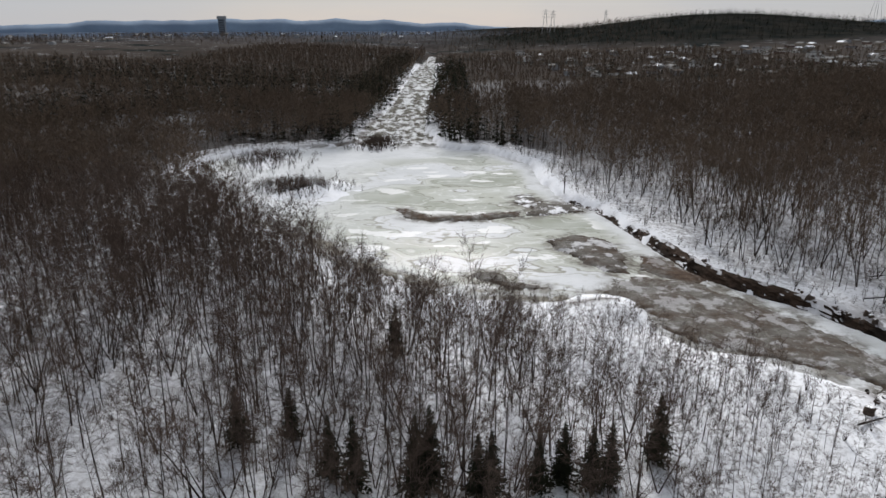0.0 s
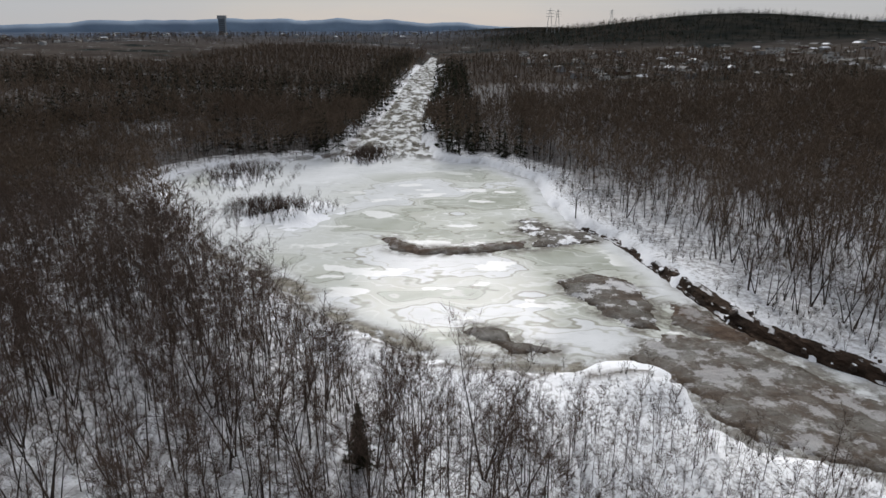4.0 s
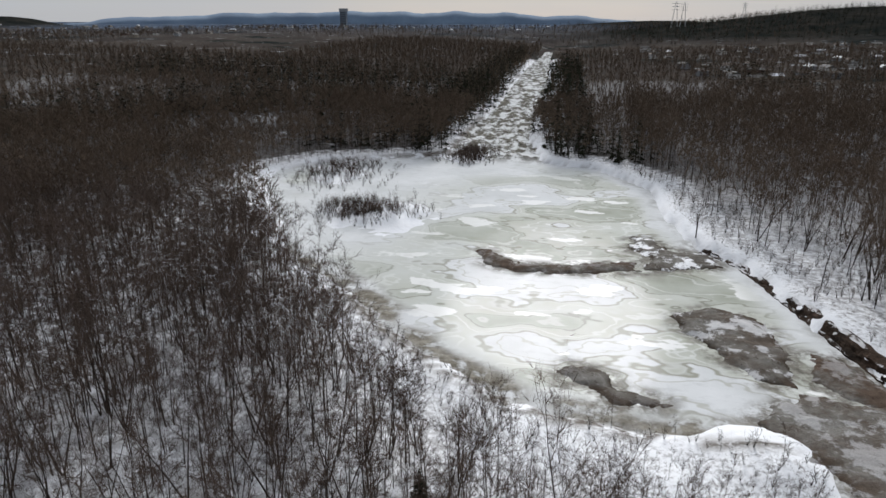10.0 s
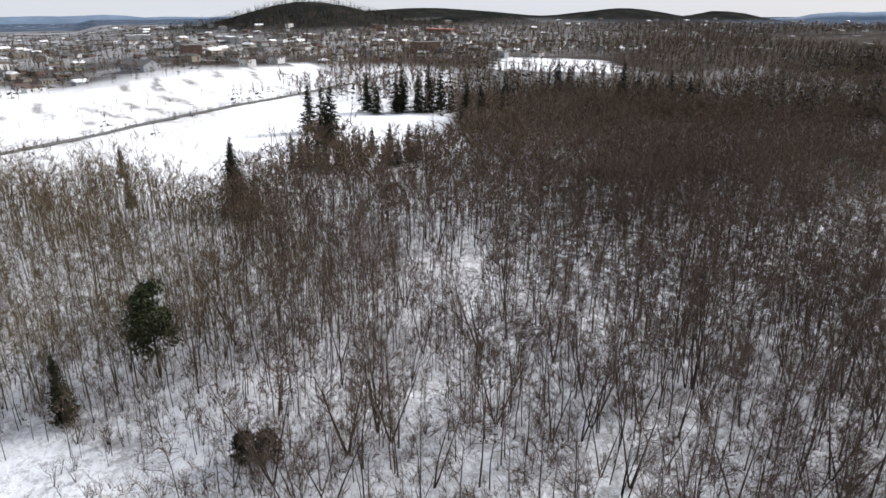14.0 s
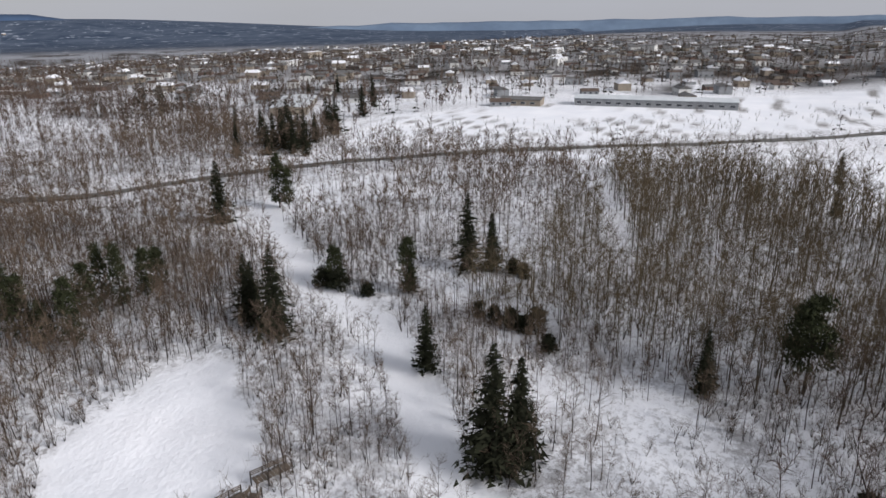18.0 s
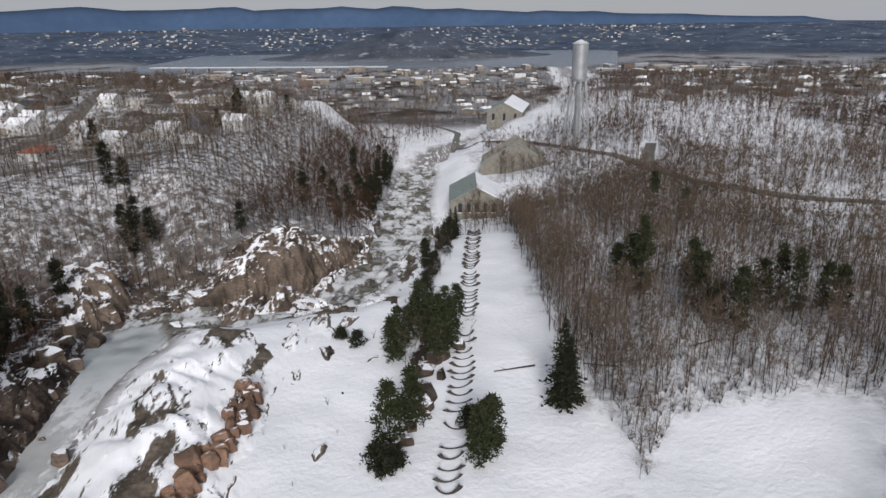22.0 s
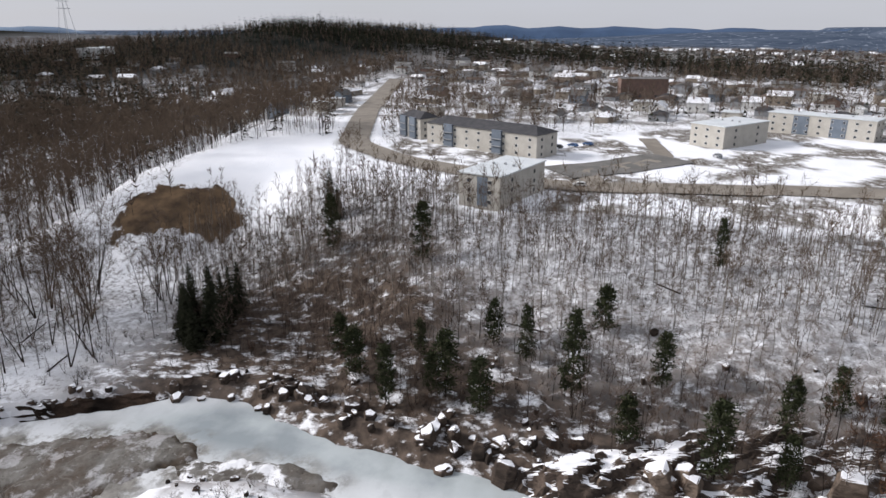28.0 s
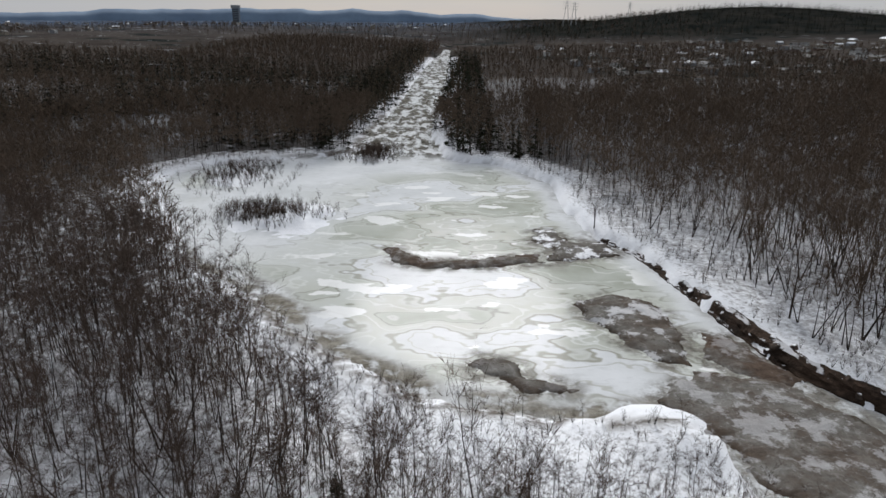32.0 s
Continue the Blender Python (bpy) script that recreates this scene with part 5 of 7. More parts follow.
# country farther off
far_w = np.concatenate([sown(-700, -330, 120, 800, 8, lambda x, y, d, e: chance(x, y, 0.8)), sown(-330, -40, 480, 1250, 8), sown(-1300, -700, 250, 1300, 15), sown(-1000, 500, 1250, 2300, 26, lambda x, y, d, e: chance(x, y, clumps(x, y, 0.8, 90, 4)))])
far_e = np.concatenate([sown(-6, 420, 440, 1100, 8, lambda x, y, d, e: e & chance(x, y, 0.85)), sown(300, 700, 170, 560, 6.5, lambda x, y, d, e: chance(x, y, 0.85)), sown(420, 1150, 180, 1000, 14)])
far_s = np.concatenate([sown(-420, 420, -1300, -600, 13, lambda x, y, d, e: (d > 12) & chance(x, y, clumps(x, y, 0.6, 38, 7))), sown(-420, -230, -420, -190, 7, lambda x, y, d, e: chance(x, y, 0.55)), sown(-900, -130, -900, -420, 11, lambda x, y, d, e: chance(x, y, clumps(x, y, 0.7, 45, 3))), sown(-1000, -420, -420, 120, 13, lambda x, y, d, e: chance(x, y, clumps(x, y, 0.75, 40, 6))),
                        sown(180, 1150, -900, 180, 13, lambda x, y, d, e: e & chance(x, y, clumps(x, y, 0.75, 40, 2))), sown(-1300, 1300, -1900, -900, 21, lambda x, y, d, e: chance(x, y, clumps(x, y, 0.7, 70, 3))), sown(-1900, -1000, -900, 700, 22, lambda x, y, d, e: chance(x, y, clumps(x, y, 0.7, 60, 5)))])
scatter("distant_woods", FAR, far_w, (BARK, WARM_TWIG), "distant leafless brown woods", "forest", (0.9, 1.25))
scatter("distant_woods", FAR, far_e, (BARK, WARM_TWIG), "distant leafless brown woods", "forest", (0.75, 1.1))
scatter("distant_trees", FAR, far_s, (BARK, TWIG), "leafless trees scattered through the town", "trees", (0.65, 1.1))
# brush
low = np.concatenate([sown(-12, 82, 40, 106, 2.4, lambda x, y, d, e: (d < 40) & chance(x, y, 0.42 + 0.45 * wobble(x, y, 9, 2)) & ~e, 1.5),
                      sown(-40, -8, 100, 150, 2.6, lambda x, y, d, e: d < 14, 1.0)])
scatter("brush", SHRUB, low, (BARK, TWIG), "low leafless willow brush on the snowy shore", "shrubs", (0.6, 1.15))
mx = np.concatenate([rng.normal((c[0], c[1]), (c[2] * 0.55, c[3] * 0.45), (480, 2)) for c in ((-70, 234, 18, 16), (-100, 296, 18, 34), (-45, 345, 12, 22))])
scatter("brush", SHRUB, np.c_[mx, height(mx[:, 0], mx[:, 1])], (BARK, TWIG), "leafless brush on snowy mounds in the ice", "shrubs", (0.7, 1.4))
sb = np.concatenate([sown(-150, -14, -150, 14, 2.3, lambda x, y, d, e: chance(x, y, clumps(x, y, 0.75, 7, 6)) & ~((x > -34) & (y < -50))), sown(36, 125, 92, 330, 3.0, lambda x, y, d, e: e & (d < 45) & chance(x, y, clumps(x, y, 0.55, 8, 4))),
                     sown(-180, -8, 0, 150, 5, lambda x, y, d, e: chance(x, y, 0.6))])
field_brush = np.concatenate([along_line(WEST_ROAD[5:12], 7, 2.5), along_line([(-325, 70), (-300, 88), (-285, 78)], 3, 7), along_line([(-300, -150), (-400, -40), (-480, 60)], 9, 14)])
scatter("brush", SHRUB, np.c_[field_brush, height(field_brush[:, 0], field_brush[:, 1])], (BARK, WARM_TWIG), "dry brush along the field road", "shrubs", (0.5, 1.1))
es_brush = np.concatenate([sown(84, 185, -190, 110, 2.7, lambda x, y, d, e: e & chance(x, y, 0.25 + 0.3 * wobble(x, y, 9, 3))), sown(70, 125, -170, 70, 2.3, lambda x, y, d, e: e & (d < 36) & chance(x, y, 0.6), 5.0)])
scatter("brush", SHRUB, es_brush, (BARK, RUSSET_TWIG), "russet and brown brush on the rocky slope", "shrubs", (0.5, 1.05))
scatter("brush", SHRUB, sb, (BARK, WARM_TWIG), "low leafless brush in the snow", "shrubs", (0.6, 1.4))

# conifers
SPRUCE = [conifer(h, 0.24, 40, 10, 6, droop=0.12, broad=0.8) for h in (14, 12, 16)]
SCRAGGY = [bushy(h, s, n) for h, s, n in ((13, 0.21, 110), (11, 0.25, 100), (15, 0.18, 110), (12, 0.19, 85), (9, 0.30, 90))]
DWARF = [bushy(h, 0.55, 70, 0.02) for h in (4.0, 5.0, 3.2)]
FAR_SPRUCE = [conifer(h, 0.24, 8, 6, 2, broad=1.3) for h in (14, 16, 12)]
TINY_SPRUCE = [conifer(h, 0.26, 6, 5, 1, broad=2.2) for h in (13, 15, 11)]


def stood(pts):
    p = np.array(pts, float)
    return [(*q, float(h) - 0.05) for q, h in zip(p, height(p[:, 0], p[:, 1]))]


# single conifers of the south-western wood and the pipeline clearing
as_things("spruce", SPRUCE[:2], stood([(-76, -36), (-79, -33)]),
          (BARK, NEEDLE), ("trunk", "crown"), "very tall dark spruce beside a snowy path", "conifer", "path spruces", (1.45, 1.6))
as_things("spruce", SPRUCE, stood([(-96, -106), (-94, -102), (-92, -94), (-136, -72), (-139, -67), (-135, -156), (-27, -109), (-28, -108)]),
          (BARK, NEEDLE), ("trunk", "crown"), "dark green spruce standing in snow", "conifer", "spruces", (1.0, 1.35))
as_things("spruce", SPRUCE, stood([(-95, -59), (-109, -12), (-121, -79), (-225, -17), (-258, 5), (-192, 34), (-196, 38), (-217, 5), (-14, -240), (-12, -250), (-10, -232), (-17, -256)]),
          (BARK, NEEDLE), ("trunk", "crown"), "small dark spruce among bare trees", "conifer", "small spruces", (0.6, 0.95))
as_things("fir", SCRAGGY, stood([(-54, -165), (-56, -160), (-57, -155), (-70, -155), (-68, -137), (-70, -130), (-80, -140), (-86, -136), (-92, -135), (-97, -137), (-88, -234), (-92, -215), (-153, -149), (-153, -145), (-117, -98), (-120, -79), (-67, -143), (-86, -143)]),
          (BARK, PINE), ("trunk", "crown"), "dark bushy fir among bare trees", "conifer", "wood firs", (1.0, 1.4))
as_things("juniper", DWARF, stood([(-117, -59), (-116, -55), (-116, -51), (-115, -48), (-117, -46), (-111, -41), (-116, -99), (-115, -95), (-115, -87), (-88, 12), (-86, 15), (-139, -61), (-138, -58), (7, -91), (4, -91), (5.5, -90), (13, -135), (17, -139), (-9, -102), (-115, -100)]),
          (BARK, NEEDLE), ("trunk", "crown"), "low broad dark evergreen half sunk in snow", "shrub", "low evergreens", (0.75, 1.15))
PIPE_SPRUCE = [bushy(h, 0.27, 110, 0.05) for h in (10.5, 9, 11.5)]
pipe_side = [(-2 - 13 * f + rng.normal(0, 1.6), -150 - 108 * f + rng.normal(0, 2.5)) for f in np.linspace(0, 1, 22)]
scatter("slim_trees", SLIM_MID, np.array(stood(pipe_side + [(x + rng.normal(0, 2), y + rng.normal(0, 3)) for x, y in pipe_side] + [(rng.normal(-3, 4), rng.normal(-136, 7)) for _ in range(16)])), (BARK, TWIG), "brown bare trees mixed with conifers", "trees", (0.6, 0.95))
as_things("fir", SCRAGGY, stood(pipe_side[::2]), (BARK, NEEDLE), ("trunk", "crown"), "dark fir along the old pipeline", "conifer", "pipeline firs", (0.6, 0.95))
scatter("brush", SHRUB, sown(0, 34, -140, -64, 7, lambda x, y, d, e: chance(x, y, 0.4)), (BARK, TWIG), "single dry shrubs on the snow terrace", "shrubs", (0.3, 0.7))
as_things("spruce", PIPE_SPRUCE, stood([(-9.5, -91), (-12, -95.5), (-10.5, -93), (5, -98), (1, -102.5), (-4, -127), (0, -141), (-8, -138), (4, -130), (-3, -133), (-6, -131), (-1, -136), (-5, -142), (2, -137), (-7, -146), (-10, -150), (5, -127)]),
          (BARK, PINE), ("trunk", "crown"), "bushy dark spruce beside the old pipeline", "conifer", "pipeline spruces", (0.85, 1.2))
# the rocky eastern side
as_things("pine", SCRAGGY, stood([(90, -204), (82, -205), (86, -200), (88, -209), (97, -227), (101, -224), (88, -130), (92, -125), (93, -142), (90, -136), (95, -133), (86, -124), (97, -150), (91, -148), (84, -118), (134, -129), (151, -168), (141, -179), (57, -216), (97, -175), (129, -280), (93, -332), (88, -357), (19, -379), (27, -293)]),
          (BARK, NEEDLE), ("trunk", "crown"), "dark bushy conifer above the gorge", "conifer", "gorge conifers", (0.85, 1.15))
as_things("pine", SCRAGGY, stood([(151, 35), (124, 14), (119, 7), (109, 24), (127, -8), (113, -18), (107, -45), (102, -52), (99, -60), (100, -11), (93, -24), (92, -34), (81, -56), (82, -69), (93, -86), (137, -132), (155, -169), (79, -98), (81, -112), (95, -87), (103, -52), (83, -58), (164, 63), (118, 28), (112, 40), (108, 21), (104, 14), (110, -2), (106, 32), (121, 46), (101, -36), (98, -75), (145, -32), (200, -218)]),
          (BARK, PINE), ("trunk", "crown"), "bushy green pine on a rocky slope", "conifer", "slope pines", (0.75, 1.15))
as_things("fir", SCRAGGY, stood([(16, -402), (13, -350), (18, -296), (31, -275), (22, -330), (25, -310), (19, -340), (28, -285), (15, -365), (35, -290), (40, -300), (24, -360), (30, -345), (12, -390), (20, -415), (44, -268), (71, -400), (99, -396), (88, -349), (95, -360), (16, -318), (21, -302), (17, -330), (14, -375)]),
          (BARK, NEEDLE), ("trunk", "crown"), "dark conifer on the wooded bluff", "conifer", "bluff conifers", (0.85, 1.25))
as_things("spruce", SPRUCE, stood([(122, 82), (125, 84), (129, 80), (127, 86), (119, 79), (124, 77), (137, 82), (140, 79), (134, 78), (131, 86), (180, 67), (182, 70)]), (BARK, NEEDLE), ("trunk", "crown"), "dense dark spruce near the river bank", "conifer", "bank spruces", (0.8, 1.1))
as_things("spruce", SPRUCE, stood([(-367, 139), (-360, 142), (-360, 154), (-362, 159), (-358, 167), (-364, 177), (-357, 181), (-350, 185), (-295, 164), (-296, 173), (-298, 178), (-309, 195), (-397, 295), (-386, 296), (-319, 91), (-285, 87), (-292, 91), (-282, 90), (-200, 33), (-220, 36), (-331, 296), (-320, 298), (-309, 299), (-305, 310), (-292, 312)]),
          (BARK, NEEDLE), ("trunk", "crown"), "tall dark spruce at a field's edge", "conifer", "field spruces", (1.45, 1.85))
as_things("spruce", SPRUCE, stood([(-251, 64), (-250, 67), (-250, 70), (-248, 73), (-244, 75), (-244, 80), (-240, 81), (-265, 102), (-247, 111), (-247, 115), (-244, 105), (-243, 101), (-245, 89)]),
          (BARK, NEEDLE), ("trunk", "crown"), "small dark spruce at the edge of the wood", "conifer", "edge spruces", (0.8, 1.15))
as_things("spruce", SPRUCE[:2], stood([(-200, -216), (-209, -207), (-220, -209), (-213, -190), (-227, -228), (-245, -232), (-228, -203), (-248, -214), (-262, -213), (-232, -210), (-238, -222), (-224, -218), (-241, -208), (-217, -200), (-267, -220), (-281, -234), (-317, -237), (-356, -257), (-375, -271), (-399, -348), (-413, -331), (-246, -265)]),
          (BARK, NEEDLE), ("trunk", "crown"), "dark spruce beyond the field road", "conifer", "road spruces", (1.0, 1.4))
as_things("pine", [pine(16)], stood([(-115, 3)]), (BARK, PINE), ("trunk", "crown"), "broad green pine above bare trees", "conifer", "", (1, 1.1))
BIG_AT = [(-96, 19), (-82, 26), (-85, 32), (-99, 59), (-92, 71), (-82, 70), (-94, 93), (-74, 89), (79, 147), (46, 218), (90, 136), (-61, 113)]
as_things("large_tree", BIG, stood(BIG_AT), (BARK, TWIG), WOOD_PARTS, "large spreading leafless tree", "tree", "large bare trees", (0.9, 1.1))
t0 = stood([(-38, 36), (-22, 28), (-18, 26), (-9, 25), (-7, 27), (-0, 25), (2, 25), (17, 27), (20, 28), (29, 34), (-15, 70), (-30, 38), (13, 28), (9, 26)])
as_things("spruce", SPRUCE[:2], t0, (BARK, NEEDLE), ("trunk", "crown"), "dark spruce among bare trees", "conifer", "forest spruces", (0.75, 1.1))
BELT = [(-276, 410), (-228, 418), (-187, 450), (-150, 475), (-112, 478), (-78, 520), (-66, 620)]
BELT_2 = [(-397, 300), (-331, 300), (-295, 315), (-285, 360), (-266, 375), (-240, 425)]
dark = np.concatenate([sown(-300, -45, 400, 640, 7, lambda x, y, d, e: (near_line(x, y, BELT) < 22 + 10 * wobble(x, y, 25, 3)) & (d > 8) & chance(x, y, 0.85)), sown(-420, -40, 560, 700, 9, lambda x, y, d, e: (d > 12) & chance(x, y, 0.7)), sown(-420, -230, 280, 440, 7, lambda x, y, d, e: (near_line(x, y, BELT_2) < 14) & chance(x, y, 0.8)), sown(-380, -90, 260, 620, 7, lambda x, y, d, e: (near_line(x, y, [(-312, 288), (-295, 316), (-289, 364), (-243, 420), (-200, 492), (-162, 551)]) < 30) & chance(x, y, 0.75)), sown(-16, 50, 330, 900, 6, lambda x, y, d, e: e & (d < 34) & chance(x, y, 0.75)),
                       sown(-130, -46, 345, 1100, 7, lambda x, y, d, e: (d < 45) & ~e & chance(x, y, 0.75)), sown(225, 450, 262, 365, 6, lambda x, y, d, e: chance(x, y, clumps(x, y, 0.62, 20, 3))), sown(420, 620, 380, 600, 8, lambda x, y, d, e: chance(x, y, 0.5)),
                       sown(150, 420, 420, 760, 12, lambda x, y, d, e: chance(x, y, clumps(x, y, 0.25, 40, 4))),
                       sown(-480, -300, 150, 330, 10, lambda x, y, d, e: chance(x, y, 0.5)), sown(-330, -215, -330, -190, 11, lambda x, y, d, e: chance(x, y, 0.3)), sown(-300, -240, -410, -350, 7, lambda x, y, d, e: chance(x, y, 0.5)),
                       sown(520, 1000, -260, 460, 6.5, lambda x, y, d, e: (ridge_away(x, y) < 62 + 18 * wobble(x, y, 40, 2)) & chance(x, y, 0.85))])
r_dark = np.hypot(dark[:, 0], dark[:, 1]) > 420
scatter("conifer_wood", TINY_SPRUCE, dark[r_dark], (BARK, NEEDLE), "dense dark conifer wood", "forest", (0.9, 1.4))
scatter("conifer_wood", FAR_SPRUCE, dark[~r_dark], (BARK, NEEDLE), "dense dark conifer wood", "forest", (0.9, 1.4))
town_dark = np.concatenate([sown(-1300, -300, -1100, 200, 26, lambda x, y, d, e: chance(x, y, clumps(x, y, 0.7, 60, 3))), sown(200, 1300, -1000, 700, 26, lambda x, y, d, e: chance(x, y, clumps(x, y, 0.65, 60, 3))), sown(500, 1500, 150, 700, 13, lambda x, y, d, e: chance(x, y, bump_at(x, y, 900, 420, 480, 160, 1.3, -0.25))),
                            sown(100, 1400, 1250, 2300, 16, lambda x, y, d, e: chance(x, y, bump_at(x, y, 720, 1740, 560, 420, 1.6, 0.3))), sown(-900, 300, 1300, 2400, 40, lambda x, y, d, e: chance(x, y, clumps(x, y, 0.4, 110, 3))), sown(-1500, 1500, -1900, -1000, 45, lambda x, y, d, e: chance(x, y, 0.7)), sown(-1650, -1250, 150, 700, 15, lambda x, y, d, e: chance(x, y, 0.85))])
scatter("conifer_wood", TINY_SPRUCE, town_dark, (BARK, NEEDLE), "conifers scattered through the town and hills", "trees", (0.65, 1.15))
# ---------------------------------------------------------------- rocks
def outcrop(name, cx, cy, rx, ry, h, turn, seed, mat, label, n=110, sharp=1.0, ledge=1.1):
    """A whaleback of bare rock that breaks off in ledges and cracks along its length."""
    u, v, q = grid(np.linspace(-1.1, 1.1, n), np.linspace(-1.1, 1.1, n))
    a = np.hypot(u, v)
    dome = np.clip(1 - a ** 3.0 * (1 + 0.4 * wobble(u, v, 0.35, seed)), -0.6, 1)
    c, s = math.cos(turn), math.sin(turn)
    x, y = cx + u * rx * c - v * ry * s, cy + u * rx * s + v * ry * c
    pts = [(p + 0.35 * r, r - 0.25 * p) for p, r in zip(u * rx, v * ry)]
    form = np.array([noise.fractal(Vector((p * 0.11 + 3 * seed, r * 0.042, 1.7 * seed)), 0.9, 2.1, 5) for p, r in pts])
    small = np.array([noise.fractal(Vector((p * 0.5, r * 0.22 + seed, 0.7 * seed)), 0.8, 2.1, 3) for p, r in pts])
    raw = (form * 1.7 + 0.16 * small) * sharp / ledge + 40
    stair = (np.floor(raw) + ss(0.4, 1.0, raw - np.floor(raw)) - 40) * ledge
    z = h * dome + stair * np.clip(dome + 0.25, 0, 1) + 0.12 * small
    base = height(x, y, False)
    me = np_mesh(name, np.stack([x, y, base + z - 0.3], 1), q, mat)
    return tagged(new(name, me), label, "rock")


outcrop("rock_outcrop", 46, -108, 19, 50, 1.3, 0.07, 1, STREAKED_ROCK, "long snow-covered whaleback of grey-brown rock", n=160, sharp=0.4, ledge=0.55)
outcrop("rock_outcrop", 40, -205, 18, 44, 5.5, -0.32, 2, SNOWY_ROCK, "large brown rock hump in the gorge", n=140, sharp=2.4, ledge=1.7)
outcrop("rock_outcrop", 29, -176, 10, 15, 1.6, 0.3, 3, DEEP_SNOW_ROCK, "snowy rock knob beside the rapids", n=60, sharp=1.6)
outcrop("rock_outcrop", 90, -174, 11, 20, 2.4, 0.3, 4, SNOWY_ROCK, "rounded brown rock below the wooded bluff", n=70, sharp=2.0, ledge=1.5)
outcrop("rock_outcrop", 81, -112, 9, 32, 2.6, 0.08, 5, SNOWY_DARK_ROCK, "dark broken rock wall along the gorge", n=90, sharp=2.8, ledge=2.0)
outcrop("rock_outcrop", 81, -66, 14, 34, 2.2, 0.25, 6, SNOWY_DARK_ROCK, "fractured dark rocks above the gorge", n=110, sharp=2.8, ledge=1.9)
outcrop("rock_outcrop", 94, -20, 9, 30, 1.4, 0.2, 7, SNOWY_DARK_ROCK, "dark rocks at the foot of the slope", n=80, sharp=2.4, ledge=1.5)
outcrop("rock_outcrop", 20, -236, 8, 30, 2.2, -0.2, 8, DEEP_SNOW_ROCK, "snowy rocks along the rapids", n=80, sharp=1.9)
outcrop("rock_outcrop", -4, -275, 9, 34, 2.0, 0.05, 9, DEEP_SNOW_ROCK, "rocky bank below the mill", n=80, sharp=1.9)
outcrop("rock_outcrop", 17, -160, 13, 40, 0.6, -0.25, 10, STREAKED_ROCK, "low snowy ledges beside the rapids", n=110, sharp=0.8, ledge=0.6)
outcrop("rock_outcrop", 0, -225, 9, 46, 0.8, -0.12, 13, STREAKED_ROCK, "snow-streaked ledges above the rapids", n=100, sharp=1.0, ledge=0.8)
outcrop("rock_outcrop", 62, -175, 12, 14, 0.5, 0.2, 14, DEEP_SNOW_ROCK, "low ledges beside the frozen pool", n=70, sharp=1.1, ledge=0.7)
outcrop("rock_outcrop", 22, -310, 7, 40, 1.4, 0.1, 11, SNOWY_DARK_ROCK, "dark ledges under the wooded bluff", n=80, sharp=2.2, ledge=1.4)

for k, (lx, ly, lr, lt) in enumerate(((14, -118, 3.2, 0.3), (9, -128, 2.4, -0.2), (20, -131, 4.0, 0.5), (12, -142, 3.0, 0.2), (22, -104, 2.2, 0.6), (17, -96, 1.8, 0.1), (6, -150, 3.0, -0.3), (25, -122, 2.6, 0.4), (16, -150, 3.6, 0.1), (4, -112, 1.8, 0.2))):
    outcrop("rock_ledge", lx, ly, lr * 0.55, lr * 1.5, 0.15, lt - 0.5, 40 + k, STREAKED_ROCK, "low dark ledge showing through the snow terrace", n=26, sharp=0.9, ledge=0.5)


def block_mesh(name, mat, seed):
    """An upright, many-sided block split off along joints."""
    r = random.Random(seed)
    bm = bmesh.new()
    n = r.choice((5, 6, 7))
    ring = [(math.cos(6.283 * k / n + r.uniform(-0.3, 0.3)) * r.uniform(0.8, 1.1), math.sin(6.283 * k / n + r.uniform(-0.3, 0.3)) * r.uniform(0.75, 1.0)) for k in range(n)]
    levels = []
    for z, f in ((-1.0, 1.05), (0.1, 1.0), (0.75, 0.94), (1.0, 0.7)):
        levels.append([bm.verts.new((x * f + r.uniform(-0.09, 0.09), y * f + r.uniform(-0.09, 0.09), z + r.uniform(-0.16, 0.16))) for x, y in ring])
    for lo_ring, hi_ring in zip(levels, levels[1:]):
        for k in range(n):
            bm.faces.new((lo_ring[k], lo_ring[(k + 1) % n], hi_ring[(k + 1) % n], hi_ring[k]))
    bm.faces.new(levels[-1])
    bmesh.ops.bevel(bm, geom=bm.edges[:], offset=0.06, segments=1, affect="EDGES")
    me = bpy.data.meshes.new(name)
    bm.to_mesh(me)
    bm.free()
    me.materials.append(mat)
    return me


RED = [block_mesh("boulder", SNOWY_RED_ROCK, 10 + i) for i in range(6)]
BROWN = [block_mesh("boulder", SNOWY_ROCK, 20 + i) for i in range(5)]
BLACK = [block_mesh("boulder", SNOWY_DARK_ROCK, 30 + i) for i in range(6)]


def boulders(meshes, pts, size, label, group, tall=1.0):
    pts = np.array(pts)
    hs = height(pts[:, 0], pts[:, 1])
    for i, ((x, y), z) in enumerate(zip(pts, hs)):
        s = rng.uniform(*size) * rng.choice((1, 1, 1.5))
        o = new("boulder", meshes[i % len(meshes)])
        o.matrix_world = Matrix.Translation((x, y, z + s * 0.22)) @ Euler((rng.normal(0, 0.22), rng.normal(0, 0.22), rng.uniform(0, 6.3))).to_matrix().to_4x4() @ Matrix.Diagonal((s, s * rng.uniform(0.7, 1.1), s * tall * rng.uniform(0.55, 1.0), 1))
        tagged(o, label, "boulder", group)


def along(line, n, off):
    out = []
    for _ in range(n):
        k = rng.integers(len(line) - 1)
        f = rng.uniform()
        (x0, y0), (x1, y1) = line[k], line[k + 1]
        out.append((x0 + (x1 - x0) * f + rng.normal(0, off), y0 + (y1 - y0) * f + rng.normal(0, off)))
    return out


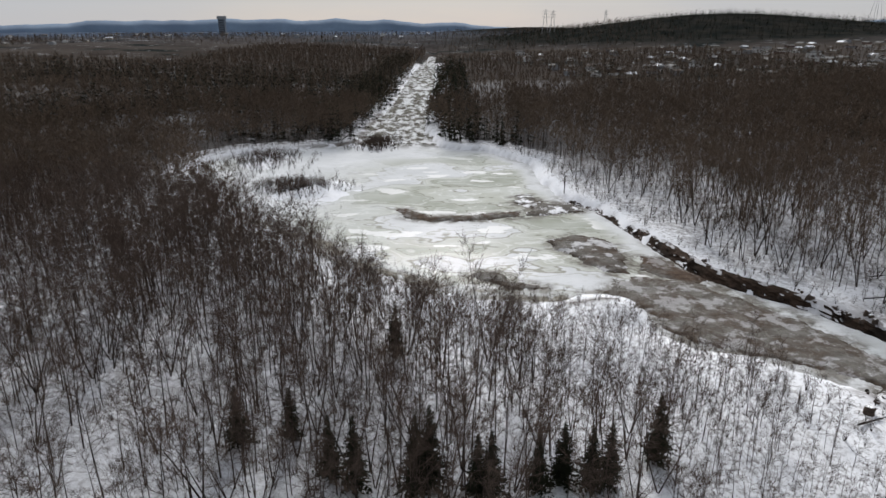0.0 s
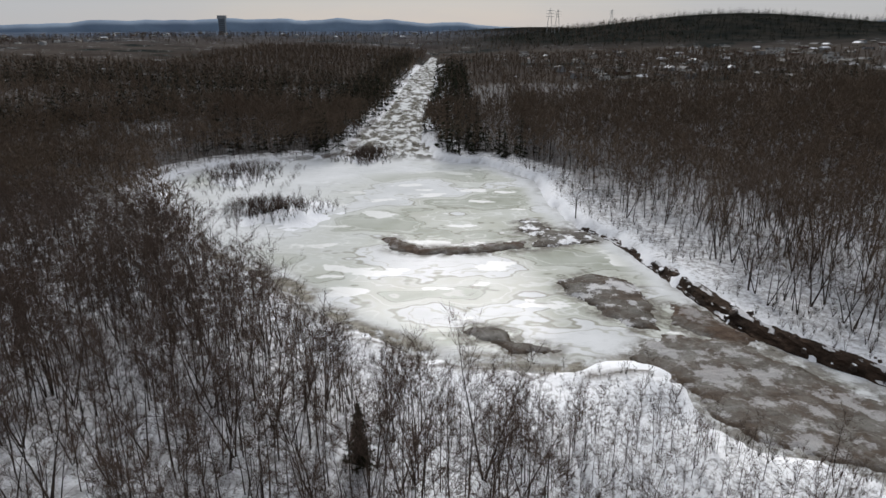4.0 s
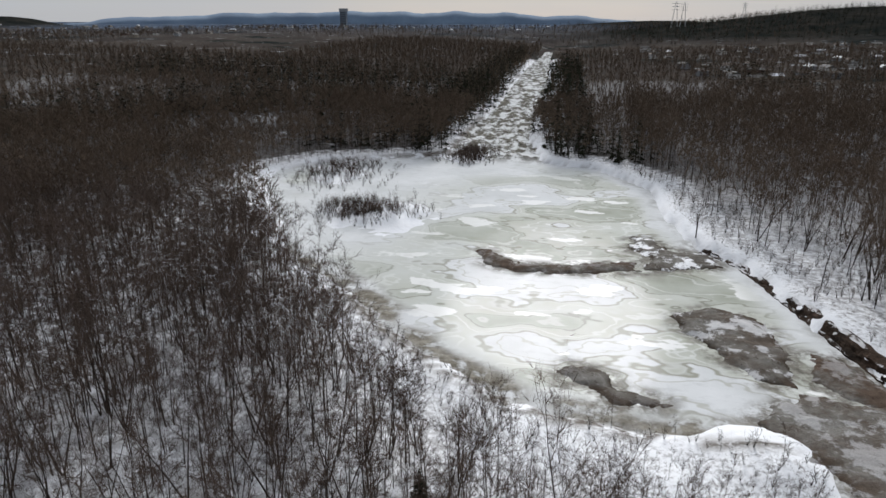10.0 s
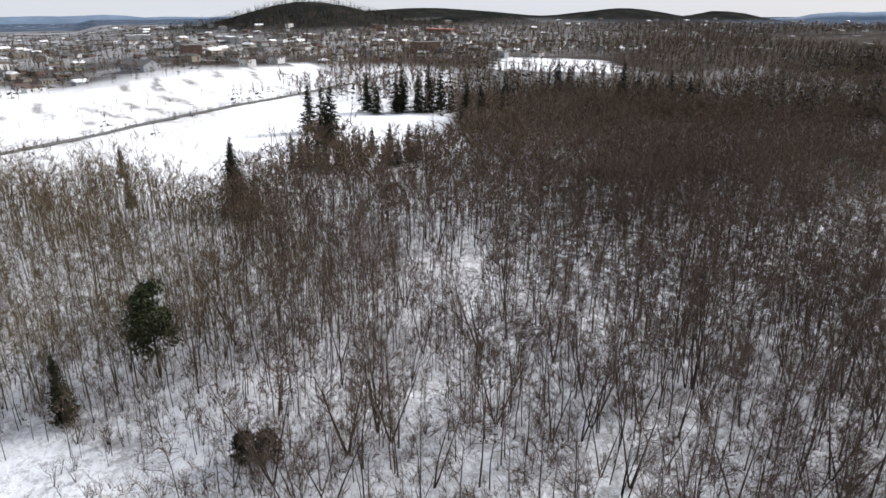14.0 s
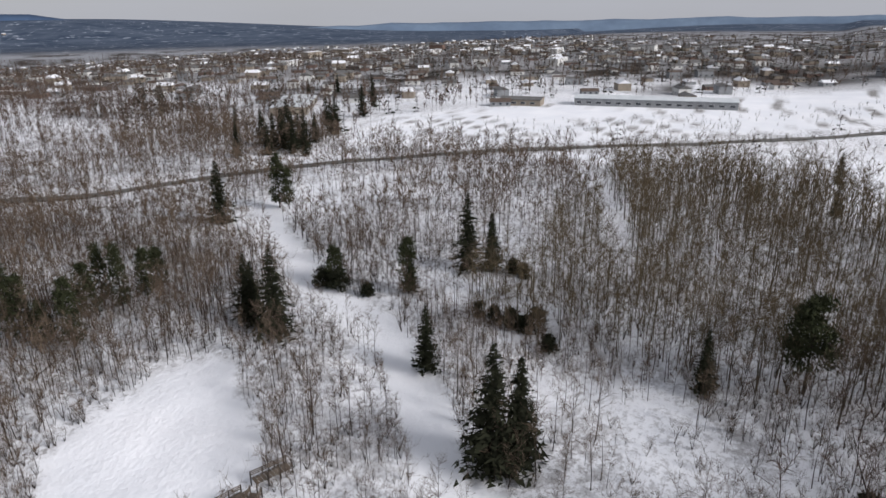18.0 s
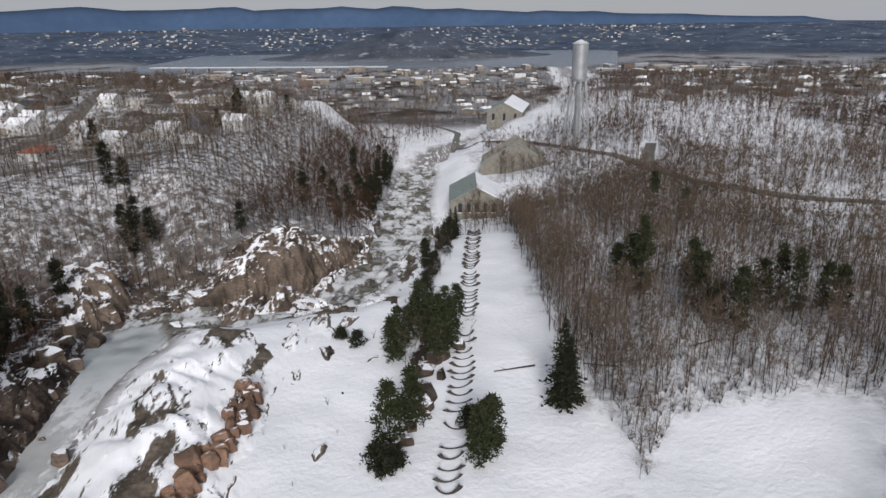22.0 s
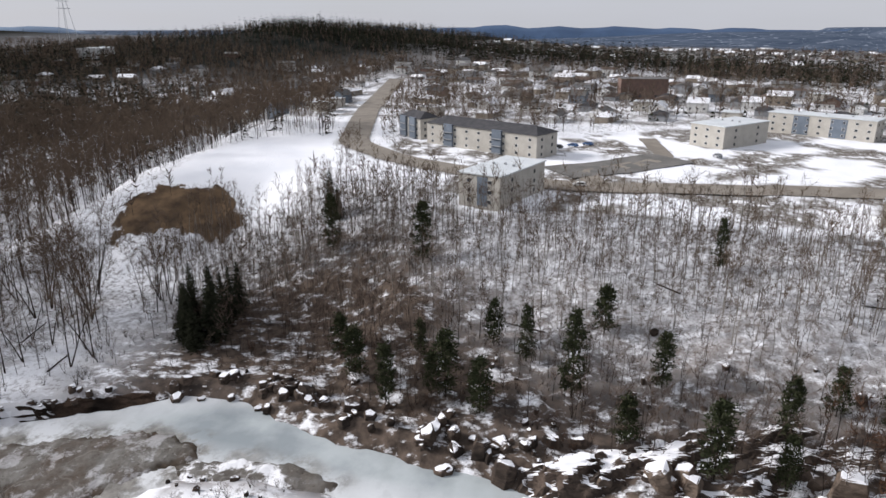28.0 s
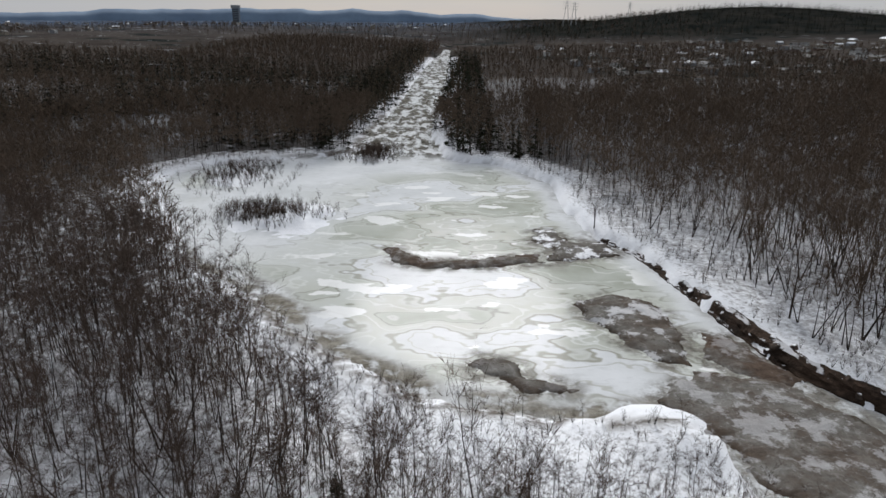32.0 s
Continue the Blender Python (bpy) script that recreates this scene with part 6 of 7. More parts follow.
outcrop("rock_outcrop", 32.5, -98, 3.4, 21, 1.2, 0.08, 12, SNOWY_RED_ROCK, "row of reddish upright rock slabs", n=90, sharp=1.5, ledge=1.2)
red_row = np.array([(31.2, -116), (30.4, -108), (31, -101), (32.2, -95), (34, -90), (35, -85), (35.4, -78)])
red_y = np.arange(-116, -76, 1.75)
boulders(RED, [(float(np.interp(v, red_row[:, 1], red_row[:, 0])) + 0.6 * math.sin(v * 2.3), float(v)) for v in red_y], (1.15, 1.6), "large reddish upright slab of rock", "red rock slabs", tall=1.7)
boulders(RED, [(float(np.interp(v, red_row[:, 1], red_row[:, 0])) + 2.4 + 0.8 * math.sin(v * 1.3), float(v)) for v in red_y[::2]], (1.2, 1.7), "reddish brown slab of rock below snow", "red rock slabs", tall=1.5)
boulders(BROWN, along([(70, -75), (78, -60), (86, -40), (92, -10)], 40, 5) + along([(74, -100), (80, -130), (88, -170)], 20, 5), (0.9, 2.4), "angular brown boulder with a little snow", "gorge boulders")
boulders(BROWN, [(75, -50), (75, -54), (74, -59), (72, -63), (74, -71), (72, -73), (69, -75), (73, -77), (75, -89), (76, -97), (75, -101), (75, -106), (76, -113), (71, -88), (71, -95), (91, -16), (90, -20)], (1.3, 2.2), "great tan-brown block of the gorge wall", "gorge blocks", tall=0.95)
boulders(BLACK, along([(94, 0), (97, 22), (102, 40), (108, 58), (108, 74)], 80, 2.6) + along([(76, -86), (79, -120), (84, -142)], 16, 2), (0.45, 1.5), "dark wet boulder on the bank", "bank boulders")
boulders(BLACK, along([(60, 170), (66, 140), (74, 121), (88, 106), (100, 86)], 46, 1.4), (0.35, 0.9), "dark frozen clod of earth on the cut bank", "bank clods")
boulders(BLACK, along([(84, 70), (80, 55), (78, 45), (86, 62)], 12, 3), (0.25, 0.6), "dark rock beside the frozen pool", "pool rocks")
boulders(BLACK, along([(4, -92), (-1, -115), (-6, -140)], 34, 1.4), (0.7, 1.7), "dark rock beside the old pipeline", "pipeline rocks")
slope_rock = np.array([p for p in along([(104, 40), (106, 0), (100, -50), (110, 70)], 62, 13)])
sd, _ = shore(slope_rock[:, 0], slope_rock[:, 1])
boulders(BLACK, slope_rock[sd > 6], (0.3, 1.0), "dark rock showing through snow on the slope", "slope rocks")
# ---------------------------------------------------------------- building parts
def box(bm, x0, y0, z0, x1, y1, z1):
    vs = [bm.verts.new(p) for p in ((x0, y0, z0), (x1, y0, z0), (x1, y1, z0), (x0, y1, z0), (x0, y0, z1), (x1, y0, z1), (x1, y1, z1), (x0, y1, z1))]
    for f in ((0, 3, 2, 1), (4, 5, 6, 7), (0, 1, 5, 4), (1, 2, 6, 5), (2, 3, 7, 6), (3, 0, 4, 7)):
        bm.faces.new([vs[i] for i in f])


def part(name, bm, mat, parent, label=""):
    me = bpy.data.meshes.new(name)
    bm.to_mesh(me)
    bm.free()
    me.materials.append(mat)
    o = new(name, me)
    o.parent = parent
    if label:
        tagged(o, label)
    return o


def box_part(name, parent, mat, a, b, label="", bevel=0.0):
    bm = bmesh.new()
    box(bm, *a, *b)
    if bevel:
        bmesh.ops.bevel(bm, geom=bm.edges[:], offset=bevel, segments=1, affect="EDGES")
    return part(name, bm, mat, parent, label)


def prism(bm, pts, y0, y1):
    """An outline in x and z, drawn out along y."""
    a = [bm.verts.new((x, y0, z)) for x, z in pts]
    b = [bm.verts.new((x, y1, z)) for x, z in pts]
    bm.faces.new(a)
    bm.faces.new(b[::-1])
    for i in range(len(pts)):
        j = (i + 1) % len(pts)
        bm.faces.new((a[j], a[i], b[i], b[j]))


def window(parent, x, z, w, h, y, face, deep=0.06):
    """A framed pane on a wall that faces -y (face -1) or +y (face 1)."""
    f = box_part("window", parent, WHITE, (x - w / 2, min(y, y + face * deep), z), (x + w / 2, max(y, y + face * deep), z + h))
    box_part("pane", f, GLASS, (x - w / 2 + 0.1, min(y + face * deep, y + face * (deep + 0.02)), z + 0.1), (x + w / 2 - 0.1, max(y + face * deep, y + face * (deep + 0.02)), z + h - 0.1))
    return f


def house(w, l, eave, rise, wall, roof, seed, hip=False, garage=False):
    """A detached house: l along x, w along y, its door on the -y side."""
    r = random.Random(seed)
    root = new("house")
    bm = bmesh.new()
    prism(bm, [(-w / 2, -1.5), (w / 2, -1.5), (w / 2, eave), (0, eave + (0 if hip else rise)), (-w / 2, eave)], -l / 2, l / 2)
    bmesh.ops.rotate(bm, verts=bm.verts, matrix=Matrix.Rotation(math.pi / 2, 3, "Z"))
    part("wall", bm, wall, root)
    bm = bmesh.new()
    o, t = 0.45, 0.25
    k = rise / (w / 2)
    if hip:
        z, e = eave - o * k, min(w / 2, l / 2 - 0.5)
        low = [bm.verts.new(p) for p in ((-l / 2 - o, -w / 2 - o, z), (l / 2 + o, -w / 2 - o, z), (l / 2 + o, w / 2 + o, z), (-l / 2 - o, w / 2 + o, z))]
        top = [bm.verts.new(p) for p in ((-l / 2 + e, 0, eave + rise), (l / 2 - e, 0, eave + rise))]
        for f in ((low[0], low[1], top[1], top[0]), (low[1], low[2], top[1]), (low[2], low[3], top[0], top[1]), (low[3], low[0], top[0]), (low[3], low[2], low[1], low[0])):
            bm.faces.new(f)
    else:
        prism(bm, [(-w / 2 - o, eave - o * k), (0, eave + rise), (w / 2 + o, eave - o * k), (w / 2 + o, eave - o * k + t), (0, eave + rise + t), (-w / 2 - o, eave - o * k + t)], -l / 2 - o, l / 2 + o)
        bmesh.ops.rotate(bm, verts=bm.verts, matrix=Matrix.Rotation(math.pi / 2, 3, "Z"))
    part("roof", bm, roof, root)
    for face in (-1, 1):
        n = max(2, int(l / 3.4))
        for i in range(n):
            x = -l / 2 + l * (i + 0.5) / n
            if face == -1 and i == n // 2:
                box_part("door", root, GREY, (x - 0.5, -w / 2 - 0.06, 0.1), (x + 0.5, -w / 2, 2.15))
            else:
                window(root, x, 1.0, r.uniform(1.1, 1.8), 1.2, face * w / 2, face)
    box_part("chimney", root, BRICK, (l * 0.2, w * 0.12, eave), (l * 0.2 + 0.7, w * 0.12 + 0.7, eave + rise + 0.8))
    if garage:
        g = box_part("garage", root, wall, (l / 2, -w / 2 + 1, -1.2), (l / 2 + 3.6, w / 2 - 1.5, 2.7))
        box_part("garage_roof", root, SNOW_MAT, (l / 2 - 0.0, -w / 2 + 0.8, 2.7), (l / 2 + 3.8, w / 2 - 1.3, 2.95))
    return root


def flats(w, l, floors, cols, label, place, yaw, slate=(), group="apartment blocks", pitched=False, base=0.0):
    """A block of flats: l along x, its face on the -y side; white flat roof or dark pitched roof."""
    root = new("apartment_building")
    h = floors * 2.75 + 0.5
    box_part("wall", root, CREAM, (-l / 2, -w / 2, -2.5), (l / 2, w / 2, h))
    if pitched:
        bm = bmesh.new()
        o, e, rise = 0.6, w * 0.35, 2.6
        low = [bm.verts.new(p) for p in ((-l / 2 - o, -w / 2 - o, h), (l / 2 + o, -w / 2 - o, h), (l / 2 + o, w / 2 + o, h), (-l / 2 - o, w / 2 + o, h))]
        top = [bm.verts.new(p) for p in ((-l / 2 + e, 0, h + rise), (l / 2 - e, 0, h + rise))]
        for f in ((low[0], low[1], top[1], top[0]), (low[1], low[2], top[1]), (low[2], low[3], top[0], top[1]), (low[3], low[0], top[0]), (low[3], low[2], low[1], low[0])):
            bm.faces.new(f)
        part("roof", bm, SHINGLE, root, "dark shingle hip roof")
        for x in (-l * 0.28, l * 0.17):
            s = box_part("stair_bay", root, SLATE, (x - 2.2, -w / 2 - 0.9, -1), (x + 2.2, -w / 2, h + 0.4), "dark recessed stair bay")
            for k in range(floors):
                box_part("balcony", s, GREY, (x - 2.6, -w / 2 - 1.7, 0.3 + k * 2.75), (x + 2.6, -w / 2 - 0.9, 0.5 + k * 2.75))
    else:
        box_part("roof", root, WHITE_ROOF, (-l / 2 - 0.35, -w / 2 - 0.35, h), (l / 2 + 0.35, w / 2 + 0.35, h + 0.35), "white flat roof")
        for k in range(3):
            box_part("vent", root, GREY, (-l / 4 + k * l / 4 - 0.3, -0.3 + k % 2, h + 0.35), (-l / 4 + k * l / 4 + 0.3, 0.3 + k % 2, h + 0.9))
    for x0, x1 in slate:
        box_part("panel", root, SLATE, (x0 * l, -w / 2 - 0.1, 0.2), (x1 * l, -w / 2, h - 0.5), "dark blue-grey wall panel")
    for k in range(floors):
        for i in range(cols):
            x = -l / 2 + l * (i + 0.5) / cols
            window(root, x, 0.9 + k * 2.75, 1.3, 1.15, -w / 2 - (0.1 if any(a * l < x < b * l for a, b in slate) else 0), -1)
        for y in (-w / 4, w / 4):
            box_part("window", root, GLASS, (l / 2, y - 0.5, 0.9 + k * 2.75), (l / 2 + 0.05, y + 0.5, 2.0 + k * 2.75))
            box_part("window", root, GLASS, (-l / 2 - 0.05, y - 0.5, 0.9 + k * 2.75), (-l / 2, y + 0.5, 2.0 + k * 2.75))
    z = float(height(*place)[0])
    root.matrix_basis = Matrix.Translation((*place, z + base)) @ Matrix.Rotation(radians(yaw), 4, "Z")
    return tagged(root, label, "building", group)


def facing(p, q):
    """Place and turn for a face that runs from p to q, seen from its -y side."""
    return ((p[0] + q[0]) / 2, (p[1] + q[1]) / 2), math.degrees(math.atan2(q[1] - p[1], q[0] - p[0]))


def flats_on(p, q, w, floors, cols, label, **more):
    (cx, cy), yaw = facing(p, q)
    a = radians(yaw)
    return flats(w, math.hypot(q[0] - p[0], q[1] - p[1]), floors, cols, label, (cx - math.sin(a) * w / 2, cy + math.cos(a) * w / 2), yaw, **more)


flats_on((274, 61), (247, 14), 14, 3, 9, "long cream apartment block with a dark hip roof", pitched=True)
flats_on((294, 78), (283, 66), 10, 3, 3, "cream apartment block end with a dark roof", pitched=True)
flats_on((179, 31), (174, 19), 27, 3, 2, "cream apartment block with a white flat roof and slate panels", slate=((-0.05, 0.2),))
flats_on((177, -75), (166, -96), 12, 2, 6, "low apartment block with slate-blue panels and a white roof", slate=((-0.3, -0.05), (0.05, 0.45)))
flats_on((170, -103), (173, -119), 10, 3, 3, "grey apartment block with a white flat roof", slate=((-0.1, 0.35),))
flats_on((291, -46), (280, -57), 30, 3, 3, "cream apartment block on a snowy lawn", slate=())
flats_on((334, -86), (309, -122), 12, 3, 9, "long pale apartment block with a white roof", slate=((-0.25, -0.1), (0.1, 0.25)))
flats_on((247, -114), (239, -127), 26, 3, 3, "cream apartment block beside a parking lot")
flats_on((342, -172), (330, -190), 14, 3, 4, "pale three-storey apartment block", slate=((-0.2, 0.2),))
# ---------------------------------------------------------------- the town
HOUSE_KINDS = [(8.5, 13, 2.9, 1.9, WHITE, GREY_ROOF, 1, False, True), (9, 12, 3.0, 2.2, BRICK, SHINGLE, 2, False, False), (8, 14, 2.8, 1.8, TAN, BROWN_ROOF, 3, True, False),
               (8, 11, 4.8, 2.4, WHITE, SNOW_MAT, 4, False, False), (9, 13, 2.9, 1.7, TAN, SNOW_MAT, 5, True, True), (7.5, 10, 4.6, 2.8, SLATE, GREY_ROOF, 6, False, False),
               (8.5, 12, 2.9, 2.0, GREY, SHINGLE, 7, True, False), (8, 12, 3.0, 2.0, WHITE, RED_ROOF, 8, True, False), (9, 12, 5.0, 0.4, CREAM, WHITE_ROOF, 9, True, False)]
HOUSE_LABELS = ["white bungalow with a grey roof and garage", "red-brown brick bungalow with a charcoal roof", "tan brick bungalow with a brown hip roof", "white two-storey house with a snowy roof",
                "tan house with a snow-covered hip roof and garage", "slate-blue house with a steep grey roof", "grey bungalow with a charcoal hip roof", "white bungalow with a red hip roof", "cream two-storey house with a flat pale roof"]
house_models = [tagged(house(*k), lab, "house", "houses of the terrace") for k, lab in zip(HOUSE_KINDS, HOUSE_LABELS)]


def plots(x0, x1, y0, y1, gx, gy, turn, amount, keep=None):
    """House plots in rows, with their turn in radians."""
    cx, cy = (x0 + x1) / 2, (y0 + y1) / 2
    half = math.hypot(x1 - x0, y1 - y0) / 2
    u, v = np.meshgrid(np.arange(-half, half, gx), np.arange(-half, half, gy))
    u, v = u.ravel() + rng.uniform(-0.2, 0.2, u.size) * gx, v.ravel() + rng.uniform(-0.12, 0.12, v.size) * gy
    x, y = cx + u * math.cos(turn) - v * math.sin(turn), cy + u * math.sin(turn) + v * math.cos(turn)
    ok = (x > x0) & (x < x1) & (y > y0) & (y < y1) & (rng.uniform(0, 1, x.size) < amount)
    for pts in (LOTS, WEST_FIELD, SMALL_FIELD, SAND_TOP, CEMETERY, FAR_FIELD):
        ok &= ~inside(x, y, pts)
    for line, w in ROADS:
        ok &= near_line(x, y, line) > w * 0.5 + 6.5
    x, y = x[ok], y[ok]
    d, east = shore(x, y)
    ok = (d > 60) & (ridge_away(x, y) > 85) & (sum(bump_at(x, y, *row) for row in HILLS) < 16)
    if keep is not None:
        ok &= keep(x, y, d, east)
    x, y = x[ok], y[ok]
    return np.stack([x, y, height(x, y)], 1)


near_plots = plots(60, 430, -470, -150, 19, 26, -0.3, 0.8, lambda x, y, d, e: e & (d > 70))
near_plots = np.concatenate([near_plots, plots(350, 640, -150, 260, 20, 30, 0.2, 0.62, lambda x, y, d, e: e & (x > 340))])
order = np.argsort(np.hypot(near_plots[:, 0], near_plots[:, 1]))
near_plots = near_plots[order]
for i, p in enumerate(near_plots[:150]):
    k = int(rng.choice((0, 0, 1, 2, 3, 3, 4, 5, 6, 8)))
    yaw = -0.3 + (0, math.pi / 2, math.pi)[int(rng.integers(3))] + rng.normal(0, 0.04)
    m = Matrix.Translation((p[0], p[1], p[2] + 0.35)) @ Matrix.Rotation(yaw, 4, "Z")
    if i < len(house_models):
        house_models[i].matrix_basis = m
    else:
        copy_thing(house_models[k], m)

NONE = (np.zeros((0, 3)), np.zeros((0, 3), int))


def small_house(l, w, h, rise):
    """Walls and roof of a house seen from far off, as arrays."""
    a, b = l / 2, w / 2
    wall = np.array([(-a, -b, -1.5), (a, -b, -1.5), (a, b, -1.5), (-a, b, -1.5), (-a, -b, h), (a, -b, h), (a, b, h), (-a, b, h), (-a, 0, h + rise), (a, 0, h + rise)])
    wf = np.array([(0, 1, 5), (0, 5, 4), (1, 2, 6), (1, 6, 5), (2, 3, 7), (2, 7, 6), (3, 0, 4), (3, 4, 7), (4, 7, 8), (5, 9, 6)])
    a, b = a + 0.4, b + 0.4
    roof = np.array([(-a, -b, h - 0.1), (a, -b, h - 0.1), (a, b, h - 0.1), (-a, b, h - 0.1), (-a, 0, h + rise + 0.2), (a, 0, h + rise + 0.2)])
    rf = np.array([(0, 1, 5), (0, 5, 4), (2, 3, 4), (2, 4, 5), (0, 4, 3), (1, 2, 5)])
    n = max(2, int(l / 4))
    gv, gf = [], []
    for s in (-1, 1):
        for i in range(n):
            x, y = -l / 2 + l * (i + 0.5) / n, s * (w / 2 + 0.05)
            k = len(gv)
            gv += [(x - 0.7, y, 1.0), (x + 0.7, y, 1.0), (x + 0.7, y, 2.2), (x - 0.7, y, 2.2)]
            gf += [(k, k + 1, k + 2), (k, k + 2, k + 3)]
    return (wall, wf), (roof, rf), (np.array(gv), np.array(gf))


FAR_MATS = (WHITE, TAN, GREY, BRICK, SNOW_MAT, GREY_ROOF, BROWN_ROOF, GLASS)
FAR_KINDS = []
for i in range(18):
    walls, roof, panes = small_house(rng.uniform(10, 15), rng.uniform(7.5, 9.5), rng.choice((2.8, 3.0, 5.2)), rng.uniform(0.6, 2.4))
    slots = [NONE] * 8
    slots[(0, 1, 2, 3, 0, 1, 2, 0, 1)[i % 9]] = walls
    slots[(5, 4, 6, 5, 6, 5, 5)[i % 7]] = roof
    slots[7] = panes
    FAR_KINDS.append(slots)


def far_houses(name, places, turn, label, kinds=None, sizes=(0.85, 1.15)):
    v, f, m, n = [], [], [], 0
    for p in places:
        kind = (kinds or FAR_KINDS)[rng.integers(len(kinds or FAR_KINDS))]
        yaw, s = turn + rng.integers(4) * math.pi / 2 + rng.normal(0, 0.05), rng.uniform(*sizes)
        for k, (pv, pf) in enumerate(kind):
            if len(pv):
                v.append(turned(pv, yaw, s, p))
                f.append(pf + n)
                m.append(np.full(len(pf), k))
                n += len(pv)
    tagged(new(name, np_mesh(name, np.concatenate(v), np.concatenate(f), FAR_MATS, np.concatenate(m))), label, "houses", kind="stuff")


far_houses("distant_houses", np.concatenate([near_plots[150:], plots(60, 430, -900, -470, 20, 28, -0.3, 0.75, lambda x, y, d, e: e & (d > 60)), plots(430, 1250, -950, 150, 22, 30, -0.3, 0.6)]), -0.3, "snow-dusted houses of the terrace town")
far_houses("distant_houses", np.concatenate([plots(380, 1150, 170, 560, 25, 34, 0.2, 0.45), plots(120, 900, 620, 1150, 26, 40, 0.4, 0.42, lambda x, y, d, e: e & (d > 110))]), 0.2, "houses among bare trees beyond the river wood")
far_houses("distant_houses", np.concatenate([plots(-1300, -330, -1150, -60, 24, 32, 0.5, 0.55, lambda x, y, d, e: np.hypot(x, y) > 430), plots(-1250, -520, -60, 640, 26, 34, 0.5, 0.5, lambda x, y, d, e: (x < -620) | (y < 0)),
                                             plots(-330, -60, -900, -480, 24, 32, 0.5, 0.45)]), 0.5, "houses of a snowy suburb")
far_houses("distant_houses", np.concatenate([plots(-900, 900, -1850, -900, 30, 40, 0.1, 0.5), plots(-1900, -900, -1700, 300, 40, 52, 0.1, 0.5), plots(900, 2000, -1800, 200, 44, 56, 0.1, 0.5), plots(-1800, -700, 640, 1500, 50, 60, 0.3, 0.35)]), 0.1, "distant town houses with snowy roofs")
far_houses("distant_houses", np.concatenate([plots(-1800, 1900, -4300, -3300, 42, 52, 0.1, 0.5, lambda x, y, d, e: wobble(x, y, 260, 3) + 0.6 * wobble(x, y, 70, 2) > 0.0), plots(-2600, 0, 1700, 3000, 90, 110, 0.3, 0.2)]), 0.1, "town houses on the far shore", sizes=(0.8, 1.5))
BIG_KINDS = []
for i in range(6):
    walls, roof, panes = small_house(rng.uniform(24, 46), rng.uniform(12, 20), rng.uniform(6, 13), 0.3)
    slots = [NONE] * 8
    slots[(1, 0, 2, 3, 1, 0)[i]] = walls
    slots[(4, 5, 4, 5, 4, 4)[i]] = roof
    slots[7] = panes
    BIG_KINDS.append(slots)
far_houses("distant_buildings", np.concatenate([plots(-700, 500, -1850, -1250, 110, 90, 0.1, 0.7), plots(-1200, -500, -900, 500, 200, 170, 0.5, 0.6), plots(400, 1300, -900, 100, 210, 180, -0.3, 0.6), plots(430, 600, 200, 420, 120, 100, 0.2, 0.5)]), 0.1, "larger pale blocks and halls of the town", BIG_KINDS)


def hall(place, yaw, l, w, h, rise, wall, roof, label):
    """A long low hall: wall, roof and a row of windows."""
    root = new("hall")
    bm = bmesh.new()
    prism(bm, [(-w / 2, -2), (w / 2, -2), (w / 2, h), (0, h + rise), (-w / 2, h)], -l / 2, l / 2)
    bmesh.ops.rotate(bm, verts=bm.verts, matrix=Matrix.Rotation(math.pi / 2, 3, "Z"))
    part("wall", bm, wall, root)
    bm = bmesh.new()
    prism(bm, [(-w / 2 - 0.5, h - 0.2), (0, h + rise), (w / 2 + 0.5, h - 0.2), (w / 2 + 0.5, h + 0.15), (0, h + rise + 0.35), (-w / 2 - 0.5, h + 0.15)], -l / 2 - 0.5, l / 2 + 0.5)
    bmesh.ops.rotate(bm, verts=bm.verts, matrix=Matrix.Rotation(math.pi / 2, 3, "Z"))
    part("roof", bm, roof, root)
    for face in (-1, 1):
        for i in range(int(l / 6)):
            window(root, -l / 2 + (i + 0.5) * 6, 1.2, 3.2, 1.4, face * w / 2, face)
    root.matrix_basis = Matrix.Translation((*place, float(height(*place)[0]))) @ Matrix.Rotation(yaw, 4, "Z")
    return tagged(root, label, "building")


hall((-432, -98), 1.77, 96, 16, 4.5, 1.2, GREY, WHITE_ROOF, "long low pale industrial hall beyond the field")
hall((-405, -175), 1.77, 26, 14, 4, 1.0, TAN, GREY_ROOF, "low tan shed beside the long hall")
hall((-330, -300), 0.6, 60, 22, 4.5, 0.8, TAN, WHITE_ROOF, "flat tan school building behind conifers")
hall((-1150, 590), 0.4, 62, 34, 7, 0.8, BRICK, RED_ROOF, "large store with a red roof")
hall((469, -462), -0.3, 52, 24, 8, 0.6, ORANGE, ORANGE, "big orange brick building in the town")
hall((610, 470), 0.2, 40, 18, 8, 0.6, WHITE, WHITE_ROOF, "white block above the wood")
hall((-640, 40), 0.5, 34, 18, 5, 4, GREY, GREY_ROOF, "grey hall with a hipped roof")


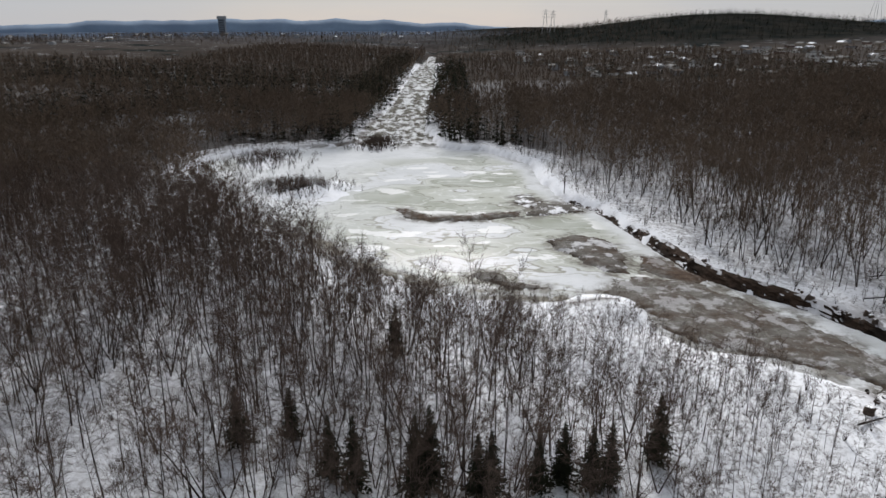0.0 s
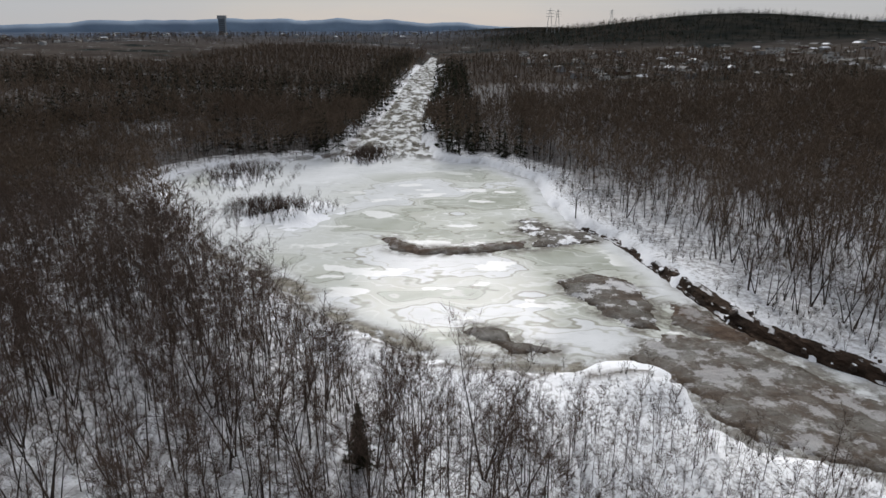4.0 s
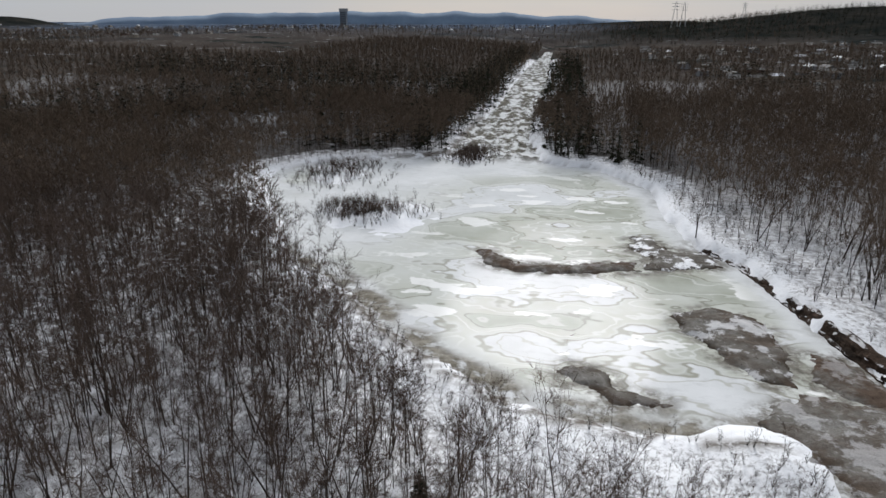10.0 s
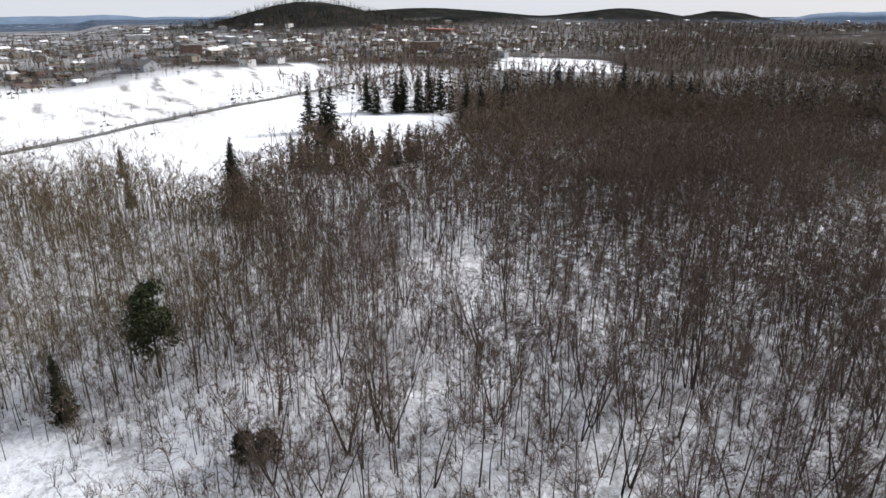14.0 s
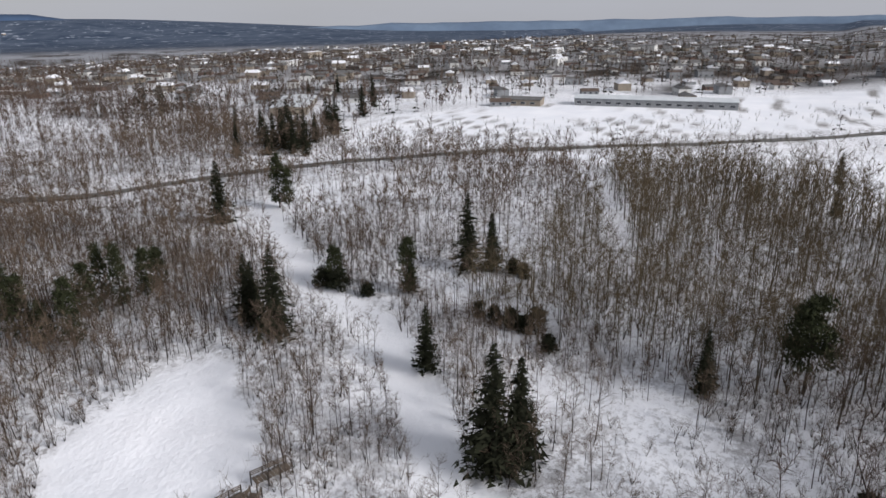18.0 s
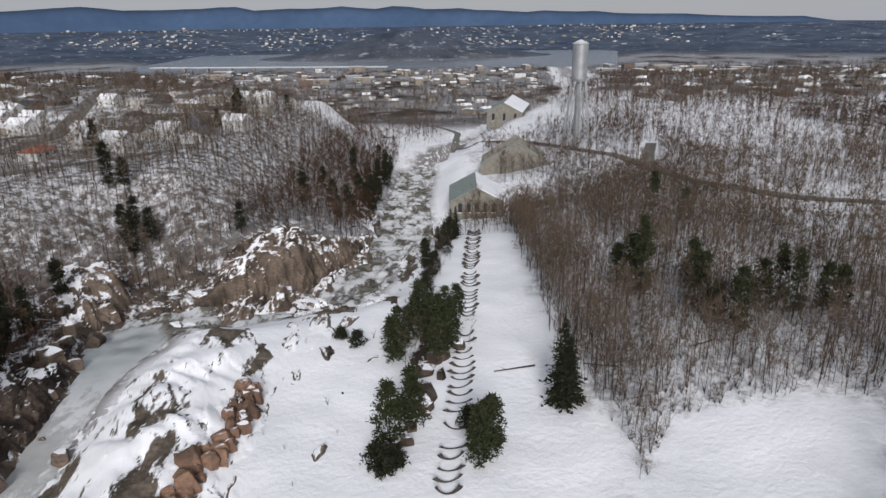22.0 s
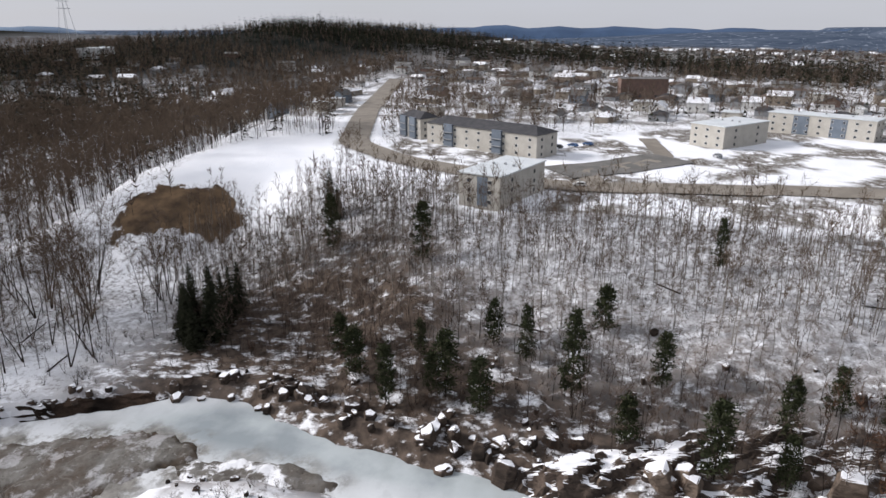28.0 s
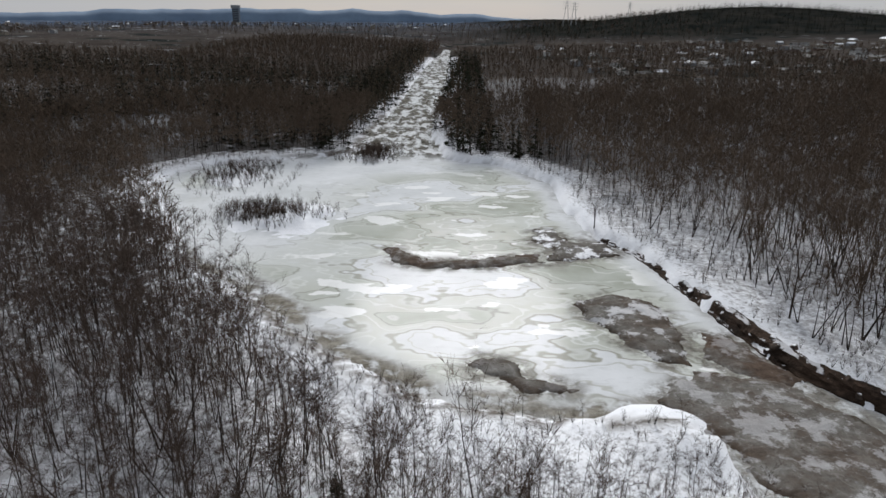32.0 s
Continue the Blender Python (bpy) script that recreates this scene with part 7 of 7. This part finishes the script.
def car(mat, place, yaw, label):
    root = new("parked_car")
    bm = bmesh.new()
    prism(bm, [(-2.2, 0.35), (2.2, 0.35), (2.2, 0.85), (1.3, 0.95), (0.7, 1.45), (-1.2, 1.45), (-1.9, 0.95), (-2.2, 0.85)], -0.85, 0.85)
    bmesh.ops.bevel(bm, geom=bm.edges[:], offset=0.07, segments=2, affect="EDGES")
    part("body", bm, mat, root)
    for s in (-1, 1):
        bm = bmesh.new()
        prism(bm, [(-1.35, 0.95), (0.95, 0.95), (0.6, 1.36), (-1.1, 1.36)], s * 0.86 - 0.02, s * 0.86 + 0.02)
        part("side_window", bm, GLASS, root)
        for x in (-1.35, 1.35):
            bm = bmesh.new()
            bmesh.ops.create_cone(bm, cap_ends=True, segments=14, radius1=0.33, radius2=0.33, depth=0.22)
            bmesh.ops.rotate(bm, verts=bm.verts, matrix=Matrix.Rotation(math.pi / 2, 3, "X"))
            bmesh.ops.translate(bm, verts=bm.verts, vec=(x, s * 0.78, 0.33))
            part("wheel", bm, DARK, root)
    root.matrix_basis = Matrix.Translation((*place, float(height(*place)[0]) + 0.25)) @ Matrix.Rotation(yaw, 4, "Z")
    tagged(root, label, "car", "parked cars")


BLUE_PAINT = simple("blue_car_paint", (0.06, 0.12, 0.25), (0.05, 0.10, 0.21), 0.5, 0.3)
BLACK_PAINT = simple("black_car_paint", (0.02, 0.02, 0.022), (0.03, 0.03, 0.032), 0.5, 0.3)
car(BLACK_PAINT, (271, 7), 1.0, "black car parked beside an apartment block")
car(BLUE_PAINT, (276, 1), 1.0, "blue car parked beside an apartment block")
car(BLUE_PAINT, (281, -5), 1.0, "dark blue car parked on a snowy lot")
car(WHITE, (206, -2), 1.6, "white car at the roadside below the flats")
car(GREY, (262, -52), 0.3, "grey car in the parking lot")
car(BLACK_PAINT, (220, -100), 1.0, "black car at the kerb")
car(WHITE, (168, -240), 1.5, "white car in the street")
car(GREY, (176, -300), 1.4, "grey car in the street")
# ---------------------------------------------------------------- old mill, water tower, pipeline
def mill(p, q, deep, base, eave, peak, wins, label, roof=True):
    """A stone mill: gable wall from p to q, its body running back; arched windows are dark panels on the uncut wall."""
    (cx, cy), yaw = facing(p, q)
    w = math.hypot(q[0] - p[0], q[1] - p[1])
    root = new("stone_mill")
    t = 0.9
    for y in (0, deep):
        bm = bmesh.new()
        prism(bm, [(-w / 2, base - 3), (w / 2, base - 3), (w / 2, eave), (0, peak), (-w / 2, eave)], y, y + t)
        part("gable_wall", bm, STONE, root)
    for x in (-w / 2, w / 2 - t):
        box_part("side_wall", root, STONE, (x, t, base - 3), (x + t, deep, eave))
    for s in (-1, 1):
        bm = bmesh.new()
        prism(bm, [(s * (w / 2 + 0.5), eave - 0.3), (0, peak + 0.05), (0, peak + 0.5), (s * (w / 2 + 0.5), eave + 0.2)], -0.4, deep + t + 0.4 if roof else 1.4)
        bmesh.ops.recalc_face_normals(bm, faces=bm.faces)
        part("roof", bm, GREEN_ROOF if s < 0 else SNOW_MAT if roof else GREEN_ROOF, root)
    if not roof:
        box_part("snow_floor", root, SNOW_MAT, (-w / 2 + t, t, base), (w / 2 - t, deep, base + (eave - base) * 0.5))
    for i in range(wins):
        x = (i - (wins - 1) / 2) * w * 0.62 / max(1, wins - 1) if wins > 1 else 0
        bm = bmesh.new()
        hw, z0, z1 = w * 0.028 + 0.25, base + (eave - base) * 0.35, base + (eave - base) * 0.8
        arch = [(x - hw, z0), (x + hw, z0), (x + hw, z1)] + [(x + hw * math.cos(a), z1 + hw * math.sin(a)) for a in (0.6, 1.2, 1.9, 2.5)] + [(x - hw, z1)]
        # the shade inside each opening is a near-black panel
        prism(bm, arch, -0.05, 0.12)
        win = part("window", bm, DARK, root, "dark arched panel for a shaded window opening")
        box_part("sill", win, SNOW_MAT, (x - hw - 0.15, -0.2, z0 - 0.25), (x + hw + 0.15, 0.0, z0))
    a = radians(yaw)
    root.matrix_basis = Matrix.Translation((cx, cy, 0)) @ Matrix.Rotation(a, 4, "Z")
    return tagged(root, label, "mill", "old stone mill buildings")


def placed_mill(front, w, deep, yaw, base, eave, peak, wins, label, roof=True):
    a = radians(yaw)
    ax, ay = math.cos(a) * w / 2, math.sin(a) * w / 2
    return mill((front[0] - ax, front[1] - ay), (front[0] + ax, front[1] + ay), deep, base, eave, peak, wins, label, roof)


placed_mill((-28.5, -286), 24, 30, 176, -13, -5.5, 0.8, 5, "old grey stone mill hall with arched windows and a snowy roof")
placed_mill((-55, -346), 37, 24, 172, -12, -1.5, 10.0, 0, "roofless stone mill with a tall gable", roof=False)
placed_mill((-72, -515), 27, 55, 165, -6, 4, 11, 3, "long stone mill hall with a snow-covered roof")


def water_tower(x, y, base, deck, top, r):
    """A riveted tank with a conical cap on splayed legs round a wide riser."""
    root = new("water_tower")
    bm = bmesh.new()
    bmesh.ops.create_cone(bm, cap_ends=True, segments=28, radius1=r * 0.94, radius2=r, depth=1.5, matrix=Matrix.Translation((0, 0, deck + 0.2)))
    bmesh.ops.create_cone(bm, cap_ends=True, segments=28, radius1=r, radius2=r, depth=top - deck - 3, matrix=Matrix.Translation((0, 0, (deck + top - 1) / 2)))
    part("tank", bm, STEEL, root)
    for k in range(6):
        z = deck + 1.5 + k * (top - deck - 3) / 6
        bm = bmesh.new()
        bmesh.ops.create_cone(bm, cap_ends=False, segments=28, radius1=r + 0.06, radius2=r + 0.06, depth=0.18, matrix=Matrix.Translation((0, 0, z)))
        part("seam_band", bm, STEEL, root)
    bm = bmesh.new()
    bmesh.ops.create_cone(bm, cap_ends=True, segments=28, radius1=r + 0.5, radius2=0.4, depth=2.0, matrix=Matrix.Translation((0, 0, top - 1.5)))
    part("cap", bm, WHITE_ROOF, root, "pale conical cap")
    bm = bmesh.new()
    bmesh.ops.create_cone(bm, cap_ends=True, segments=16, radius1=1.3, radius2=1.3, depth=deck - base + 2, matrix=Matrix.Translation((0, 0, (base + deck) / 2)))
    part("riser", bm, STEEL, root, "wide pale riser pipe")
    bm = bmesh.new()
    bmesh.ops.create_cone(bm, cap_ends=False, segments=28, radius1=r + 0.9, radius2=r + 0.9, depth=0.9, matrix=Matrix.Translation((0, 0, deck + 1.2)))
    part("balcony_rail", bm, STEEL, root)

    def strut(name, a, b, w):
        v, f = tube(a, b, w, w, 6)
        me = np_mesh(name, v, f, STEEL)
        o = new(name, me)
        o.parent = root

    legs = 8
    for k in range(legs):
        a = 2 * math.pi * k / legs
        foot, head = np.array([math.cos(a) * r * 2.0, math.sin(a) * r * 2.0, base - 1]), np.array([math.cos(a) * r * 0.98, math.sin(a) * r * 0.98, deck])
        strut("leg", foot, head, 0.3)
        b = 2 * math.pi * (k + 1) / legs
        foot2, head2 = np.array([math.cos(b) * r * 2.0, math.sin(b) * r * 2.0, base - 1]), np.array([math.cos(b) * r * 0.98, math.sin(b) * r * 0.98, deck])
        for f0, f1 in ((0.0, 0.33), (0.33, 0.66), (0.66, 1.0)):
            strut("brace", foot + (head - foot) * f0, foot2 + (head2 - foot2) * f1, 0.06)
            strut("ring_beam", foot + (head - foot) * f1, foot2 + (head2 - foot2) * f1, 0.12)
    root.matrix_basis = Matrix.Translation((x, y, 0))
    return tagged(root, "tall silver steel water tower on splayed legs", "water tower")


water_tower(-92, -369, float(height(-92, -369)[0]), 39.0, 60.5, 4.1)


def penstock():
    """The rotted wooden cradles of a former pipeline, in a row down the slope."""
    root = new("pipeline_cradles")
    bm = bmesh.new()
    n = 16
    for k in range(n):
        a, b = math.pi * (1.12 + 0.76 * k / n), math.pi * (1.12 + 0.76 * (k + 1) / n)
        w, wb = (0.2 + 0.75 * ((m + 0.0) / n - 0.42) ** 2 * 4 for m in (k, k + 1))
        pts = [(2.7 * math.cos(a), 2.9 + 2.7 * math.sin(a)), (2.7 * math.cos(b), 2.9 + 2.7 * math.sin(b)), ((2.7 + wb) * math.cos(b), 2.9 + (2.7 + wb) * math.sin(b)), ((2.7 + w) * math.cos(a), 2.9 + (2.7 + w) * math.sin(a))]
        prism(bm, pts, -0.16, 0.16)
    bmesh.ops.remove_doubles(bm, verts=bm.verts, dist=0.001)
    me = bpy.data.meshes.new("cradle")
    bm.to_mesh(me)
    bm.free()
    me.materials.append(OLD_WOOD)
    line = np.array([(-4, -84), (-8, -111), (-12, -144), (-16, -180), (-23, -243), (-25, -262)], float)
    dist = np.r_[0, np.cumsum(np.linalg.norm(np.diff(line, axis=0), axis=1))]
    for s in np.arange(0, dist[-1], 2.9):
        x, y = np.interp(s, dist, line[:, 0]), np.interp(s, dist, line[:, 1])
        z = float(height(x, y)[0])
        if rng.uniform() < 0.16:
            continue
        o = new("cradle", me)
        o.parent = root
        o.matrix_basis = Matrix.Translation((x, y, z + 0.05)) @ Euler((rng.normal(0, 0.12), rng.normal(0, 0.06), 0.12 + rng.normal(0, 0.07))).to_matrix().to_4x4() @ Matrix.Diagonal((rng.choice((-1, 1, 1, 1)) * rng.uniform(0.6, 0.9), 0.7, rng.uniform(0.4, 0.85), 1))
    tagged(root, "row of rotted wooden pipeline cradles in snow", "pipeline remains")


penstock()


def boardwalk(a, b, w, lift, label):
    """A raised plank walk with posts and rails on both sides."""
    root = new("boardwalk")
    l = math.hypot(b[0] - a[0], b[1] - a[1])
    z = max(float(height(*a)[0]), float(height(*b)[0])) + lift
    n = int(l / 0.6)
    bm = bmesh.new()
    box(bm, -0.27, -w / 2, -0.06, 0.27, w / 2, 0.0)
    plank = bpy.data.meshes.new("plank")
    bm.to_mesh(plank)
    bm.free()
    plank.materials.append(DECK_WOOD)
    for i in range(n):
        o = new("plank", plank)
        o.parent = root
        o.matrix_basis = Matrix.Translation(((i + 0.5) * l / n, 0, rng.uniform(0, 0.015)))
    for s in (-1, 1):
        for h in (0.45, 0.75, 1.05):
            box_part("rail", root, DECK_WOOD, (0, s * w / 2 - 0.05, h - 0.06), (l, s * w / 2 + 0.05, h + 0.06))
        k = max(2, int(l / 1.8))
        for i in range(k + 1):
            box_part("post", root, OLD_WOOD, (i * l / k - 0.08, s * w / 2 - 0.08, -lift - 1.0), (i * l / k + 0.08, s * w / 2 + 0.08, 1.15))
    root.matrix_basis = Matrix.Translation((*a, z)) @ Matrix.Rotation(math.atan2(b[1] - a[1], b[0] - a[0]), 4, "Z")
    tagged(root, label, "boardwalk", "boardwalks")


boardwalk((-42, -69.5), (-55, -66), 1.8, 0.9, "raised weathered boardwalk with rails over snow")
boardwalk((-57, -66), (-62.5, -64), 2.0, 0.9, "short weathered lookout deck with rails")
boardwalk((-49, -62), (-56, -64.6), 1.8, 0.9, "grey plank ramp with rails")


def pylon(x, y, base, h):
    root = new("transmission_tower")
    w = h * 0.13
    for sx in (-1, 1):
        for sy in (-1, 1):
            v, f = tube((sx * w, sy * w, -6), (sx * w * 0.12, sy * w * 0.12, h), 0.35, 0.25, 4)
            new("leg", np_mesh("leg", v, f, STEEL)).parent = root
    for k in range(3):
        z = h * (0.68 + 0.12 * k)
        v, f = tube((-h * 0.16, 0, z), (h * 0.16, 0, z), 0.35, 0.35, 4)
        new("cross_arm", np_mesh("cross_arm", v, f, STEEL)).parent = root
    root.matrix_basis = Matrix.Translation((x, y, base))
    tagged(root, "steel lattice transmission tower on a distant hill", "pylon", "pylons")


for px, py, top in ((246, 1682, 100), (264, 1680, 98), (410, 1753, 99), (980, 1560, 150), (1010, 1530, 148), (930, 760, 118)):
    ground_z = float(height(px, py)[0])
    pylon(px, py, ground_z, top - ground_z)


def tall_block():
    root = new("tower_block")
    x, y = -915, 2857
    z = float(height(x, y)[0])
    box_part("wall", root, SLATE, (-13, -10, -10), (13, 10, 62))
    box_part("roof", root, GREY, (-16, -12, 62), (16, 12, 74), "wider dark top storey")
    for k in range(8):
        box_part("window_band", root, GLASS, (-12, -10.2, 6 + k * 7), (12, -10, 9 + k * 7))
    root.matrix_basis = Matrix.Translation((x, y, z))
    tagged(root, "lone dark tower block on the horizon", "building")


tall_block()


def bridge():
    """A long low road bridge over the wide river."""
    root = new("road_bridge")
    a, b = np.array([760, -2090.0]), np.array([60, -1960.0])
    l = float(np.linalg.norm(b - a))
    box_part("deck", root, GREY, (0, -7, 9), (l, 7, 11.5))
    for s in (-7, 7):
        box_part("parapet", root, WHITE, (0, s - 0.3, 11.5), (l, s + 0.3, 12.8))
    for i in range(10):
        box_part("pier", root, TAN, ((i + 0.5) * l / 10 - 2, -5, -12), ((i + 0.5) * l / 10 + 2, 5, 9))
    root.matrix_basis = Matrix.Translation((*a, -60)) @ Matrix.Rotation(math.atan2(*(b - a)[::-1]), 4, "Z")
    tagged(root, "long low road bridge over the wide river", "bridge")


bridge()


def fallen(x, y, l, yaw):
    z = float(height(x, y)[0])
    root = new("fallen_log")
    v, f = tube((-l / 2, 0, 0.15), (l / 2, 0.3, 0.25), 0.2, 0.1, 6)
    new("trunk", np_mesh("trunk", v, f, BARK)).parent = root
    for k in range(3):
        v, f = tube((l * (0.1 + 0.12 * k), 0.1, 0.2), (l * (0.25 + 0.12 * k), 0.9 * (-1) ** k, 0.7), 0.06, 0.0, 4)
        new("branch", np_mesh("branch", v, f, BARK)).parent = root
    root.matrix_basis = Matrix.Translation((x, y, z)) @ Matrix.Rotation(yaw, 4, "Z")
    tagged(root, "fallen dark tree trunk on snow", "log", "fallen logs")


for row in ((72, 47, 7, 0.3), (63, 55, 6, 1.0), (-20, -122, 9, 0.2), (-62, -128, 8, 0.4), (-38, -122, 7, -0.3), (120, 120, 12, 0.2), (128, 8, 9, 1.2), (140, -20, 10, 0.7), (132, -60, 8, 1.4), (108, 104, 8, 0.1)):
    fallen(*row)


def picnic_table(x, y, yaw):
    root = new("picnic_table")
    box_part("tabletop", root, DECK_WOOD, (-0.9, -0.4, 0.7), (0.9, 0.4, 0.78))
    for s in (-1, 1):
        box_part("bench", root, DECK_WOOD, (-0.9, s * 0.75 - 0.15, 0.42), (0.9, s * 0.75 + 0.15, 0.48))
        box_part("leg", root, OLD_WOOD, (s * 0.6 - 0.05, -0.8, 0.0), (s * 0.6 + 0.05, 0.8, 0.42))
        box_part("post", root, OLD_WOOD, (s * 0.6 - 0.05, -0.1, 0.42), (s * 0.6 + 0.05, 0.1, 0.7))
    root.matrix_basis = Matrix.Translation((x, y, float(height(x, y)[0]))) @ Matrix.Rotation(yaw, 4, "Z")
    tagged(root, "dark wooden picnic table in snow", "table")


picnic_table(-51.5, -67, 0.4)
